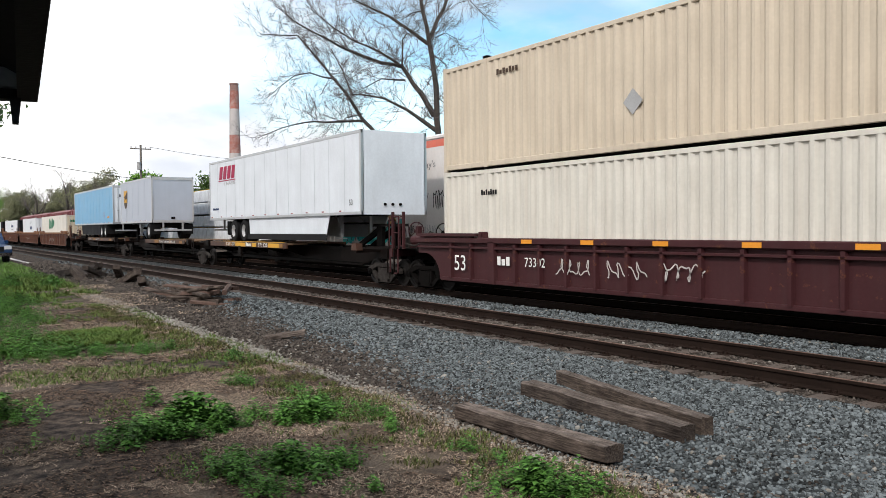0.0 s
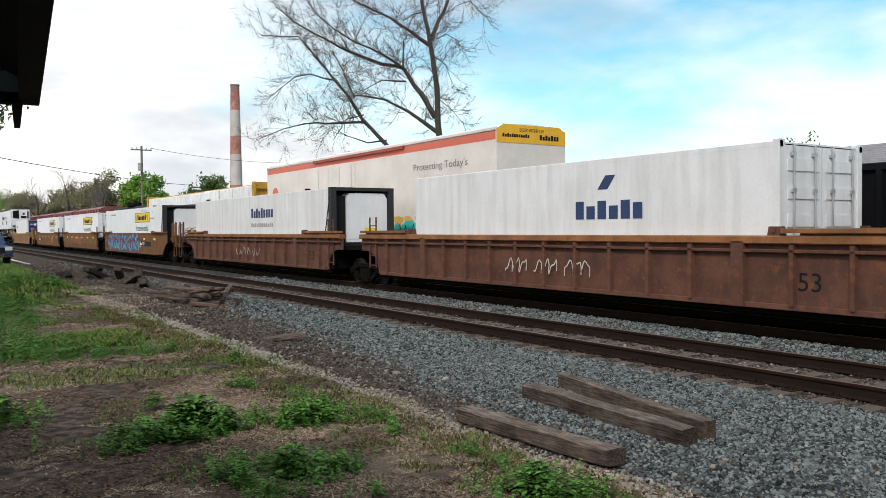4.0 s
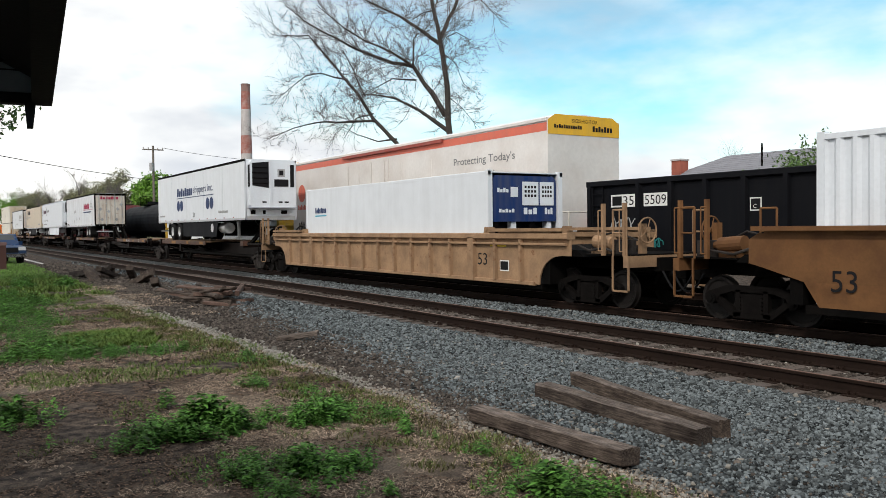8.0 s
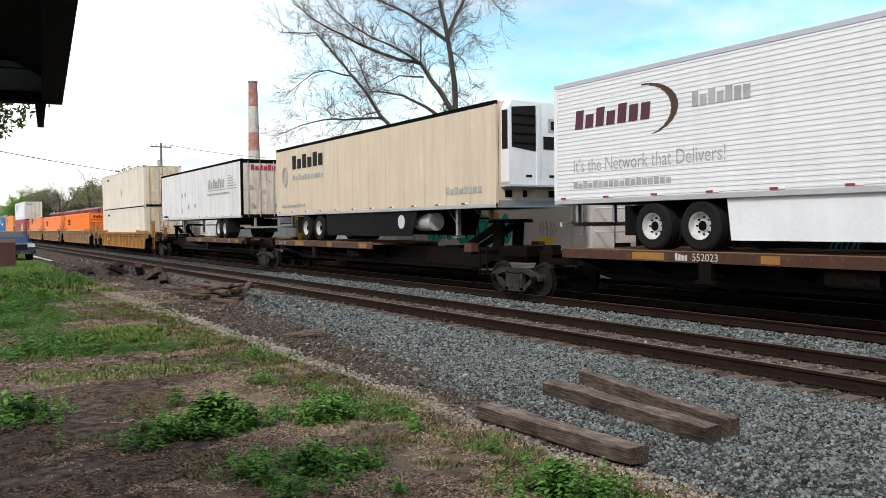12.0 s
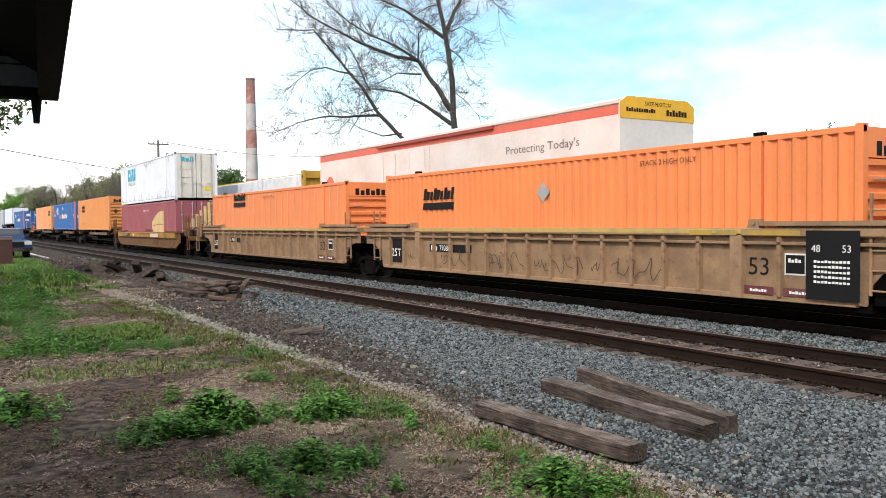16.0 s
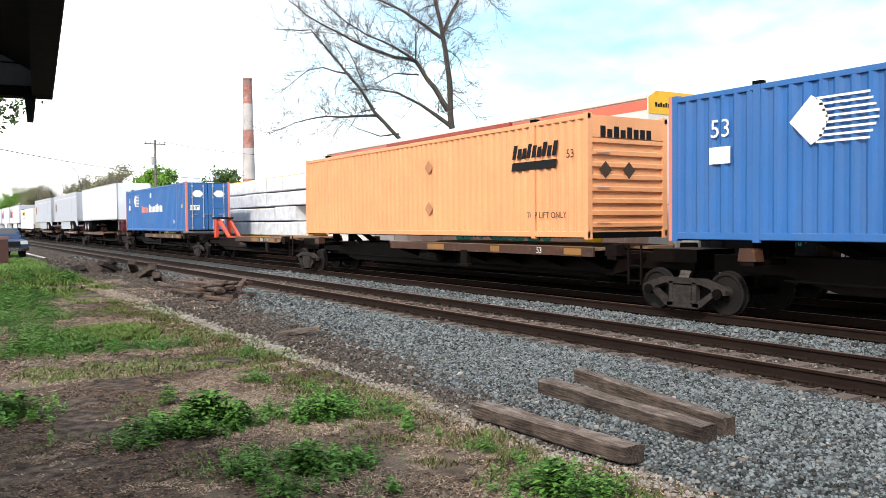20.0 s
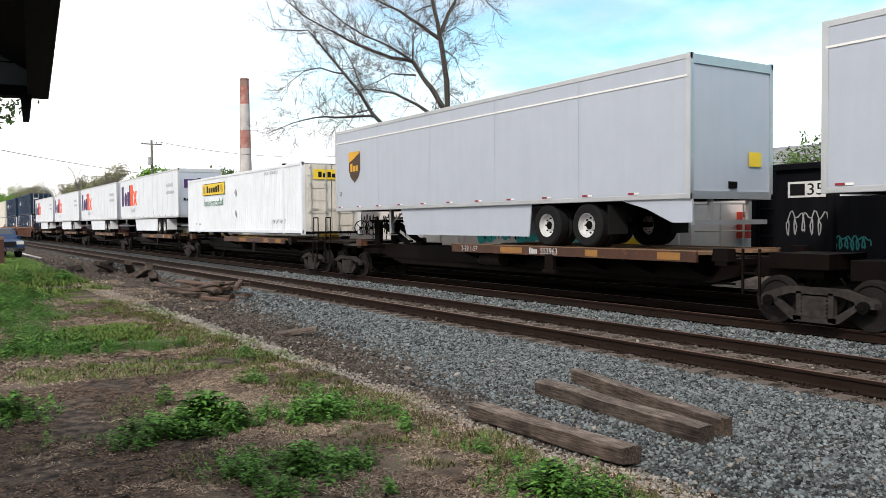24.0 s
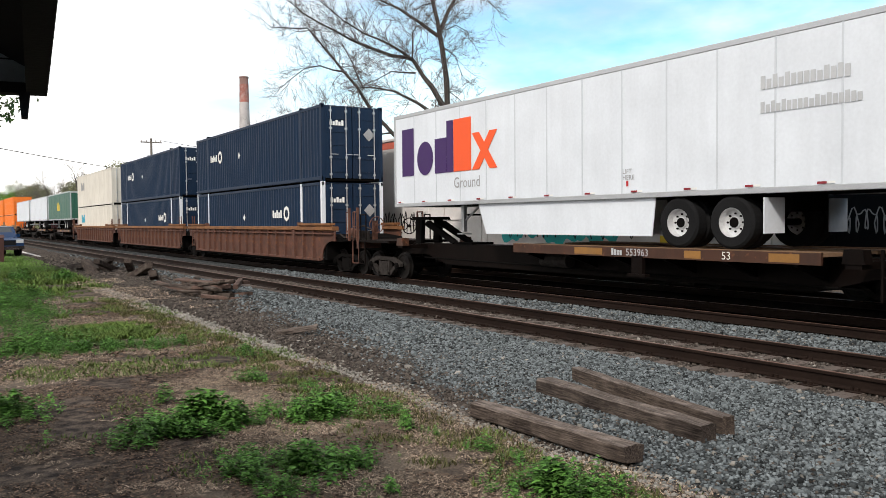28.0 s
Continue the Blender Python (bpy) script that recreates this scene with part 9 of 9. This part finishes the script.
def make_plants():
    rng = np.random.default_rng(9)
    # clumps: x, y, radius x, radius y, height, plants
    clumps = ((-8.5, -7.0, 0.42, 0.75, 0.24, 150), (-8.6, -6.75, 0.30, 0.42, 0.26, 90), (-8.35, -5.65, 0.34, 0.36, 0.22, 95), (-8.6, -5.2, 0.35, 0.28, 0.18, 50), (-6.75, -6.9, 0.36, 0.38, 0.20, 60), (-6.5, -6.35, 0.32, 0.42, 0.20, 80),
              (-6.05, -6.85, 0.2, 0.25, 0.17, 26), (-5.0, -5.15, 0.35, 0.36, 0.22, 90), (-4.75, -4.85, 0.3, 0.2, 0.16, 40), (-10.1, -8.5, 0.42, 0.4, 0.26, 60), (-9.97, -6.91, 0.14, 0.14, 0.24, 10), (-10.8, -5.5, 0.3, 0.24, 0.17, 24), (-9.6, -5.1, 0.55, 0.25, 0.15, 30),
              (-15.5, -8.0, 0.7, 0.7, 0.20, 110), (-14.9, -6.8, 0.5, 0.95, 0.15, 260), (-15.3, -7.6, 0.6, 0.7, 0.15, 120), (-18.2, -7.6, 1.0, 0.8, 0.18, 120), (-21.5, -6.9, 1.2, 0.6, 0.2, 100), (-26.5, -6.6, 1.6, 0.6, 0.25, 110), (-17.2, -6.3, 0.8, 0.5, 0.13, 60), (-14.7, -5.7, 0.5, 0.5, 0.15, 70), (-12.9, -4.9, 0.8, 0.3, 0.15, 40), (-16.4, -7.2, 0.8, 0.6, 0.2, 70), (-33.6, -4.75, 1.0, 0.35, 0.42, 70), (-34.2, -6.1, 0.9, 0.4, 0.42, 60),
              (-29.0, -7.2, 2.0, 0.7, 0.30, 130), (-24.0, -7.4, 2.0, 0.8, 0.28, 170), (-20.5, -8.0, 1.5, 0.8, 0.25, 110), (-7.4, -5.0, 0.5, 0.2, 0.14, 24), (-6.1, -4.85, 0.5, 0.16, 0.13, 22), (-8.0, -4.9, 0.5, 0.2, 0.14, 24), (-5.6, -6.3, 0.2, 0.2, 0.12, 12))
    rows = []
    for x, y, rx, ry, h, n in clumps:
        n = int(n * 2.3)
        a = rng.normal(0, 0.58, (n, 2))
        px, py = x + rx * a[:, 0], y + ry * a[:, 1]
        lump = np.array([noise.noise(Vector((p * 4.2, q * 4.2, 11))) + 0.5 * noise.noise(Vector((p * 9, q * 9, 2))) for p, q in zip(px, py)])
        size = h * (0.45 + 0.45 * np.exp(-(a ** 2).sum(1) * 0.8) + 0.75 * lump) * rng.uniform(0.4, 1.25, n)
        keep = (lump > -0.2) & (size > 0.025)
        px, py, size, n = px[keep], py[keep], size[keep], int(keep.sum())
        rows.append(np.stack([px, py, np.array([ground_height(p, q) for p, q in zip(px, py)]) - 0.01, size, rng.uniform(0, 6.28, n), rng.integers(0, 12, n)], 1))
    V, F = sprig_shapes(12, 4)
    scatter_mesh("weeds", V, F, np.concatenate(rows), "clumps of low bright green weeds", "weeds", WEED)

    def field(n, x0, x1, y0, y1, lo, hi, keep, shapes, lift=-0.005):
        x, y = rng.uniform(x0, x1, n), rng.uniform(y0, y1, n)
        ok = np.array([keep(a, b) for a, b in zip(x, y)])
        x, y = x[ok], y[ok]
        z = np.array([ground_height(a, b) for a, b in zip(x, y)]) + lift
        return np.stack([x, y, z, rng.uniform(lo, hi, len(x)), rng.uniform(0, 6.28, len(x)), rng.integers(0, shapes, len(x))], 1)
    patch = lambda a, b, s, o: noise.noise(Vector((a * s, b * s, o)))
    V, F = blade_shapes(10, 6, 1.0, 0.10, 0.9)
    green = [field(26000, -12, -3, -9.3, -4.2, 0.02, 0.055, lambda a, b: patch(a, b, 0.9, 1) + 0.5 * patch(a, b, 3.0, 2) > 0.34, 10),
             field(70000, -30, -12, -9.5, -4.2, 0.03, 0.08, lambda a, b: patch(a, b, 0.6, 2) + 0.6 * patch(a, b, 2.2, 5) > 0.12, 10),
             field(24000, -18.3, -15.4, -7.3, -5.3, 0.05, 0.11, lambda a, b: ((a + 16.9) / 1.3) ** 2 + ((b + 6.3) / 0.85) ** 2 < 1 + patch(a, b, 2.0, 9), 10),
             field(16000, -40, -28, -11, -4.0, 0.1, 0.22, lambda a, b: patch(a, b, 0.3, 2) + 0.5 * patch(a, b, 1.2, 2) > -0.1, 10)]
    scatter_mesh("grass", V, F, np.concatenate(green), "thin patchy green grass", "grass", GRASS)
    verge = lambda a, b: b < -4.42 + 0.2 * patch(a, 0, 1.3, 9) and patch(a, b, 2.2, 4) + 0.5 * patch(a, b, 6.0, 4) > -0.12 + 0.5 * max(-4.9 - b, 0)
    edge = [field(22000, -14, -3.5, -5.7, -4.3, 0.02, 0.065, verge, 10), field(14000, -24, -14, -5.4, -4.3, 0.03, 0.08, verge, 10)]
    scatter_mesh("verge_grass", V, F, np.concatenate(edge), "olive-brown grass along the ballast edge", "grass", OLIVE_GRASS)
    fresh = field(16000, -14, -3.5, -5.6, -4.35, 0.02, 0.065, lambda a, b: verge(a, b) and patch(a, b, 1.6, 14) > 0.0, 10)
    scatter_mesh("verge_grass", V, F, fresh, "fresh green grass along the ballast edge", "grass", GRASS)
    lawn = field(60000, -75, -37, -11.5, -3.0, 0.06, 0.13, lambda a, b: b < -3.3 - 0.02 * (a + 60), 10)
    V, F = blade_shapes(10, 8, 1.0, 0.14, 0.6)
    scatter_mesh("lawn", V, F, lawn, "bright green mown lawn by the crossing", "lawn", LAWN)
    V, F = blade_shapes(10, 7, 1.0, 0.13, 1.4, flat=0.7)
    bare = lambda a, b: -0.18 + 0.75 * max(min((-6.5 - b) / 1.3, 1), 0)
    straw = [field(190000, -12, -3, -9.4, -4.1, 0.012, 0.042, lambda a, b: patch(a, b, 0.8, 6) + 0.45 * patch(a, b, 3.0, 6) + 0.3 * patch(a, b, 9.0, 6) > bare(a, b), 10, 0.006),
             field(80000, -26, -12, -9.4, -4.1, 0.02, 0.06, lambda a, b: patch(a, b, 0.5, 6) + 0.4 * patch(a, b, 2.5, 6) > -0.1, 10, 0.006),
             field(9000, -33, -20, -4.8, -2.5, 0.04, 0.11, lambda a, b: patch(a, b, 0.35, 8) + 0.3 * patch(a, b, 1.4, 3) > -0.05 and b < -3.0, 10, 0.05)]
    scatter_mesh("straw", V, F, np.concatenate(straw), "flattened dead grass and straw", "dead grass", STRAW)
    # dead leaves: small curled flakes
    rnd = random.Random(17)
    V, F = [], []
    for k in range(10):
        w, c = rnd.uniform(0.35, 0.6), rnd.uniform(0.1, 0.4)
        V.append([(-0.5, 0, c * rnd.uniform(0.2, 1)), (-0.1, -w / 2, 0.03), (0.5, rnd.uniform(-0.1, 0.1), c * rnd.uniform(0.2, 1)), (0.1, w / 2, c * rnd.uniform(0, 0.8))])
        F.append([(0, 1, 2, 3)])
    flakes = [field(70000, -12, -2.5, -9.4, -4.4, 0.016, 0.045, lambda a, b: patch(a, b, 1.2, 21) + 0.5 * patch(a, b, 4.0, 3) > -0.25, 10, 0.004),
              field(30000, -24, -12, -9.4, -4.4, 0.04, 0.09, lambda a, b: patch(a, b, 0.8, 21) > -0.1, 10)]
    scatter_mesh("dead_leaves", V, F, np.concatenate(flakes), "brown dead leaves and bark flakes on the dirt", "leaf litter", LITTER)


make_plants()
make_track(NEAR_TRACK, "empty near track with rusty rails on wooden sleepers", -38, 3)
make_track(MAIN_TRACK, "main track under the moving train", -22, 2, False, SHADED_TIE)
make_track(YARD_TRACK, "yard track under the slow train", -16, 2, False, SHADED_TIE)


# ---- what moves ----
def gone(t):
    """How far the train has run after t seconds; it slows very slightly."""
    return 24.306 * t - 0.01389 * t * t


def motions():
    for ob, xi, z in MOVING:
        walk(ob, [(t, pose(xi + gone(t), MAIN_TRACK, z)) for t in range(0, 29, 4)])
    corner = ((0, -24.2), (1, -23.69), (3, -22.67), (5.5, -21.36), (8, -20.03), (10, -19.1), (12.5, -18.2), (15, -17.38), (17, -16.85), (21, -15.55), (25, -13.95), (28, -12.9))
    for ob, x in YARD:
        walk(ob, [(t, pose(c + x, YARD_TRACK, 0)) for t, c in corner])


motions()
